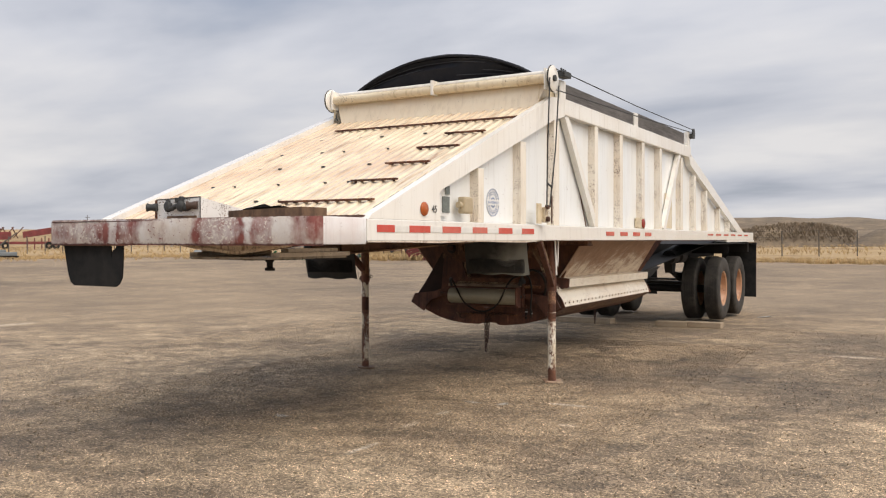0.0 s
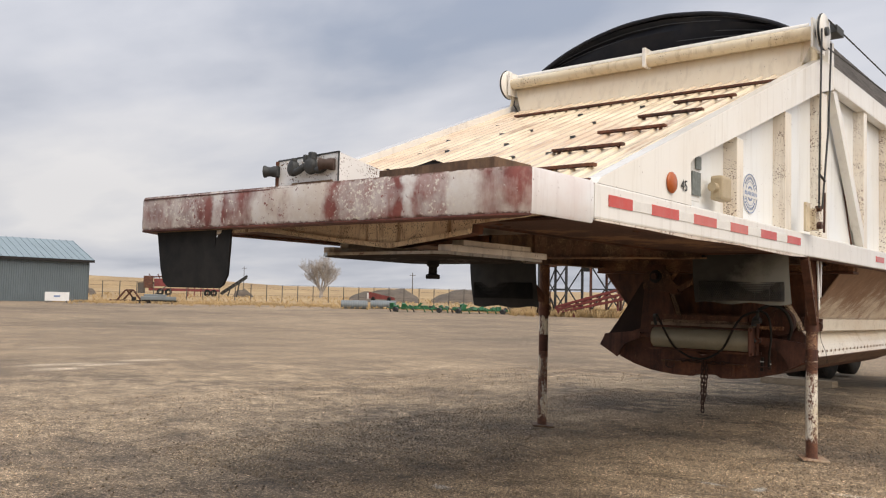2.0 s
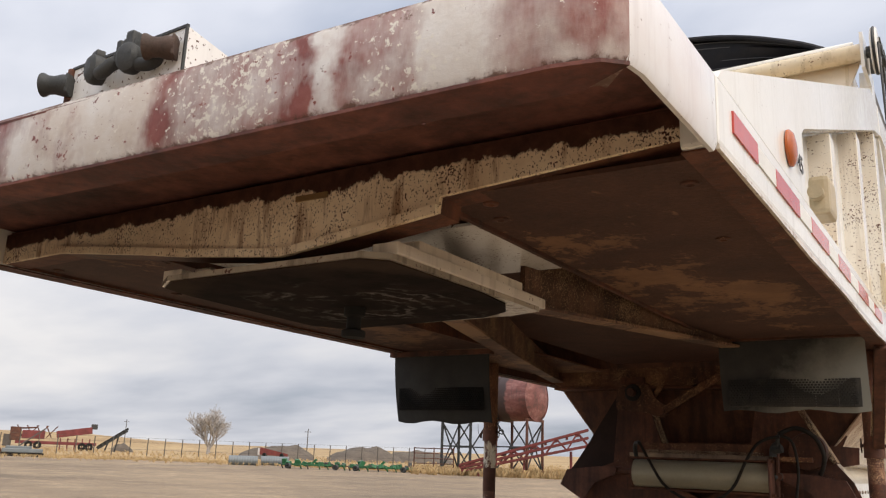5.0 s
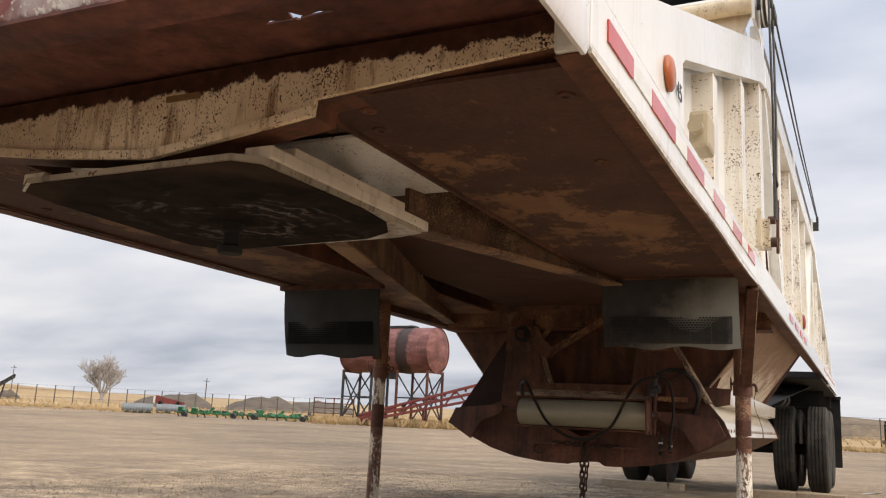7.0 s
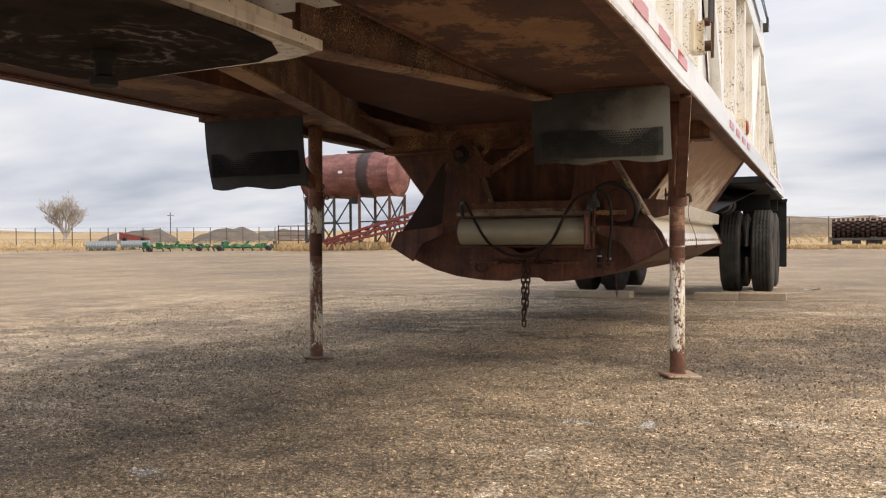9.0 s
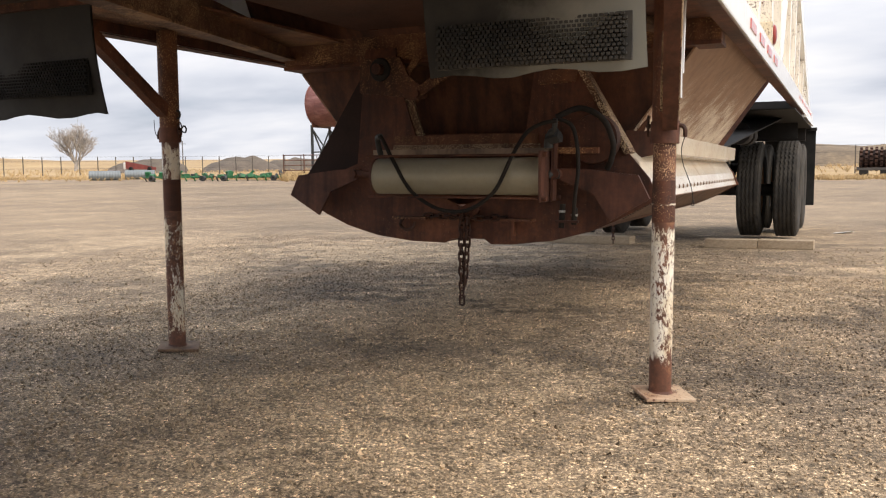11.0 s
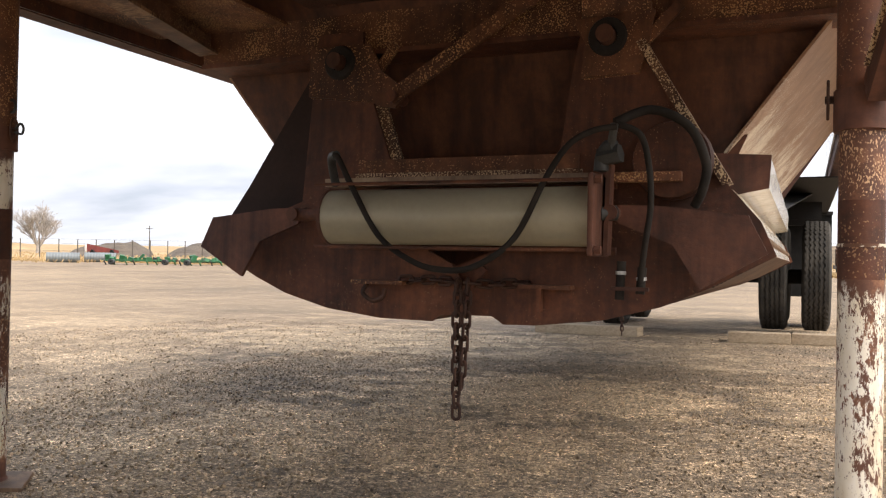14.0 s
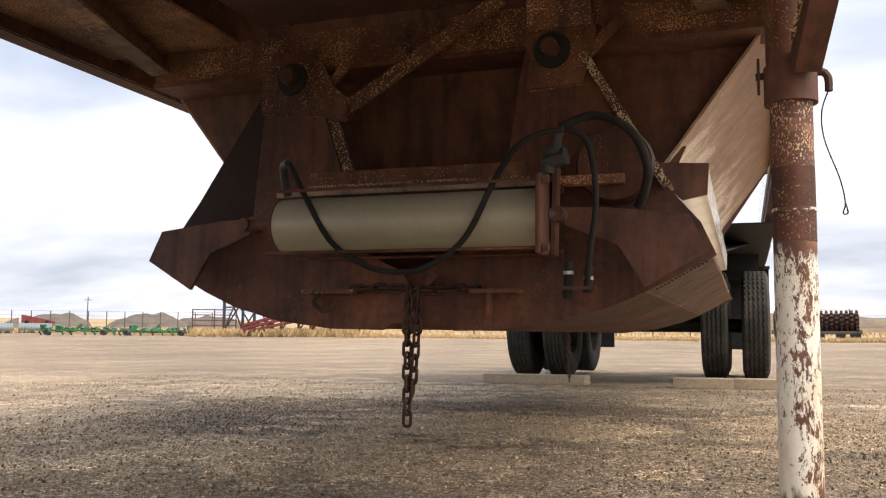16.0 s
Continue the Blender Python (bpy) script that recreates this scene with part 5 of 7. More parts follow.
# ---- head board, roll tube, pulleys, tarp ----
HEADMAT = paint("head_board_enamel", (0.80, 0.71, 0.55), 0.22, 0.2, 0.25, 0.6, (0.66, 0.51, 0.35))
tp("head_board", hexa(bmesh.new(), [(-0.99, -0.47, 2.47), (1.09, -0.47, 2.47), (1.17, -0.40, 2.70), (-1.10, -0.40, 2.70)],
                      [(-0.99, -0.455, 2.47), (1.09, -0.455, 2.47), (1.17, -0.385, 2.70), (-1.10, -0.385, 2.70)]), HEADMAT, "stained cream head board")
tp("head_plate", prism(bmesh.new(), [(-0.47, 2.46), (-0.40, 2.72), (-0.02, 2.72), (-0.02, 2.44)], 1.10, 1.115, "x"), CREAM, "")
tp("head_plate", prism(bmesh.new(), [(-0.47, 2.46), (-0.40, 2.72), (-0.02, 2.72), (-0.02, 2.44)], -1.115, -1.10, "x"), CREAM, "")
tp("head_cap", boxed(-1.10, 1.17, -0.405, -0.35, 2.70, 2.715), CREAM, "")
tp("roll_tube", tubed([(-1.085, -0.45, 2.712), (1.19, -0.45, 2.718)], 0.043, 16), CREAM, "long cream roll tube", smooth=True)
tp("roll_tube", tubed([(-1.055, -0.42, 2.765), (1.145, -0.42, 2.770)], 0.024, 12), WHITE, "thin white roll tube", smooth=True)
tp("tube_clamp", boxed(0.05, 0.075, -0.505, -0.40, 2.665, 2.80, bevel=0.004), WHITE, "")
for x in (-1.130, 1.240):
    pl = tp("pulley", spin(bmesh.new(), [(-0.012, 0.001), (-0.014, 0.105), (-0.009, 0.112), (0, 0.103), (0.009, 0.112), (0.014, 0.105), (0.012, 0.001)], 32, (x, -0.45, 2.712)), WHITE, "thin white cable wheel", smooth=True)
    tp("wheel_cable", tubed([(x, -0.45 + 0.110 * math.cos(k * math.pi / 16), 2.712 + 0.110 * math.sin(k * math.pi / 16)) for k in range(33)], 0.006, 6, caps=False), CABLE, "", pl, True)
    if x < 0:
        tp("wheel_cable", tubed([(x, -0.36, 2.65), (x + 0.05, -0.44, 2.545), (x + 0.12, -0.47, 2.47)], 0.005, 6), CABLE, "", pl)
    tp("hub", tubed([(x - 0.04, -0.45, 2.712), (x + 0.03, -0.45, 2.712)], 0.028, 12), CAST, "", pl, True)
    tp("pulley_bracket", boxed(x - (0.06 if x > 0 else -0.03), x - (0.045 if x > 0 else -0.045), -0.5, -0.25, 2.62, 2.80), WHITE, "", pl)

bm = bmesh.new()
NA, NY = 36, 12


def tarp_at(a, y):
    x = 0.095 + 1.0 * math.cos(a)
    f = (y + 0.42) / 1.0
    z = 2.73 + (0.300 - 0.10 * max(0, f) ** 1.5) * max(0.0, math.sin(a)) ** 1.7
    fold = (0.010 * math.sin(9 * y + 3 * a) + 0.007 * math.sin(23 * y + 7 * math.cos(a * 3))) * (0.25 if f < 0.1 else 1.0)
    return (x, y, z + fold * math.sin(a))


rows = [[bm.verts.new(tarp_at(math.pi * i / NA, -0.40 + 0.95 * j / NY)) for i in range(NA + 1)] for j in range(NY + 1)]
for a, b in zip(rows, rows[1:]):
    for k in range(NA):
        bm.faces.new((a[k], a[k + 1], b[k + 1], b[k]))
# gathered front face, sagging in folds
inner = []
for q in (1.0, 0.93, 0.82, 0.66, 0.45, 0.2, 0.0):
    ring_ = []
    for i in range(NA + 1):
        x, y, z = tarp_at(math.pi * i / NA, -0.40)
        ring_.append(bm.verts.new((x, y + 0.10 * (1 - q) ** 0.6 + 0.025 * math.sin(q * 26 + x * 2), 2.73 + (z - 2.73) * q)))
    inner.append(ring_)
for a, b in zip(inner, inner[1:]):
    for k in range(NA):
        bm.faces.new((a[k], a[k + 1], b[k + 1], b[k]))
tarp = tp("tarp", bm, TARP, "gathered dark blue-black tarp over its front bow", smooth=True)
tp("tarp_hem", tubed([tarp_at(math.pi * i / NA, -0.41) for i in range(NA + 1)], 0.014, 8), TARP, "", tarp, True)
for q in (0.90, 0.80, 0.68, 0.55, 0.40):
    tp("tarp_seam", tubed([(tarp_at(math.pi * i / NA, 0)[0], -0.41 + 0.10 * (1 - q) ** 0.6, 2.74 + (tarp_at(math.pi * i / NA, -0.4)[2] - 2.73) * q) for i in range(2, NA - 1)], 0.003, 5),
       simple("grey_seam", (0.07, 0.075, 0.085), 0.6), "", tarp)

# cables and the crank on the near side
cr = tp("crank_winch", boxed(1.19, 1.25, -0.64, -0.56, 1.47, 1.60, bevel=0.006), SPECKLED, "small rusty crank winch")
tp("winch_plate", boxed(1.205, 1.222, -0.72, -0.64, 1.46, 1.63, bevel=0.003), CREAM, "", cr)
tp("winch_drum", tubed([(1.24, -0.60, 1.50), (1.275, -0.60, 1.50)], 0.022, 12), CHAIN, "", cr, True)
tp("winch_drum", tubed([(1.24, -0.60, 1.60), (1.27, -0.60, 1.60)], 0.018, 12), CHAIN, "", cr, True)
tp("winch_handle", tubed([(1.272, -0.545, 1.46), (1.276, -0.55, 1.70)], 0.007, 8), CHAIN, "", cr)
tp("cable", tubed([(1.262, -0.56, 2.70), (1.275, -0.64, 2.1), (1.272, -0.65, 1.60)], 0.006, 6), CABLE, "black cable from the wheel down to the winch")
tp("cable", tubed([(1.262, -0.36, 2.66), (1.272, -0.46, 2.1), (1.272, -0.585, 1.60)], 0.006, 6), CABLE, "black cable from the wheel down to the winch")
tp("cable_tie", tubed([(1.272, -0.64, 1.80), (1.276, -0.545, 1.77)], 0.008, 6), CABLE, "")
for z0, z1 in ((2.80, 2.83), (2.62, 2.79)):
    tp("cable", tubed([(1.255, -0.40, z0), (1.235, 2.0, (z0 + z1) / 2 - 0.012), (1.225, 4.58, z1)], 0.005, 6), CABLE, "long tarp cable along the top boards")
rp = tp("rear_pulley", spin(bmesh.new(), [(-0.01, 0.001), (-0.01, 0.055), (0, 0.048), (0.01, 0.055), (0.01, 0.001)], 18, (1.222, 4.60, 2.80)), CAST, "small dark cable pulley", smooth=True)
tp("pulley_block", boxed(1.16, 1.23, 4.52, 4.66, 2.72, 2.78), CAST, "", rp)
bk = tp("tarp_bracket", boxed(1.17, 1.26, -0.22, -0.06, 2.77, 2.82, bevel=0.004), CAST, "small dark tarp bracket")
for k in range(3):
    tp("bolt", tubed([(1.215, -0.19 + 0.05 * k, 2.82), (1.215, -0.19 + 0.05 * k, 2.85)], 0.008, 6), CAST, "", bk)

# ---- hopper below the rails ----
def hopper_side(s):
    # sloping side sheet with its lower box beam
    top = [(s * 1.13, 0.73, 1.40) if s > 0 else (-1.06, 0.86, 1.40), (s * 1.13, 3.28, 1.40)]
    bot = [(s * 0.735, 0.955, 0.935), (s * 0.735, 3.62, 0.915)]
    tp("side_ledge", boxed(*sorted((s * 0.93, s * 1.135)), 0.702, 3.25, 1.385, 1.395), BROWN, "brown ledge under the rail")
    tp("side_slope", sheet(bmesh.new(), [top[0], top[1], bot[1], bot[0]], 0.008), SLOPE, "stained cream sloping hopper side")
    o = 0.0 if s > 0 else -0.085
    tp("slope_beam", hexa(bmesh.new(), [(s * 0.66, 0.90, 0.80), (s * (0.86 + o), 0.90, 0.84), (s * (0.865 + o), 0.90, 0.925), (s * 0.72, 0.90, 0.935)],
                          [(s * 0.66, 3.66, 0.78), (s * (0.86 + o), 3.66, 0.82), (s * (0.865 + o), 3.66, 0.905), (s * 0.72, 3.66, 0.915)]), GATEPAINT, "cream box beam along the hopper's foot")
    tp("beam_end", prism(bmesh.new(), [(s * 0.655, 0.795), (s * (0.862 + o), 0.836), (s * (0.868 + o), 0.928), (s * 0.715, 0.938)], 0.888, 0.899, "y"), PRIMER if s > 0 else GRIMSHADE, "brown end of the box beam")
    # the cheek's near-black colour stands in for shade in the recess
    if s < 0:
        tp("hopper_cheek", prism(bmesh.new(), [(-0.42, 1.23), (-0.515, 1.23), (-0.662, 1.01), (-0.765, 0.855), (-0.850, 0.742), (-0.42, 0.742)], 0.738, 0.745, "y"), GRIMSHADE, "cheek plate of the hopper, coloured dark for the shade in the recess")
    # gate outer skin, curved, with a riveted seam
    prof = [(0.735 + o / 2, 0.86), (0.80 + o / 2, 0.80), (0.845 + o / 2, 0.73), (0.875, 0.645), (0.70, 0.55)]
    bm = bmesh.new()
    ys = (0.735 if s > 0 else 0.752, 3.70)
    rows = [[bm.verts.new((s * x, y, z)) for x, z in prof] for y in ys]
    rows2 = [[bm.verts.new((s * (x - 0.012), y, z + 0.004)) for x, z in prof] for y in ys]
    for a, b in ((rows[0], rows[1]), (rows2[1], rows2[0]), (rows[0], rows2[0]), (rows[1], rows2[1])):
        for k in range(len(prof) - 1):
            bm.faces.new((a[k], a[k + 1], b[k + 1], b[k]))
    gs = tp("gate_skin", bm, GATEPAINT, "chalky white outer skin of the dump gate")
    gb = tp("gate_skirt", hexa(bmesh.new(), [(s * 0.877, 0.7325, 0.646), (s * 0.877, 3.702, 0.646), (s * 0.700, 3.702, 0.547), (s * 0.700, 0.7325, 0.547)],
                               [(s * 0.868, 0.7325, 0.655), (s * 0.868, 3.702, 0.655), (s * 0.700, 3.702, 0.558), (s * 0.700, 0.7325, 0.558)]), SKIRT, "brown dusty lower skin of the dump gate")
    for row in range(1):
        for k in range(14):
            f = 0.10 + 0.058 * k
            tp("rivet", spin(bmesh.new(), [(-0.004, 0.001), (-0.003, 0.0035), (0, 0.005)], 6, (s * (0.877 - 0.177 * f), 0.80 + 0.17 * row, 0.645 - 0.098 * f), "z"), DARK, "", gb)
    for k in range(26):
        y = 0.78 + k * 0.112
        tp("rivet", spin(bmesh.new(), [(0, 0.012), (0.004, 0.009), (0.006, 0.001)], 6, (s * 0.866, y, 0.685)), RUSTPLATE, "", gs)
    # curved belly plate
    curve = [(0.715, 0.555), (0.60, 0.505), (0.44, 0.462), (0.25, 0.440), *(((0.155, 0.438), (0.115, 0.460)) if s > 0 else ((0.080, 0.438), (0.045, 0.459))), (0.0, 0.460)]
    bm = bmesh.new()
    rows = [[bm.verts.new((s * x, y, z + d)) for x, z in curve] for y, d in ((0.735, 0), (3.688, 0), (3.688, 0.01), (0.735, 0.01))]
    for i in range(4):
        a, b = rows[i], rows[(i + 1) % 4]
        for k in range(len(curve) - 1):
            bm.faces.new((a[k], a[k + 1], b[k + 1], b[k]))
    tp("gate_floor", bm, BROWN, "brown curved floor of the dump gate", smooth=True)
    # end plates, front and rear
    for y0, y1 in ((0.716, 0.730), (3.69, 3.704)):
        pts = [(0.38, 1.335), (0.49, 1.335), (0.527, 1.21), (0.66, 1.0), (0.765, 0.835), (0.85, 0.735), (0.89, 0.645), (0.715, 0.553), (0.60, 0.503), (0.44, 0.460), (0.25, 0.437), *(((0.150, 0.435), (0.115, 0.458)) if s > 0 else ((0.078, 0.435), (0.045, 0.456))), (-0.004, 0.457), (-0.004, 0.60), (0.25, 0.70), (0.315, 0.95), (0.345, 1.16)]
        if s < 0:                              # this plate reaches further in
            pts = [(0.33, 1.335), (0.49, 1.335), (0.508, 1.16), (0.528, 0.95), (0.542, 0.80), (0.64, 0.765)] + pts[5:14] + [(-0.004, 0.60), (0.20, 0.70), (0.212, 0.88), (0.289, 1.104), (0.33, 1.20)]
        tp("gate_end_plate", prism(bmesh.new(), [(s * x, z) for x, z in pts], y0, y1, "y"), BROWN, "brown end plate of the dump gate")
    # bright chipped edge of the near plate
    if s > 0:
        tp("plate_flange", hexa(bmesh.new(), [(s * 0.524, 0.698, 1.225), (s * 0.547, 0.698, 1.234), (s * 0.547, 0.80, 1.234), (s * 0.524, 0.80, 1.225)], [(s * 0.754, 0.698, 0.83), (s * 0.776, 0.698, 0.840), (s * 0.776, 0.80, 0.840), (s * 0.754, 0.80, 0.83)]), EDGEFLECK, "chipped flange of the end plate")
    # hanger plate and pivot pin
    if s > 0:
        px, pz = 0.447, 1.246
        hang = [(0.350, 1.30), (0.575, 1.31), (0.560, 1.22), (0.535, 1.143), (0.374, 1.136), (0.383, 1.233)]
    else:
        px, pz = -0.402, 1.236
        hang = [(-0.510, 1.29), (-0.30, 1.29), (-0.255, 1.20), (-0.195, 1.155), (-0.180, 1.115), (-0.205, 1.083), (-0.250, 1.09), (-0.300, 1.110), (-0.515, 1.135)]
    hp = tp("hanger", prism(bmesh.new(), hang, 0.698, 0.7155, "y"), HANGMAT, "flecked hanger plate")
    tp("weld_bead", tubed([(hang[3 if s > 0 else -1][0], 0.714, hang[3 if s > 0 else -1][1]), (hang[4 if s > 0 else -2][0], 0.714, hang[4 if s > 0 else -2][1])], 0.004, 6), FLECKED, "", hp)
    tp("pivot_pin", tubed([(px, 0.655, pz), (px, 0.78, pz)], 0.025, 18), PRIMER, "round pivot pin", hp, True)
    tp("pin_washer", spin(bmesh.new(), [(0, 0.026), (-0.010, 0.028), (-0.010, 0.050), (0, 0.055), (0, 0.026)], 24, (px, 0.698, pz), "y"), DARK, "dark greasy washer", hp, True)
    if s < 0:
        tp("inner_flange", bar(bmesh.new(), (-0.277, 0.735, 1.10), (-0.203, 0.735, 0.885), 0.016, 0.05), EDGEFLECK, "chipped inner flange of the end plate")
        tp("stub_brace", bar(bmesh.new(), (-0.27, 0.72, 1.215), (-0.215, 0.72, 1.285), 0.012, 0.03), FLECKED, "")
    else:
        tp("stub_brace", bar(bmesh.new(), (0.535, 0.71, 1.215), (0.640, 0.72, 1.325), 0.014, 0.03), FLECKED, "")
        tp("hanger_post", hexa(bmesh.new(), [(0.37, 0.712, 1.30), (0.565, 0.712, 1.30), (0.565, 0.735, 1.30), (0.37, 0.735, 1.30)], [(0.41, 0.50, 1.80), (0.53, 0.50, 1.80), (0.53, 0.53, 1.80), (0.41, 0.53, 1.80)]), FLECKED, "flecked post above the hanger")
    # actuator arm
    arm = [(0.475, 0.775), (0.60, 0.772), (0.825, 0.745), (0.872, 0.650), (0.71, 0.556), (0.64, 0.67), (0.50, 0.725)]
    tp("actuator_arm", prism(bmesh.new(), [(s * x, z) for x, z in arm], 0.625, 0.640, "y"), PRIMER, "flat brown actuator arm")
    tp("arm_pin", tubed([(s * 0.487, 0.57, 0.752), (s * 0.487, 0.66, 0.752)], 0.020, 12), PRIMER, "", None, True)


hopper_side(1)
hopper_side(-1)
tp("front_slope", sheet(bmesh.new(), [(-0.745, 0.96, 0.945), (0.745, 0.96, 0.945), (1.09, 0.87, 1.40), (-1.06, 0.87, 1.40)], 0.008), HOPPER, "dark rusty front wall of the hopper")
tp("front_slope", sheet(bmesh.new(), [(-1.12, 0.735, 1.40), (1.12, 0.735, 1.40), (1.12, 0.20, 2.44), (-1.12, 0.20, 2.44)], 0.008), HOPPER, "dark rusty upper front wall of the hopper")
tp("front_apron", sheet(bmesh.new(), [(-0.62, 0.98, 0.60), (0.62, 0.98, 0.60), (0.80, 0.98, 1.0), (-0.80, 0.98, 1.0)], 0.008), HOPPER, "dark rusty apron below the front wall")
tp("rear_slope", sheet(bmesh.new(), [(-0.78, 3.63, 0.92), (0.78, 3.63, 0.92), (1.09, 3.74, 1.40), (-1.09, 3.74, 1.40)], 0.008), HOPPER, "dark rusty rear wall of the hopper")
tp("rear_slope", sheet(bmesh.new(), [(-1.11, 3.75, 1.40), (1.11, 3.75, 1.40), (1.11, 4.45, 2.42), (-1.11, 4.45, 2.42)], 0.008), HOPPER, "dark rusty upper rear wall of the hopper")
tp("rear_bulkhead", boxed(-1.10, 1.10, 7.50, 7.515, 1.09, 1.50), DARK, "dark bulkhead over the wheels")
tp("rear_apron", sheet(bmesh.new(), [(-0.78, 3.64, 0.90), (0.78, 3.64, 0.90), (1.09, 7.49, 1.38), (-1.09, 7.49, 1.38)], 0.008), DARK, "dark plate sloping up behind the gate")
tp("cross_beam", boxed(-0.97, 1.12, 0.737, 0.86, 1.280, 1.418, bevel=0.008), FLECKED, "flecked cross beam over the gate")
tp("cross_beam_ledge", boxed(-0.97, 1.12, 0.730, 0.88, 1.264, 1.279), BROWN, "")
tp("cylinder_shelf", boxed(-0.40, 0.43, 0.62, 0.715, 0.838, 0.862), DUSTY, "pale dusty ledge above the cylinder")
tp("shelf_web", boxed(-0.34, 0.38, 0.700, 0.714, 0.862, 0.884), EDGEFLECK, "flecked strip above the ledge")
tp("shelf_web", boxed(-0.33, 0.37, 0.703, 0.715, 0.884, 0.926), HANGMAT, "rusty strip above the ledge")
tp("tie_bar", bar(bmesh.new(), (-0.215, 0.69, 1.113), (0.30, 0.69, 1.418), 0.014, 0.045), FLECKED, "slanting flat tie bar")
tp("tie_pin", tubed([(-0.208, 0.668, 1.116), (-0.208, 0.76, 1.116)], 0.019, 14), BROWN, "", None, True)
for x, w in ((-0.44, 0.02), (0.065, 0.03), (0.86, 0.03)):
    tp("stiffener", hexa(bmesh.new(), [(x - w, -0.25, 2.30), (x + w, -0.25, 2.30), (x + w, -0.12, 2.30), (x - w, -0.12, 2.30)],
                         [(x - w, 0.70, 1.42), (x + w, 0.70, 1.42), (x + w, 0.80, 1.42), (x - w, 0.80, 1.42)]), BROWN, "brown stiffener under the front wall")
# air cylinder, hoses, chains
cyl = tp("air_cylinder", tubed([(-0.345, 0.58, 0.742), (0.45, 0.58, 0.742)], 0.080, 32), CYL, "pale grey gate cylinder", smooth=True)
tp("end_cap", tubed([(-0.356, 0.58, 0.742), (-0.345, 0.58, 0.742)], 0.083, 28), PRIMER, "round brown end cap", cyl, True)
for x0, x1, h in ((0.45, 0.466, 0.106),):
    tp("end_cap", boxed(x0, x1, 0.58 - h, 0.58 + h, 0.742 - h, 0.742 + h, bevel=0.007), PRIMER, "square brown end cap", cyl)
for y, z in ((0.488, 0.652), (0.488, 0.832), (0.670, 0.652), (0.670, 0.832)):
    tp("tie_rod", tubed([(-0.355, y, z), (0.485, y, z)], 0.0045, 8), BROWN, "", cyl)
    tp("nut", tubed([(0.468, y, z), (0.485, y, z)], 0.012, 6), PRIMER, "", cyl)
tp("rod", tubed([(0.46, 0.58, 0.748), (0.50, 0.60, 0.752)], 0.020, 14), CAST, "", cyl, True)
tp("rod", tubed([(-0.36, 0.58, 0.748), (-0.49, 0.60, 0.752)], 0.018, 14), BROWN, "", cyl, True)
tp("chamber", spin(bmesh.new(), [(0.0, 0.001), (0.0, 0.10), (0.02, 0.105), (0.05, 0.105), (0.07, 0.09), (0.07, 0.001)], 28, (0.63, 0.655, 0.895), "y"), BROWN, "dark round brake chamber behind the hoses", None, True)
tp("chamber_arm", boxed(0.47, 0.66, 0.62, 0.655, 0.835, 0.862, bevel=0.004), FLECKED, "")
valve = tp("valve", tubed(smoothed([(0.462, 0.575, 0.86), (0.465, 0.575, 0.895), (0.478, 0.57, 0.918), (0.50, 0.56, 0.925)], 4), 0.020, 12), CAST, "dark air fitting", smooth=True)
tp("nut", tubed([(0.458, 0.575, 0.895), (0.515, 0.565, 0.905)], 0.026, 6), CAST, "", valve)
tp("nipple", tubed([(0.49, 0.56, 0.92), (0.505, 0.53, 0.975)], 0.011, 10), CAST, "", valve)
tp("bracket", bar(bmesh.new(), (0.475, 0.60, 0.64), (0.482, 0.60, 0.88), 0.012, 0.05), PRIMER, "", valve)
tp("elbow", tubed(smoothed([(-0.35, 0.60, 0.84), (-0.345, 0.57, 0.885), (-0.325, 0.53, 0.915), (-0.295, 0.505, 0.918)], 5), 0.013, 10), CAST, "dark hose elbow", None, True)
tp("hose", tubed(smoothed([(-0.311, 0.515, 0.915), (-0.290, 0.50, 0.914), (-0.272, 0.50, 0.885), (-0.235, 0.50, 0.818), (-0.150, 0.50, 0.685), (-0.044, 0.49, 0.617), (0.042, 0.49, 0.594), (0.141, 0.49, 0.603), (0.253, 0.49, 0.679), (0.331, 0.50, 0.831), (0.392, 0.50, 0.920), (0.454, 0.51, 0.957), (0.510, 0.53, 0.968)], 8), 0.0085, 10), HOSE, "looping black air hose", None, True)
tp("hose", tubed(smoothed([(0.505, 0.545, 0.978), (0.564, 0.555, 0.951), (0.587, 0.56, 0.877), (0.594, 0.56, 0.77), (0.579, 0.57, 0.665), (0.564, 0.60, 0.575)], 8), 0.0085, 10), HOSE, "hanging black air hose", None, True)
tp("hose", tubed(smoothed([(0.500, 0.56, 0.984), (0.585, 0.61, 1.021), (0.677, 0.62, 0.976), (0.721, 0.62, 0.881), (0.713, 0.63, 0.813), (0.691, 0.65, 0.772)], 8), 0.0122, 12), HOSE, "arching black air hose", None, True)
for x, z0, z1 in ((0.506, 0.524, 0.625), (0.560, 0.540, 0.61)):
    hs = tp("hose_end", tubed([(x, 0.62, z0), (x + 0.005, 0.62, z1)], 0.012, 10), HOSE, "hanging hose end", None, True)
    tp("hose_clip", tubed([(x + 0.003, 0.62, z1 - 0.035), (x + 0.003, 0.62, z1 - 0.026)], 0.014, 10), CHROME, "", hs)
tp("hose_bracket", boxed(0.485, 0.585, 0.60, 0.612, 0.548, 0.558), BROWN, "")


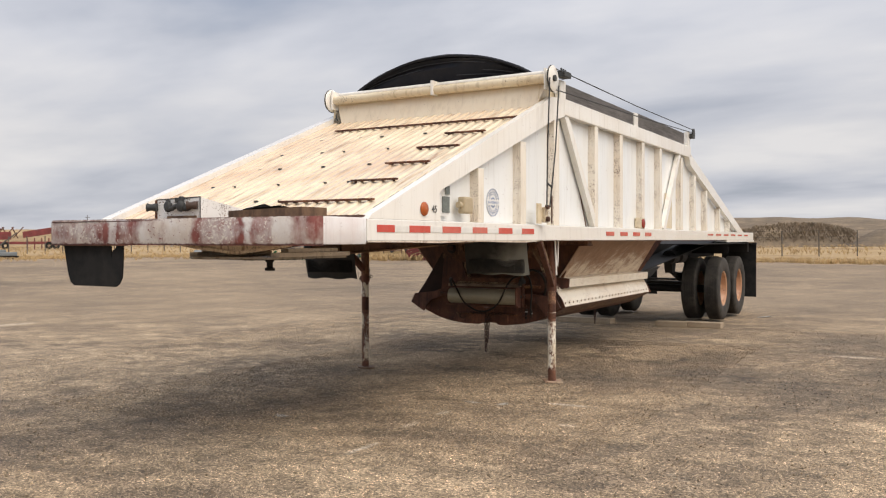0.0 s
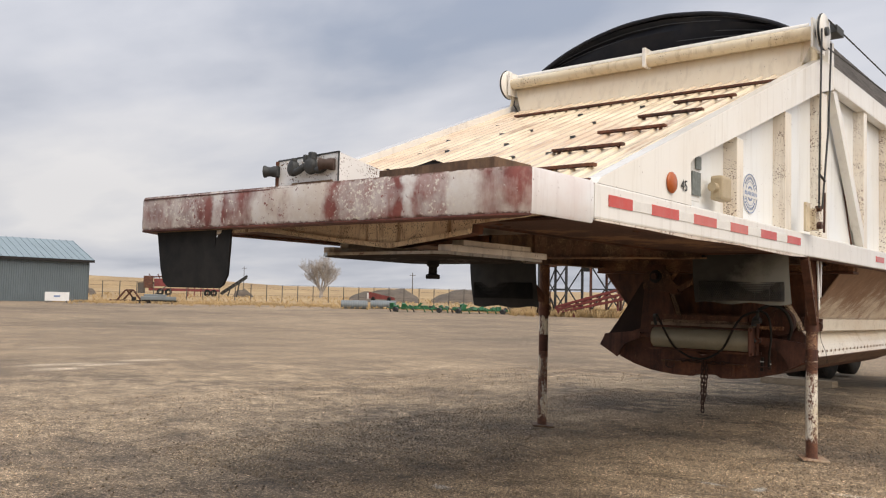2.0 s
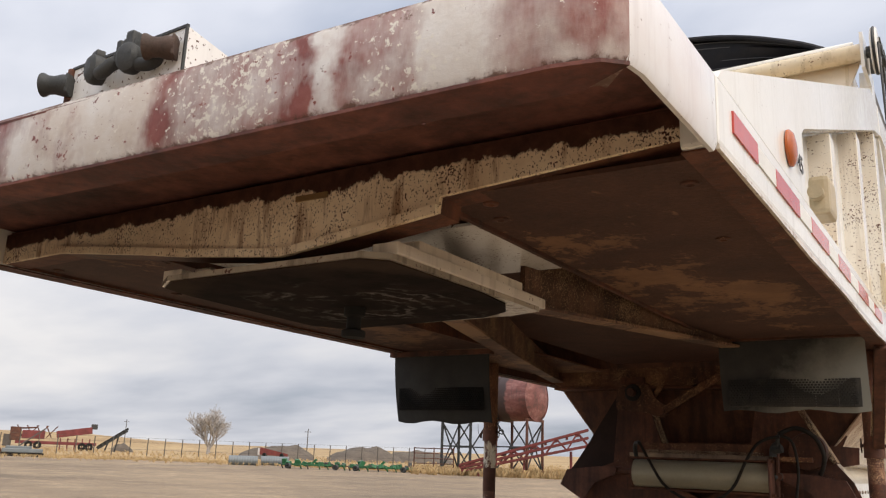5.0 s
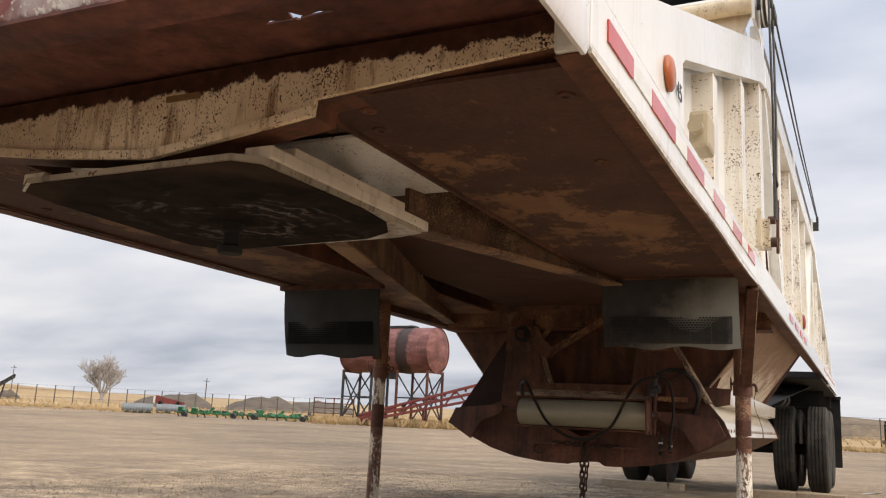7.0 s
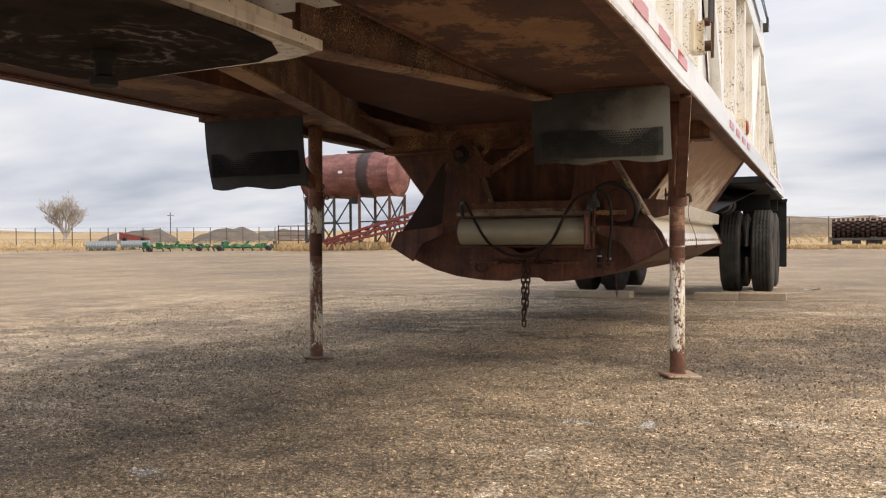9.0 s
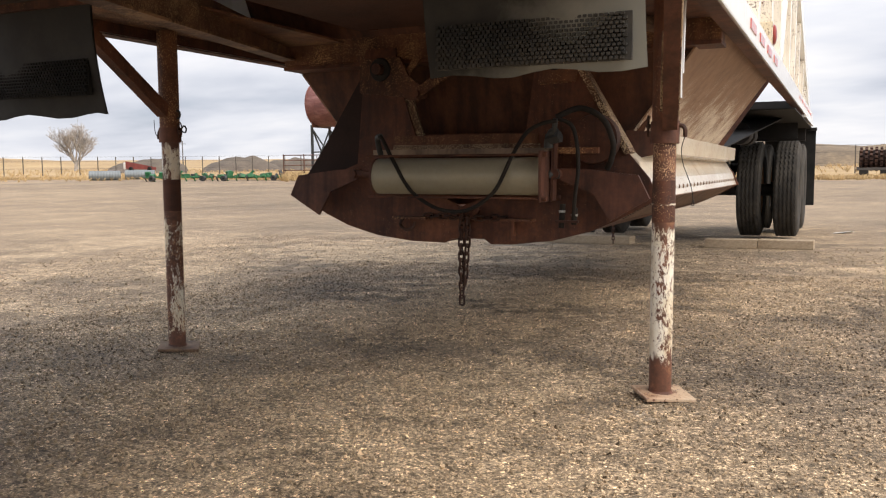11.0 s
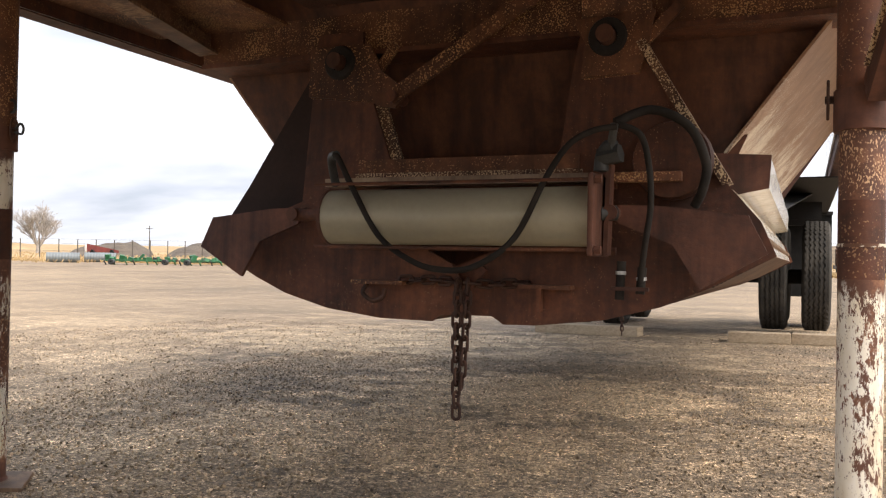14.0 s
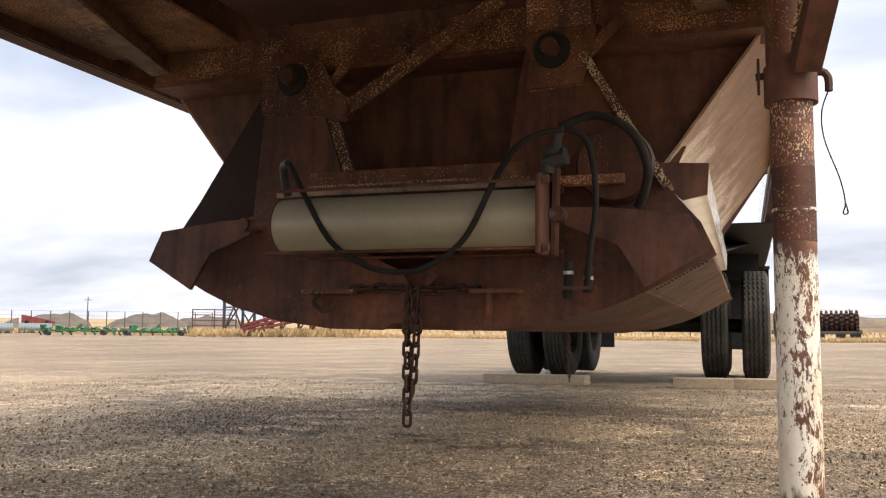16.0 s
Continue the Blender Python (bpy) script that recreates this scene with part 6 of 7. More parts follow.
def link_mesh():
    """One oval chain link, standing on end."""
    P = []
    for k in range(20):
        a = 2 * math.pi * k / 20
        P.append((0.0115 * math.cos(a), 0, 0.0115 * math.sin(a) + (0.012 if math.sin(a) > 0 else -0.012)))
    P.append(P[0])
    bm = tubed(P, 0.0048, 8, caps=False)
    me = bpy.data.meshes.new("link")
    bm.to_mesh(me)
    bm.free()
    me.materials.append(CHAIN)
    for p in me.polygons:
        p.use_smooth = True
    return me


LINK = link_mesh()


def chain(points, pitch, label):
    """Links hung along a line."""
    holder = new("chain")
    holder.parent = trailer
    tagged(holder, label)
    P = [Vector(p) for p in points]
    k = 0
    for a, b in zip(P, P[1:]):
        d = b - a
        n = max(1, round(d.length / pitch))
        for i in range(n):
            ob = new("link", LINK)
            ob.parent = holder
            turn = d.to_track_quat("Z", "Y").to_matrix().to_4x4()
            ob.matrix_local = Matrix.Translation(a + d * (i + 0.5) / n) @ turn @ pose(0, 0, 0, 0, 0, 90 * (k % 2) + random.uniform(-18, 18))
            k += 1


chain([(0.03, 0.66, 0.56), (0.026, 0.66, 0.43), (0.030, 0.66, 0.165)], 0.033, "rusty chain hanging in two strands")
chain([(0.058, 0.665, 0.56), (0.054, 0.665, 0.43), (0.042, 0.665, 0.25)], 0.033, "rusty chain hanging in two strands")
chain([(0.02, 0.67, 0.555), (-0.06, 0.69, 0.56), (-0.17, 0.69, 0.558)], 0.033, "rusty chain slung along the gate")
chain([(0.05, 0.67, 0.555), (0.12, 0.69, 0.552), (0.23, 0.69, 0.56)], 0.033, "rusty chain slung along the gate")
for x0, x1 in ((-0.325, -0.15), (0.215, 0.36)):
    tp("chain_step", boxed(x0, x1, 0.655, 0.716, 0.543, 0.555), FLECKED, "small flecked ledge")
tp("chain_hook", tubed(smoothed([(-0.28, 0.68, 0.543), (-0.295, 0.68, 0.515), (-0.26, 0.68, 0.492), (-0.225, 0.68, 0.505), (-0.22, 0.68, 0.53)], 5), 0.007, 8), CHAIN, "rusty hook", None, True)
tp("hook_tab", boxed(0.262, 0.274, 0.675, 0.70, 0.48, 0.545), BROWN, "")
chain([(-0.36, 5.05, 0.46), (-0.36, 5.05, 0.06)], 0.033, "rusty chain hanging behind the gate")
for k in range(2):
    tp("gate_bracket", bar(bmesh.new(), (0.03 + 0.03 * k, 0.69, 0.545), (-0.01 + 0.11 * k, 0.69, 0.60), 0.014, 0.02), BROWN, "")

# ---- running gear ----
for s in (1, -1):
    tp("frame_rail", boxed(*sorted((s * 0.40, s * 0.50)), 4.2, 9.2, 1.02, 1.26, bevel=0.006), DARK, "dark chassis rail")
    tp("frame_brace", bar(bmesh.new(), (s * 0.62, 3.75, 0.98), (s * 0.47, 4.9, 1.12), 0.06, 0.12), DARK, "")
    tp("hanger_bracket", prism(bmesh.new(), [(7.26, 1.05), (7.86, 1.05), (7.66, 0.72), (7.49, 0.72)], *sorted((s * 0.40, s * 0.52)), "x"), DARK, "dark spring hanger")
    tp("hanger_bracket", prism(bmesh.new(), [(6.06, 1.05), (6.41, 1.05), (6.32, 0.80), (6.18, 0.80)], *sorted((s * 0.40, s * 0.52)), "x"), DARK, "dark spring hanger")
    for yc in (6.93, 8.19):
        bm = bmesh.new()
        for k in range(5):
            h = 0.62 - 0.10 * k
            prism(bm, [(yc - h, 0.80 - 0.026 * k), (yc, 0.745 - 0.026 * k), (yc + h, 0.80 - 0.026 * k), (yc + h, 0.822 - 0.026 * k), (yc, 0.767 - 0.026 * k), (yc - h, 0.822 - 0.026 * k)], *sorted((s * 0.42, s * 0.50)), "x")
        tp("leaf_spring", bm, DARK, "dark leaf spring")
    rf = tp("rear_flap", boxed(*sorted((s * 0.62, s * 1.24)), 9.33, 9.342, 0.26, 1.25), RUBBER, "long black rear mud flap")
    tp("flap_hanger", boxed(*sorted((s * 0.60, s * 1.25)), 9.29, 9.35, 1.23, 1.27), DARK, "", rf)
    tp("fender_plate", boxed(*sorted((s * 0.55, s * 1.19)), 5.0, 9.31, 1.256, 1.266), DARK, "dark plate over the wheels")
    tp("tail_step", boxed(*sorted((s * 1.0, s * 1.205)), 6.93, 9.30, 1.285, 1.316), RAIL, "white strip below the rail")
    for k in range(2):
        at_ = tp("brake_chamber", tubed([(s * 0.72, 5.20 + 0.45 * k, 1.07), (s * 0.72, 5.48 + 0.45 * k, 1.07)], 0.10, 18), DARK, "dark round air tank", smooth=True)
tp("rear_crossmember", boxed(-1.12, 1.12, 9.12, 9.26, 1.10, 1.30), DARK, "dark rear cross member")
tp("axle_tank", tubed([(-0.3, 4.55, 0.78), (0.55, 4.55, 0.78)], 0.13, 20), DARK, "dark air tank behind the gate", smooth=True)
for yc in (6.93, 8.19):
    ax = tp("axle", tubed([(-0.95, yc, 0.523), (0.95, yc, 0.523)], 0.065, 16), DARK, "dark round axle", smooth=True)
    tp("brake_rod", tubed([(-0.6, yc - 0.16, 0.62), (0.6, yc - 0.16, 0.62)], 0.02, 8), DARK, "", ax)


def wheel(xc, yc, s):
    R, W = 0.505, 0.245
    zc = 0.545 + level(xc, yc)
    w = new("wheel")
    w.parent = trailer
    tagged(w, "dual truck wheel with worn ribbed tread and rusty rim")
    h = W / 2
    prof = [(-h * 0.80, 0.285), (-h * 0.92, 0.31), (-h, 0.38), (-h * 0.97, 0.445), (-h * 0.86, 0.485), (-h * 0.80, 0.4915)]
    prof += [(h * 0.80, 0.4915), (h * 0.86, 0.485), (h * 0.97, 0.445), (h, 0.38), (h * 0.92, 0.31), (h * 0.80, 0.285), (-h * 0.80, 0.285)]
    ty = part("tyre", spin(bmesh.new(), prof, 48, (xc, yc, zc)), TYRE, w, "", True)
    # zigzag ribs
    bm = bmesh.new()
    n = 100
    for rib in range(5):
        u0 = -h * 0.80 + rib * (h * 1.60) / 5
        wd = h * 1.60 / 5 * 0.74
        rings = []
        for k in range(n):
            a = 2 * math.pi * k / n
            zg = 0.0085 * (1 if k % 2 else -1)
            pr = [(u0 + 0.005 + zg, 0.488), (u0 + 0.005 + zg, R), (u0 + wd + zg, R), (u0 + wd + zg, 0.488)]
            rings.append([bm.verts.new((xc + u, yc + r * math.cos(a), zc + r * math.sin(a))) for u, r in pr])
        for k in range(n):
            a, b = rings[k], rings[(k + 1) % n]
            for i in range(3):
                bm.faces.new((a[i], a[i + 1], b[i + 1], b[i]))
    part("tread", bm, TYRE, ty)
    o = s * h
    rp = [(o * 0.78, 0.288), (o * 0.70, 0.262), (o * 0.25, 0.25), (o * -0.1, 0.235), (o * -0.18, 0.15), (o * -0.05, 0.10), (o * 0.35, 0.095), (o * 0.40, 0.001)]
    rm = part("rim", spin(bmesh.new(), rp, 36, (xc, yc, zc)), RIMMAT, w, "rusty orange rim", True)
    for k in range(10):
        a = 2 * math.pi * k / 10
        bm = tubed([(xc - o * 0.15, yc + 0.165 * math.cos(a), zc + 0.165 * math.sin(a)), (xc + o * 0.12, yc + 0.165 * math.cos(a), zc + 0.165 * math.sin(a))], 0.016, 6)
        part("lug_nut", bm, RIMMAT, rm)


for s in (1, -1):
    for yc in (6.93, 8.19):
        for xc in ((0.69, 1.05) if s > 0 else (0.79, 1.15)):
            wheel(s * xc, yc, s)

# things on the ground by the wheels
for x0, x1, y0, tw in ((0.38, 0.86, 5.66, 2), (0.87, 1.36, 5.70, -2), (-1.31, -0.36, 5.80, -5)):
    ob = part("plank", boxed(-(x1 - x0) / 2, (x1 - x0) / 2, -0.10, 0.10, 0.001, 0.084, bevel=0.006), TANWOOD)
    ob.matrix_world = pose((x0 + x1) / 2, y0 + 0.14, 0, 0, 0, tw)
    tagged(ob, "short weathered wooden plank lying in front of the tyres", "plank", "planks by the wheels")
ob = part("paper_scrap", sheet(bmesh.new(), [(0, 0, 0.004), (0.20, 0.02, 0.03), (0.22, 0.12, 0.012), (0.02, 0.10, 0.006)], 0.002), WHITEP)
ob.location = (1.50, 7.95, 0)
tagged(ob, "crumpled white paper scrap on the gravel", "litter")

# ---- the yard's far side ----
def stray(p, up=0.0):
    return (p.x, p.y, p.z + up)


def mound(deg0, deg1, dist, height, depth, material, name, label, category, seed, flat=0.4):
    """A long heap of earth with an uneven crest."""
    rnd = random.Random(seed)
    bm = bmesh.new()
    n, m = 40, 10
    ph = [rnd.uniform(0, 6.28) for _ in range(6)]
    rows = []
    for i in range(n + 1):
        f = i / n
        env = min(1.0, math.sin(math.pi * f) ** flat)
        h = height * env * (0.82 + 0.12 * math.sin(5 * f + ph[0]) + 0.04 * math.sin(13 * f + ph[1]) + 0.02 * math.sin(37 * f + ph[2]))
        row = []
        for j in range(m + 1):
            g = j / m
            d = dist - depth / 2 + depth * g
            p = polar(deg0 + (deg1 - deg0) * f, d)
            b = math.sin(math.pi * g) ** 0.8
            row.append(bm.verts.new((p.x, p.y, p.z - 0.15 + h * b * (1 + 0.06 * math.sin(9 * g + 21 * f + ph[3])))))
        rows.append(row)
    for a, b in zip(rows, rows[1:]):
        for k in range(m):
            bm.faces.new((a[k], a[k + 1], b[k + 1], b[k]))
    ob = part(name, bm, material, smooth=True)
    return tagged(ob, label, category)


mound(12, -6, 150, 2.0, 60, MOUND, "hill", "low scrubby brown hill beyond the fence", "hill", 1)
mound(20, -3, 260, 5.2, 90, MOUND, "hill", "long scrub-covered ridge on the skyline", "hill", 2, 0.2)
mound(82, 48, 250, 4.2, 90, FIELD, "hill", "low swell of dry grassland on the skyline", "hill", 14, 0.35)
mound(1, -24, 240, 2.6, 90, MOUND, "hill", "low scrub-covered ridge on the skyline", "hill", 12, 0.2)
mound(10.2, 2.2, 93, 2.75, 16, MOUND, "dirt_mound", "dark heap of earth overgrown with brush", "heap", 3, 0.35)
mound(2.9, -9, 90, 2.5, 14, MOUND, "dirt_mound", "brown heap of earth beyond the fence", "heap", 4, 0.5)
mound(46.1, 41.2, 100, 1.85, 14, PILE, "dirt_mound", "flat-topped dark gravel heap", "heap", 5, 0.35)
mound(40.5, 35.4, 105, 1.95, 14, PILE, "dirt_mound", "low dark gravel heap", "heap", 6, 0.5)
mound(36.6, 32.0, 112, 2.1, 14, PILE, "dirt_mound", "low dark gravel heap", "heap", 7, 0.5)
mound(53.8, 52.3, 114, 1.5, 4, PILE, "dirt_mound", "small dark gravel cone under the conveyor", "heap", 8, 1.0)
mound(63.4, 62.1, 105, 1.3, 5, PILE, "dirt_mound", "small dark gravel cone by the shed", "heap", 9, 1.0)


# shed
def shed():
    p = polar(62.9, 65.5)
    out = Vector((-math.sin(radians(82)), math.cos(radians(82)), 0))
    side = Vector((-out.y, out.x, 0))           # to the left, seen from the walk
    m = Matrix.Translation(p) @ Matrix(((side.x, out.x, 0, 0), (side.y, out.y, 0, 0), (0, 0, 1, 0), (0, 0, 0, 1)))
    s = thing("shed", "blue-grey ribbed steel shed with a pale roof", "shed")
    s.matrix_world = m
    Wd, Dp, H, Rz = 18.0, 9.0, 3.05, 4.6
    bm = bmesh.new()
    n = 120
    pts = []
    for k in range(n):
        x = Wd * k / n
        pts += [(x, 0.0), (x + Wd / n * 0.55, 0.0), (x + Wd / n * 0.65, -0.03), (x + Wd / n * 0.9, -0.03)]
    pts.append((Wd, 0))
    a = [bm.verts.new((x, y, -0.5)) for x, y in pts]
    b = [bm.verts.new((x, y, H)) for x, y in pts]
    for k in range(len(pts) - 1):
        bm.faces.new((a[k], a[k + 1], b[k + 1], b[k]))
    part("wall", bm, SHEDWALL, s)
    part("end_wall", prism(bmesh.new(), [(0, -0.5), (Dp, -0.5), (Dp, H), (Dp / 2, Rz), (0, H)], 0.0, 0.06, "x"), SHEDWALL, s)
    part("end_wall", prism(bmesh.new(), [(0, -0.5), (Dp, -0.5), (Dp, H), (Dp / 2, Rz), (0, H)], Wd - 0.06, Wd, "x"), SHEDWALL, s)
    part("back_wall", boxed(0, Wd, Dp - 0.06, Dp, -0.5, H), SHEDWALL, s)
    roof = part("roof", sheet(bmesh.new(), [(-0.25, -0.3, H - 0.1), (Wd + 0.25, -0.3, H - 0.1), (Wd + 0.25, Dp / 2, Rz + 0.02), (-0.25, Dp / 2, Rz + 0.02)], 0.05), SHEDROOF, s, "pale blue-grey ribbed roof")
    part("roof", sheet(bmesh.new(), [(-0.25, Dp / 2, Rz + 0.02), (Wd + 0.25, Dp / 2, Rz + 0.02), (Wd + 0.25, Dp + 0.3, H - 0.1), (-0.25, Dp + 0.3, H - 0.1)], 0.05), SHEDROOF, s)
    for k in range(40):
        x = -0.2 + k * (Wd + 0.4) / 39
        part("roof_rib", bar(bmesh.new(), (x, -0.3, H - 0.03), (x, Dp / 2, Rz + 0.09), 0.05, 0.04), SHEDROOF, roof)
    part("roof_light", sheet(bmesh.new(), [(2.9, 0.9, H + 0.32), (4.2, 0.9, H + 0.32), (4.2, 3.6, H + 1.24), (2.9, 3.6, H + 1.24)], 0.04), SKYLIGHT, s, "pale translucent roof panel")
    part("fascia", boxed(-0.25, Wd + 0.25, -0.34, -0.29, H - 0.2, H - 0.02), DARK, s)


shed()

# white board leaning by the shed
p = polar(64.75, 61)
wb = thing("sign_board", "small white board standing by the shed", "sign", at=p)
part("board", boxed(-0.75, 0.75, -0.03, 0.03, 0.12, 0.72, bevel=0.01, m=pose(0, 0, 0, 0, 0, 62)), WHITEP, wb)
part("bar", boxed(-0.2, 0.2, -0.04, -0.032, 0.38, 0.5, m=pose(0, 0, 0, 0, 0, 62)), BLUEINK, wb)
for k in (-0.6, 0.6):
    part("leg", boxed(k - 0.03, k + 0.03, -0.03, 0.03, -0.03, 0.16, m=pose(0, 0, 0, 0, 0, 62)), POST, wb)

# A-frame of pipes
p = polar(60.4, 69.3)
af = thing("pipe_frame", "rusty frame of welded pipes lying in the grass", "scrap", at=p)
q = Matrix.Rotation(radians(60), 4, "Z") @ Matrix.Scale(0.6, 4)
for a, b in (((-1.6, 0, 0), (-0.5, 0, 1.5)), ((1.6, 0, 0), (0.5, 0, 1.5)), ((-0.5, 0, 1.5), (0.5, 0, 1.5)), ((-0.9, 0.8, 0), (0.3, 0, 1.45)), ((0.9, 0.8, 0), (-0.3, 0, 1.45)), ((-2.4, 0.3, 0.15), (0.6, 0.5, 0.12)), ((0.4, 0.3, 0.1), (2.6, 0.6, 0.2))):
    part("pipe", tubed([q @ Vector(a), q @ Vector(b)], 0.07, 8), PRIMER, af)

# dark pallet of scrap and sheet
p = polar(58.75, 65.3)
sc = thing("scrap_stack", "stack of grey sheet and dark scrap at the yard's edge", "scrap", at=p)
q = pose(0, 0, 0, 0, 0, 57)
part("base", boxed(-1.4, 1.5, -0.7, 0.7, -0.05, 0.22, bevel=0.02, m=q), DARK, sc)
part("sheet", boxed(-1.1, 1.4, -0.8, 0.6, 0.22, 0.50, bevel=0.05, m=q), GALV, sc, "grey sheet")
part("sheet", boxed(-0.9, 0.7, -0.5, 0.7, 0.50, 0.66, bevel=0.04, m=q), GALV, sc, "grey sheet")
part("pole", tubed([q @ Vector((-0.2, 0, 0.6)), q @ Vector((1.4, 0.2, 1.9))], 0.05, 6), POST, sc)
part("stump", boxed(-1.75, -1.45, -0.3, 0.3, 0, 0.45, bevel=0.05, m=q), DARK, sc)


# red screening plant with conveyors
def plant():
    p = polar(56.85, 107)
    s = thing("screening_plant", "faded red gravel screening plant with folded conveyors", "machine", at=p)
    s.scale = (0.76, 0.76, 0.80)
    q = pose(0, 0, 0, 0, 0, 56)

    def b(name, *a, mat=PLANTRED, bev=0.03, r=None):
        return part(name, boxed(*a, bevel=bev, m=q @ (r or Matrix())), mat, s)
    b("chassis", -5.4, 5.6, -0.8, 0.8, 0.7, 1.1)
    b("hopper", -4.6, -1.6, -1.0, 1.0, 1.4, 2.5)
    b("engine_box", -6.2, -4.8, -0.9, 0.9, 1.1, 2.9, mat=PRIMER)
    b("cabin", -7.0, -6.0, -0.9, 0.9, 0.3, 1.9, mat=POST)
    b("screen", 0.3, 5.2, -0.9, 0.9, 1.6, 2.5, r=pose(0, 0, 0, 0, -9))
    b("canopy", -5.6, -2.6, -0.6, 0.6, 3.0, 3.2, mat=PRIMER, r=pose(0, 0, 0, 0, -4))
    for k in range(7):
        x = -4.6 + k * 0.65
        part("strut", bar(bmesh.new(), q @ Vector((x, -0.6, 1.6)), q @ Vector((x + (1.4 if k % 2 else -0.8), -0.5, 3.2)), 0.14, 0.14), PRIMER, s)
    for x in (-3.6, -2.4, 3.6, 4.6):
        wh = part("wheel", spin(bmesh.new(), [(-0.25, 0.2), (-0.25, 0.55), (0.25, 0.55), (0.25, 0.2), (-0.25, 0.2)], 18, (0, 0, 0), "y"), RUBBER, s)
        wh.matrix_local = q @ pose(x, -0.8, 0.5)
    b("discharge_head", 4.6, 5.5, -0.5, 0.5, 3.0, 3.7, mat=CAST)
    for k in range(5):
        x = 0.6 + k
        part("leg", bar(bmesh.new(), q @ Vector((x, -0.7, -0.1)), q @ Vector((x, -0.7, 1.6)), 0.12, 0.12), PLANTRED, s)
    p2 = polar(53.6, 109)
    c = thing("conveyor", "dark slanting stacking conveyor above a gravel cone", "conveyor", at=p2)
    q2 = pose(0, 0, 0, 0, 0, 53)
    part("belt_frame", bar(bmesh.new(), q2 @ Vector((-1.7, 0, 0.3)), q2 @ Vector((1.4, 0, 2.5)), 0.6, 0.36), CAST, c)
    part("belt", bar(bmesh.new(), q2 @ Vector((-1.7, 0, 0.55)), q2 @ Vector((1.4, 0, 2.75)), 0.5, 0.08), DARK, c)
    for k in range(9):
        f = k / 8
        part("roller", boxed(-0.1, 0.1, -0.45, 0.45, -0.1, 0.1, m=q2 @ pose(-1.7 + 3.1 * f, 0, 0.4 + 2.2 * f)), DARK, c)
    for x in (-0.9, 0.2):
        part("leg", bar(bmesh.new(), q2 @ Vector((x, 0, -0.1)), q2 @ Vector((x + 0.3, 0, 1.0 + (x + 0.9) * 0.7)), 0.12, 0.12), CAST, c)


plant()


# red tanks on stands, with a red conveyor frame leaning by
def tank_stand(deg, dist, length, turn, skin, what):
    p = polar(deg, dist)
    s = thing("fuel_tank", what, "tank", at=p)
    q = pose(0, 0, 0, 0, 0, turn)
    r, zc = 1.42, 4.72
    bm = spin(bmesh.new(), [(-length / 2 - 0.22, 0.001), (-length / 2 - 0.20, r * 0.7), (-length / 2, r), (-length / 6, r + 0.01), (length / 6, r + 0.01), (length / 2, r), (length / 2 + 0.20, r * 0.7), (length / 2 + 0.22, 0.001)], 32, (0, 0, zc))
    bmesh.ops.transform(bm, matrix=q, verts=bm.verts)
    tk = part("tank", bm, skin, s, "rust-streaked tank", True)
    for u in (-length / 2, -length / 6, length / 6, length / 2):
        bm = spin(bmesh.new(), [(u - 0.05, r), (u - 0.05, r + 0.035), (u + 0.05, r + 0.035), (u + 0.05, r)], 32, (0, 0, zc))
        bmesh.ops.transform(bm, matrix=q, verts=bm.verts)
        part("band", bm, skin, tk)
    part("number_bar", boxed(-0.3, 0.0, -r - 0.02, -r + 0.02, zc + 0.05, zc + 0.22, m=q), DECAL, tk)
    part("outlet", boxed(-0.15, 0.25, -0.15, 0.15, zc - r - 0.4, zc - r, m=q), CAST, tk)
    top = zc - r + 0.12
    xs = [-length / 2 + 0.1, -length / 2 + 2.3, length / 2 - 2.3, length / 2 - 0.1]
    part("catwalk", boxed(-0.3, 1.6, -0.35, 0.35, zc + r + 0.02, zc + r + 0.14, m=q), CAST, s)
    for x in xs:
        for y in (-0.95, 0.95):
            part("leg", bar(bmesh.new(), q @ Vector((x, y, -0.15)), q @ Vector((x, y, top)), 0.13, 0.13), PRIMER if x > 0 else CAST, s)
    for x in xs:
        part("saddle", boxed(x - 0.08, x + 0.08, -1.0, 1.0, top - 0.15, top, m=q), PRIMER, s)
    for a, b in ((xs[0], xs[1]), (xs[2], xs[3])):
        for y in (-0.95, 0.95):
            part("cross_brace", bar(bmesh.new(), q @ Vector((a, y, 0.3)), q @ Vector((b, y, top - 0.2)), 0.07, 0.07), CAST, s)
            part("cross_brace", bar(bmesh.new(), q @ Vector((b, y, 0.3)), q @ Vector((a, y, top - 0.2)), 0.07, 0.07), CAST, s)
            part("girt", bar(bmesh.new(), q @ Vector((a, y, top * 0.5)), q @ Vector((b, y, top * 0.5)), 0.08, 0.08), CAST, s)
    for x in (xs[0], xs[3]):
        for d in (1, -1):
            part("cross_brace", bar(bmesh.new(), q @ Vector((x, -0.95 * d, 0.3)), q @ Vector((x, 0.95 * d, top - 0.2)), 0.07, 0.07), CAST, s)


tank_stand(29.75, 55, 6.5, -3, TANKRED, "rusted red cylinder tank on two braced pipe stands")


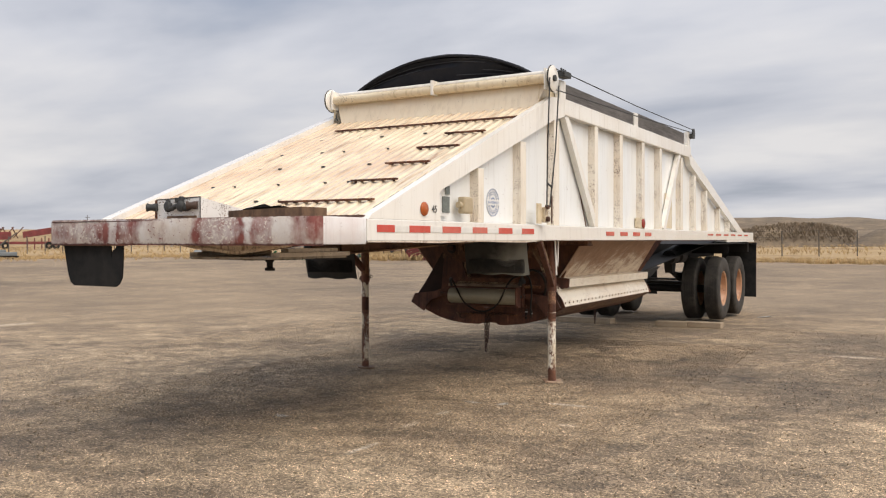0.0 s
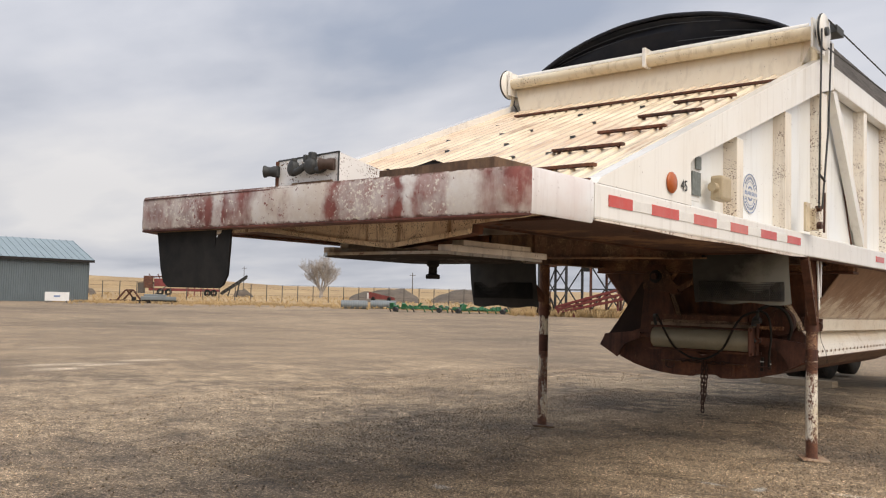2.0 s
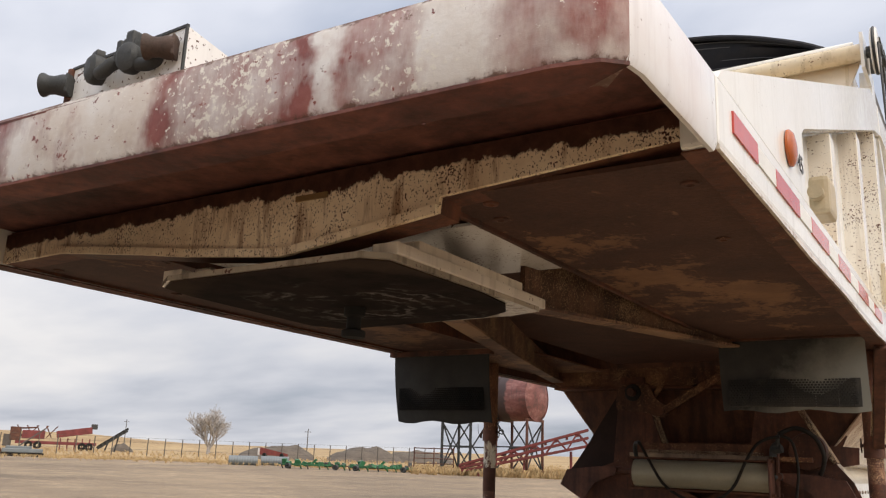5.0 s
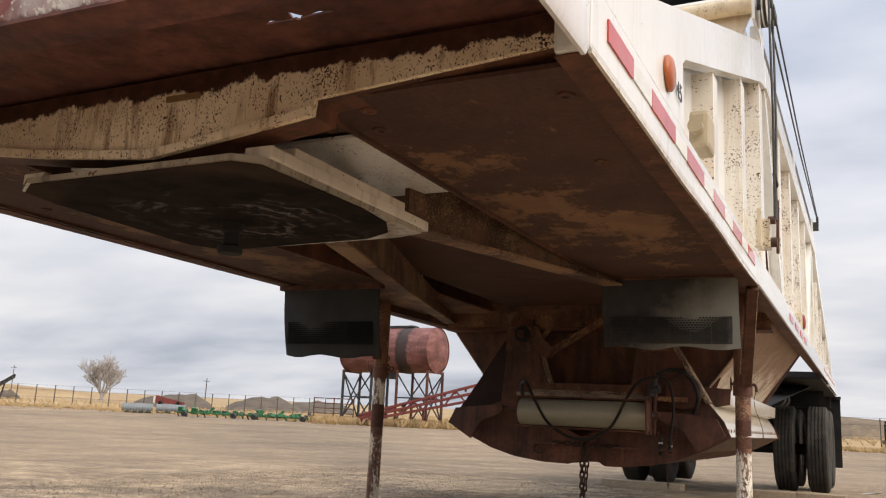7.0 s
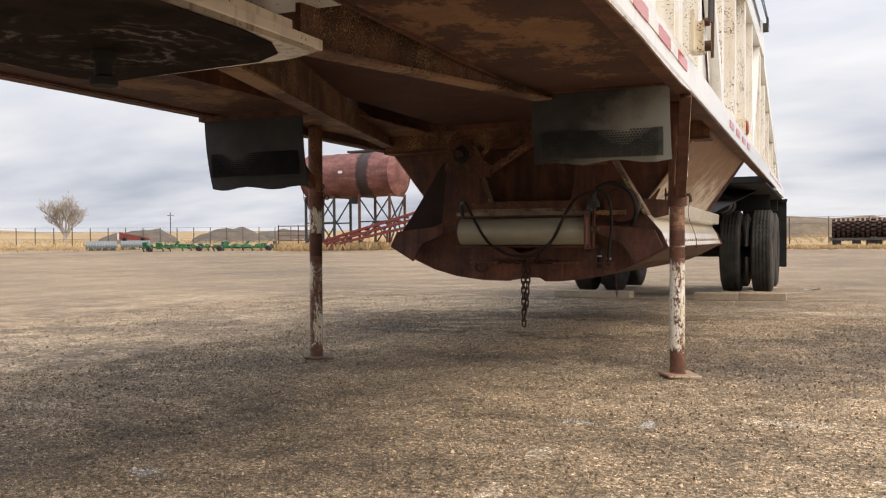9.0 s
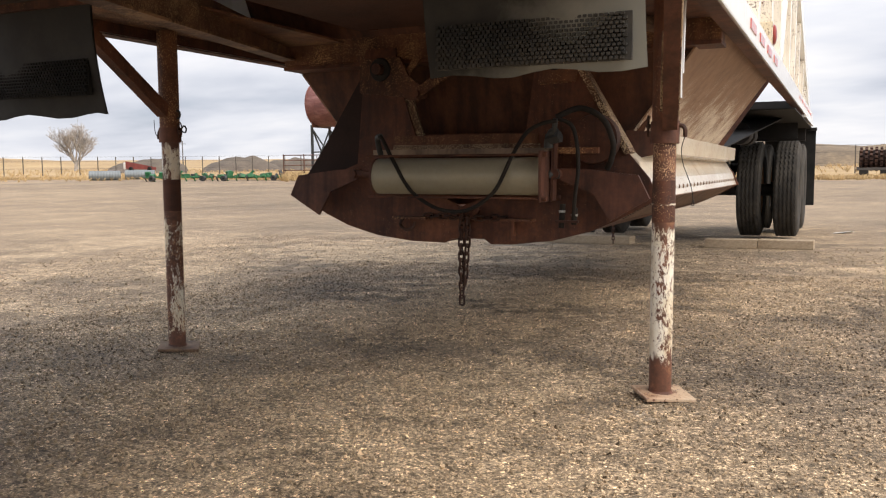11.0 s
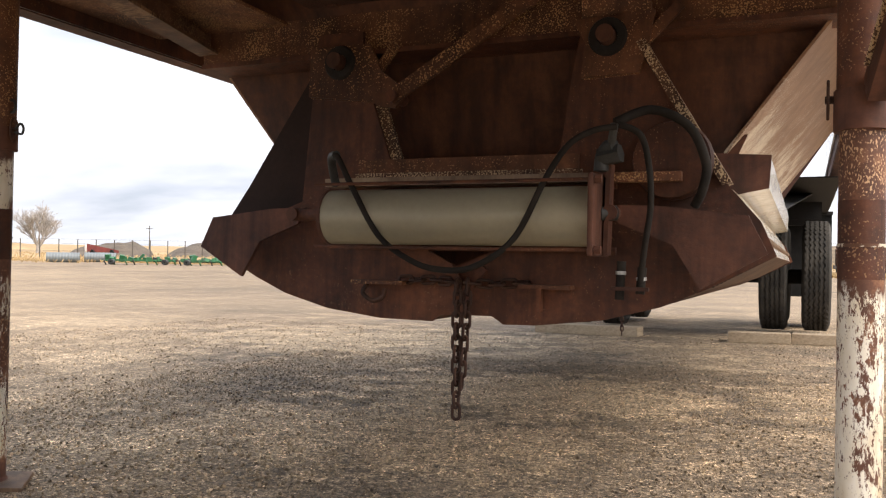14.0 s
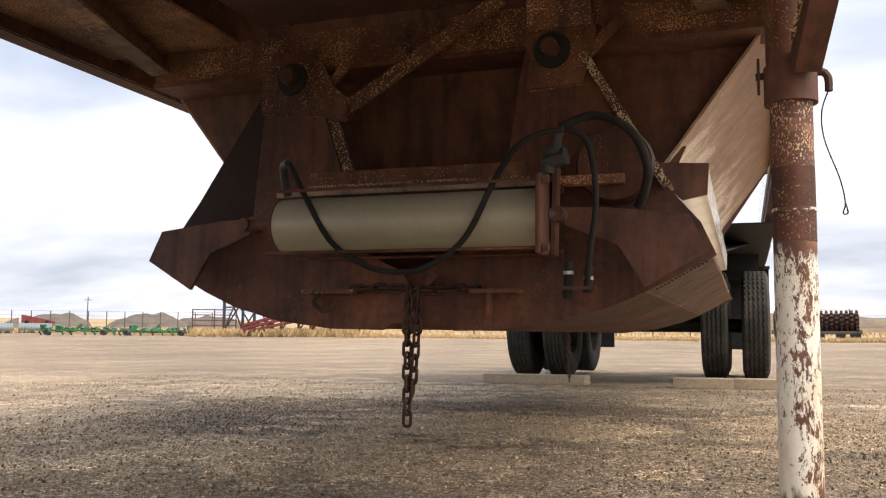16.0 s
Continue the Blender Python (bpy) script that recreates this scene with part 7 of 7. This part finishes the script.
def red_conveyor():
    p = polar(27.6, 51)
    s = thing("conveyor", "faded red lattice conveyor frame lying on the ground", "conveyor", at=p)
    q = pose(0, 0, 0, 0, 0, 25)
    for y in (-0.5, 0.5):
        for dz in (0, 0.45, 0.9):
            part("chord", bar(bmesh.new(), q @ Vector((-3.7, y, 0.25 + dz * 0.4)), q @ Vector((3.7, y, 1.9 + dz)), 0.13, 0.13), MACHRED, s)
    for k in range(12):
        f0, f1 = k / 12, (k + 1) / 12
        for y in (-0.5, 0.5):
            a = Vector((-3.7 + 7.4 * f0, y, 0.25 + 1.65 * f0 + (0.36 + 0.54 * f0 if k % 2 else 0)))
            b = Vector((-3.7 + 7.4 * f1, y, 0.25 + 1.65 * f1 + (0 if k % 2 else 0.36 + 0.54 * f1)))
            part("lacing", bar(bmesh.new(), q @ a, q @ b, 0.08, 0.08), MACHRED, s)
        part("roller", bar(bmesh.new(), q @ Vector((-3.7 + 7.4 * f0, -0.5, 0.55 + 2.1 * f0)), q @ Vector((-3.7 + 7.4 * f0, 0.5, 0.55 + 2.1 * f0)), 0.14, 0.14), MACHRED, s)
    part("belt_pan", bar(bmesh.new(), q @ Vector((-3.7, 0, 0.6)), q @ Vector((3.7, 0, 2.75)), 0.8, 0.06), MACHRED, s)
    for x in (-2.6, 0.0, 2.7):
        part("trestle", bar(bmesh.new(), q @ Vector((x, -0.5, -0.1)), q @ Vector((x, 0, 1.05 + x * 0.18)), 0.12, 0.12), MACHRED, s)
        part("trestle", bar(bmesh.new(), q @ Vector((x, 0.5, -0.1)), q @ Vector((x, 0, 1.05 + x * 0.18)), 0.12, 0.12), MACHRED, s)


red_conveyor()

# gate panel in front of the tanks
p = polar(33.5, 53)
gp = thing("gate_panel", "rusty tube gate panel in the grass", "gate", at=p)
q = pose(0, 0, 0, 0, 0, 33)
for k in range(5):
    part("rail", tubed([q @ Vector((-1.2, 0, 0.3 + 0.3 * k)), q @ Vector((1.2, 0, 0.3 + 0.3 * k))], 0.03, 6), PRIMER, gp)
for x in (-1.2, 0.0, 1.2):
    part("upright", tubed([q @ Vector((x, 0, -0.1)), q @ Vector((x, 0, 1.55))], 0.035, 6), PRIMER, gp)


# green implements
def implement(deg, dist, turn, seed):
    rnd = random.Random(seed)
    p = polar(deg, dist)
    s = thing("tillage_implement", "low green farm implement with folded frame", "farm implement", "green implements", at=p)
    s.scale = (0.9, 0.9, 0.72)
    q = pose(0, 0, 0, 0, 0, turn)
    for y in (-0.7, 0.0, 0.7):
        w = rnd.uniform(1.9, 2.5)
        part("beam", bar(bmesh.new(), q @ Vector((-w, y, 0.34 + rnd.uniform(-0.05, 0.08))), q @ Vector((w, y, 0.30 + rnd.uniform(-0.05, 0.08))), 0.12, 0.12), MACHGREEN, s)
    for k in range(8):
        x = -2.2 + k * 0.62 + rnd.uniform(-0.1, 0.1)
        part("cross_bar", bar(bmesh.new(), q @ Vector((x, -0.8, 0.36)), q @ Vector((x + rnd.uniform(-0.3, 0.3), 0.8, 0.36)), 0.10, 0.10), MACHGREEN, s)
        part("shank", tubed(smoothed([q @ Vector((x, -0.4, 0.38)), q @ Vector((x, -0.9, 0.33)), q @ Vector((x + 0.1, -0.7, 0.0))], 4), 0.045, 6), MACHGREEN if k % 3 else CAST, s)
    for k in range(22):
        h = rnd.uniform(0.08, 0.30) * (1.7 if k % 7 == 0 else 1.0)
        part("clamp", boxed(-rnd.uniform(0.05, 0.22), rnd.uniform(0.05, 0.22), -0.15, 0.15, -0.1, h, bevel=0.02, m=q @ pose(rnd.uniform(-2.1, 2.1), rnd.uniform(-0.7, 0.6), 0.36, rnd.uniform(-25, 25), rnd.uniform(-25, 25), rnd.uniform(0, 90))), MACHGREEN if k % 5 else CAST, s)
    for x in (-1.7, 1.5):
        part("wheel", spin(bmesh.new(), [(-0.1, 0.08), (-0.1, 0.22), (0.1, 0.22), (0.1, 0.08), (-0.1, 0.08)], 16, q @ Vector((x, -0.9, 0.22)), "y"), CAST, s)
    part("hitch", bar(bmesh.new(), q @ Vector((2.2, 0, 0.35)), q @ Vector((3.1, -0.2, 0.3)), 0.12, 0.10), PRIMER, s)
    part("mast", bar(bmesh.new(), q @ Vector((-0.2, 0.2, 0.3)), q @ Vector((0.2, 0.1, 0.85)), 0.12, 0.16), MACHGREEN, s)


implement(41.3, 55, 41, 11)
implement(36.9, 54, 36, 12)

# culvert pipes and a red trailer tongue
p = polar(45.75, 60)
cv = thing("culvert_pipe", "length of galvanised culvert pipe lying in the grass", "pipe", "culvert pipes", at=p)
q = pose(0, 0, 0, 0, 0, 44)
pr = []
for k in range(23):
    pr.append((-0.95 + 0.0864 * k, 0.31 + (0.012 if k % 2 else 0)))
bm = spin(bmesh.new(), pr, 20, (0, 0, 0.30))
bmesh.ops.transform(bm, matrix=q, verts=bm.verts)
part("pipe", bm, GALV, cv)
c2 = copy_thing(cv, Matrix.Translation(polar(43.75, 62)) @ pose(0, 0, 0, 0, 0, -4))
p = polar(43.9, 74)
rt = thing("farm_wagon", "low red farm wagon behind the pipes", "wagon", at=p)
rt.scale = (0.56, 0.56, 1.0)
q = pose(0, 0, 0, 0, 0, 43)
part("bed", hexa(bmesh.new(), [q @ Vector(v) for v in ((-1.9, -0.7, 0.6), (2.2, -0.7, 0.5), (2.2, -0.7, 0.7), (-1.9, -0.7, 1.2))], [q @ Vector(v) for v in ((-1.9, 0.7, 0.6), (2.2, 0.7, 0.5), (2.2, 0.7, 0.7), (-1.9, 0.7, 1.2))]), MACHRED, rt)
part("nose", boxed(-2.2, -1.88, -0.5, 0.5, 0.55, 1.1, bevel=0.08, m=q), DECAL, rt)
for x in (-1.2, 1.3):
    part("wheel", spin(bmesh.new(), [(-0.12, 0.1), (-0.12, 0.4), (0.12, 0.4), (0.12, 0.1), (-0.12, 0.1)], 14, q @ Vector((x, -0.8, 0.36)), "y"), RUBBER, rt)


# rollers on the right
def roller(deg, dist):
    p = polar(deg, dist)
    s = thing("sheepsfoot_roller", "dark rusty sheepsfoot roller on a low steel frame", "roller", "sheepsfoot rollers", at=p)
    q = pose(0, 0, 0, 0, 0, deg)
    bm = spin(bmesh.new(), [(-0.97, 0.001), (-0.97, 0.43), (0.97, 0.43), (0.97, 0.001)], 24, (0, 0, 0.84))
    bmesh.ops.transform(bm, matrix=q, verts=bm.verts)
    dr = part("drum", bm, GRIMSHADE, s, "dark rusty drum")
    bm = bmesh.new()
    for u in range(9):
        for k in range(16):
            a = 2 * math.pi * (k + 0.5 * (u % 2)) / 16
            c = Vector((-0.88 + 0.22 * u, 0.50 * math.cos(a), 0.84 + 0.50 * math.sin(a)))
            box(bm, -0.06, 0.06, -0.06, 0.06, -0.10, 0.08, m=q @ Matrix.Translation(c) @ pose(0, 0, 0, math.degrees(a) - 90))
    tagged(part("foot", bm, CHAIN, dr), kind="stuff")
    part("frame", boxed(-1.05, 1.05, -0.8, -0.65, 0.28, 0.42, m=q), POST, s)
    part("frame", boxed(-1.05, 1.05, 0.85, 1.0, 0.28, 0.45, m=q), POST, s)
    for x in (-1.0, 1.0):
        part("side_arm", boxed(x - 0.07, x + 0.07, -1.0, 1.0, 0.3, 0.46, m=q), POST, s)
    for x in (-0.75, 0.15, 0.8):
        part("block", boxed(x - 0.2, x + 0.2, -0.95, 0.9, -0.1, 0.3, m=q), DARK, s)


roller(-1.87, 48)
roller(-4.1, 48)


# fence
def fence(deg0, deg1, dist0, dist1, n, height, label):
    s = thing("fence", label, "fence")
    tops = []
    for k in range(n + 1):
        f = k / n
        p = polar(deg0 + (deg1 - deg0) * f, dist0 + (dist1 - dist0) * f)
        part("post", bar(bmesh.new(), stray(p, -0.15), stray(p, height), 0.06, 0.06), POST, s)
        tops.append(p)
    for h in (0.35, 0.75, 1.0):
        part("wire", tubed([stray(p, height * h) for p in tops], 0.008, 4), POST, s)


fence(64, 33, 84, 84, 30, 1.6, "wire fence with thin dark posts across the field")
fence(17.3, -13.9, 55, 58, 14, 1.6, "wire fence with dark posts beyond the lot")
for deg, dist, h in ((41.7, 140, 4.2), (52.95, 190, 5.6)):
    p = polar(deg, dist)
    s = thing("utility_pole", "thin wooden utility pole on the skyline", "utility pole", "utility poles", at=p)
    part("pole", tubed([(0, 0, -0.3), (0, 0, h)], 0.09, 8, r2=0.06), POST, s)
    part("crossarm", boxed(-0.5, 0.5, -0.04, 0.04, h - 0.5, h - 0.42, m=pose(0, 0, 0, 0, 0, deg)), POST, s)


# bare tree
def bare_tree():
    p = polar(47.9, 120)
    s = thing("tree", "bare leafless pale-barked tree beyond the fence", "tree", at=p)
    s.scale = (1.14, 1.14, 1.12)
    rnd = random.Random(21)
    trunk, limbs, twigs = bmesh.new(), bmesh.new(), bmesh.new()
    tube(trunk, [(0, 0, -0.2), (0.03, 0, 0.5), (0.0, 0.05, 0.95)], 0.26, 9, r2=0.19)

    def grow(start, direction, length, r, level):
        P = [Vector(start)]
        d = Vector(direction).normalized()
        for k in range(4):
            d = (d + Vector((rnd.uniform(-0.16, 0.16), rnd.uniform(-0.16, 0.16), rnd.uniform(-0.02, 0.14)))).normalized()
            P.append(P[-1] + d * length / 4)
        tube(limbs if level < 2 else twigs, P, r, 6 if level < 2 else 4, r2=r * 0.5)
        if level < 4:
            for k in range((6, 5, 4, 4)[level]):
                q = P[rnd.choice((2, 3, 4, 4))]
                nd = (d + Vector((rnd.uniform(-0.85, 0.85), rnd.uniform(-0.85, 0.85), rnd.uniform(-0.25, 0.5)))).normalized()
                grow(q, nd, length * rnd.uniform(0.5, 0.72), r * 0.57, level + 1)

    for k in range(7):
        a = 2 * math.pi * k / 7 + rnd.uniform(-0.3, 0.3)
        grow((0.05 * math.cos(a), 0.05 * math.sin(a), 0.35 + 0.1 * k), (math.cos(a) * 0.62, math.sin(a) * 0.62, 1.0), 1.95, 0.12, 0)
    part("trunk", trunk, BARK, s)
    part("limbs", limbs, BARK, s)
    part("crown", twigs, BARK, s, "dense crown of thin bare twigs")


bare_tree()


# tufts of dry grass along the yard's edge, and brush on the heaps
def tufts(name, count, place, size, material, label, seed):
    rnd = random.Random(seed)
    verts, faces = [], []
    for k in range(count):
        p = place(rnd)
        for b in range(10):
            a = rnd.uniform(0, 6.28)
            h = size * rnd.uniform(0.5, 1.2)
            dx, dy = math.cos(a) * h * 0.60, math.sin(a) * h * 0.60
            wx, wy = -math.sin(a) * h * 0.05, math.cos(a) * h * 0.05
            i = len(verts)
            verts += [(p.x - wx, p.y - wy, p.z - 0.06), (p.x + wx, p.y + wy, p.z - 0.06), (p.x + dx * 0.5 + wx * 0.8, p.y + dy * 0.5 + wy * 0.8, p.z + h * 0.7), (p.x + dx, p.y + dy, p.z + h)]
            faces += [(i, i + 1, i + 2), (i, i + 2, i + 3)]
    me = bpy.data.meshes.new(name)
    me.from_pydata(verts, [], faces)
    me.materials.append(material)
    return tagged(new(name, me), label, "brush" if name == "brush" else "grass", kind="stuff")


def edge_place(rnd):
    d = rnd.uniform(-12, 66)
    r = lot_radius(d) + abs(rnd.gauss(0, 2.4)) - 0.4
    x, y = 1 - r * math.sin(radians(d)), -3 + r * math.cos(radians(d))
    return Vector((x, y, rise(x, y)))


def far_place(rnd):
    d = rnd.uniform(-14, 66)
    r = rnd.uniform(56, 120)
    x, y = 1 - r * math.sin(radians(d)), -3 + r * math.cos(radians(d))
    return Vector((x, y, rise(x, y)))


def tank_place(rnd):
    return polar(rnd.uniform(24, 35), rnd.uniform(50, 62))


def heap_place(rnd):
    f = rnd.uniform(0.05, 0.95)
    p = polar(10.2 - 8.0 * f, rnd.uniform(86, 94))
    p.z += rnd.uniform(0.0, 2.1) * math.sin(math.pi * f) ** 0.35
    return p


tufts("dry_grass", 4200, edge_place, 0.17, TUFT, "dry straw grass tufts along the yard's edge", 3)
tufts("dry_grass", 4000, far_place, 0.20, TUFT, "dry straw grass in the field", 4)
tufts("dry_grass", 900, tank_place, 0.42, TUFT, "tall dry grass round the tanks", 5)


tufts("brush", 1800, heap_place, 0.34, BRUSH, "leafless grey-brown brush on the earth heap", 6)


# ---- loose gravel on the yard ----
def stones(count, seed, x0, x1, y0, y1, small, spread):
    rnd = random.Random(seed)
    verts, faces = [], []
    base = [Vector(v) for v in ((0, 0, 1), (0.94, 0, 0.33), (-0.47, 0.82, 0.33), (-0.47, -0.82, 0.33), (0.4, 0.6, -0.4), (0.4, -0.6, -0.4), (-0.8, 0, -0.4))]
    tri = ((0, 1, 2), (0, 2, 3), (0, 3, 1), (1, 4, 2), (2, 6, 3), (3, 5, 1), (1, 5, 4), (2, 4, 6), (3, 6, 5))
    for k in range(count):
        x, y = rnd.uniform(x0, x1), rnd.uniform(y0, y1)
        r = small + spread * rnd.random() ** 4
        q = Euler((rnd.uniform(0, 6), rnd.uniform(0, 6), rnd.uniform(0, 6))).to_matrix()
        i = len(verts)
        verts += [tuple(q @ v * r * rnd.uniform(0.7, 1.2) + Vector((x, y, r * 0.45))) for v in base]
        faces += [tuple(i + n for n in t) for t in tri]
    me = bpy.data.meshes.new("loose_gravel")
    me.from_pydata(verts, [], faces)
    g = Nodes("loose_stones", 0.85)
    shade = g.ramp(g.island(), (0.0, 0.42), (0.4, 0.9), (0.8, 1.25), (0.94, 1.6), (1.0, 2.1))
    me.materials.append(g.done(g.mix(1.0, ground_tone(g), shade, "MULTIPLY")))
    return tagged(new("loose_gravel", me), "loose gravel stones strewn over the yard", "gravel", kind="stuff")


stones(85000, 8, -2.2, 2.3, -2.9, 3.6, 0.0022, 0.0052)
stones(45000, 9, -5.0, 5.0, -5.8, 6.0, 0.0030, 0.0068)
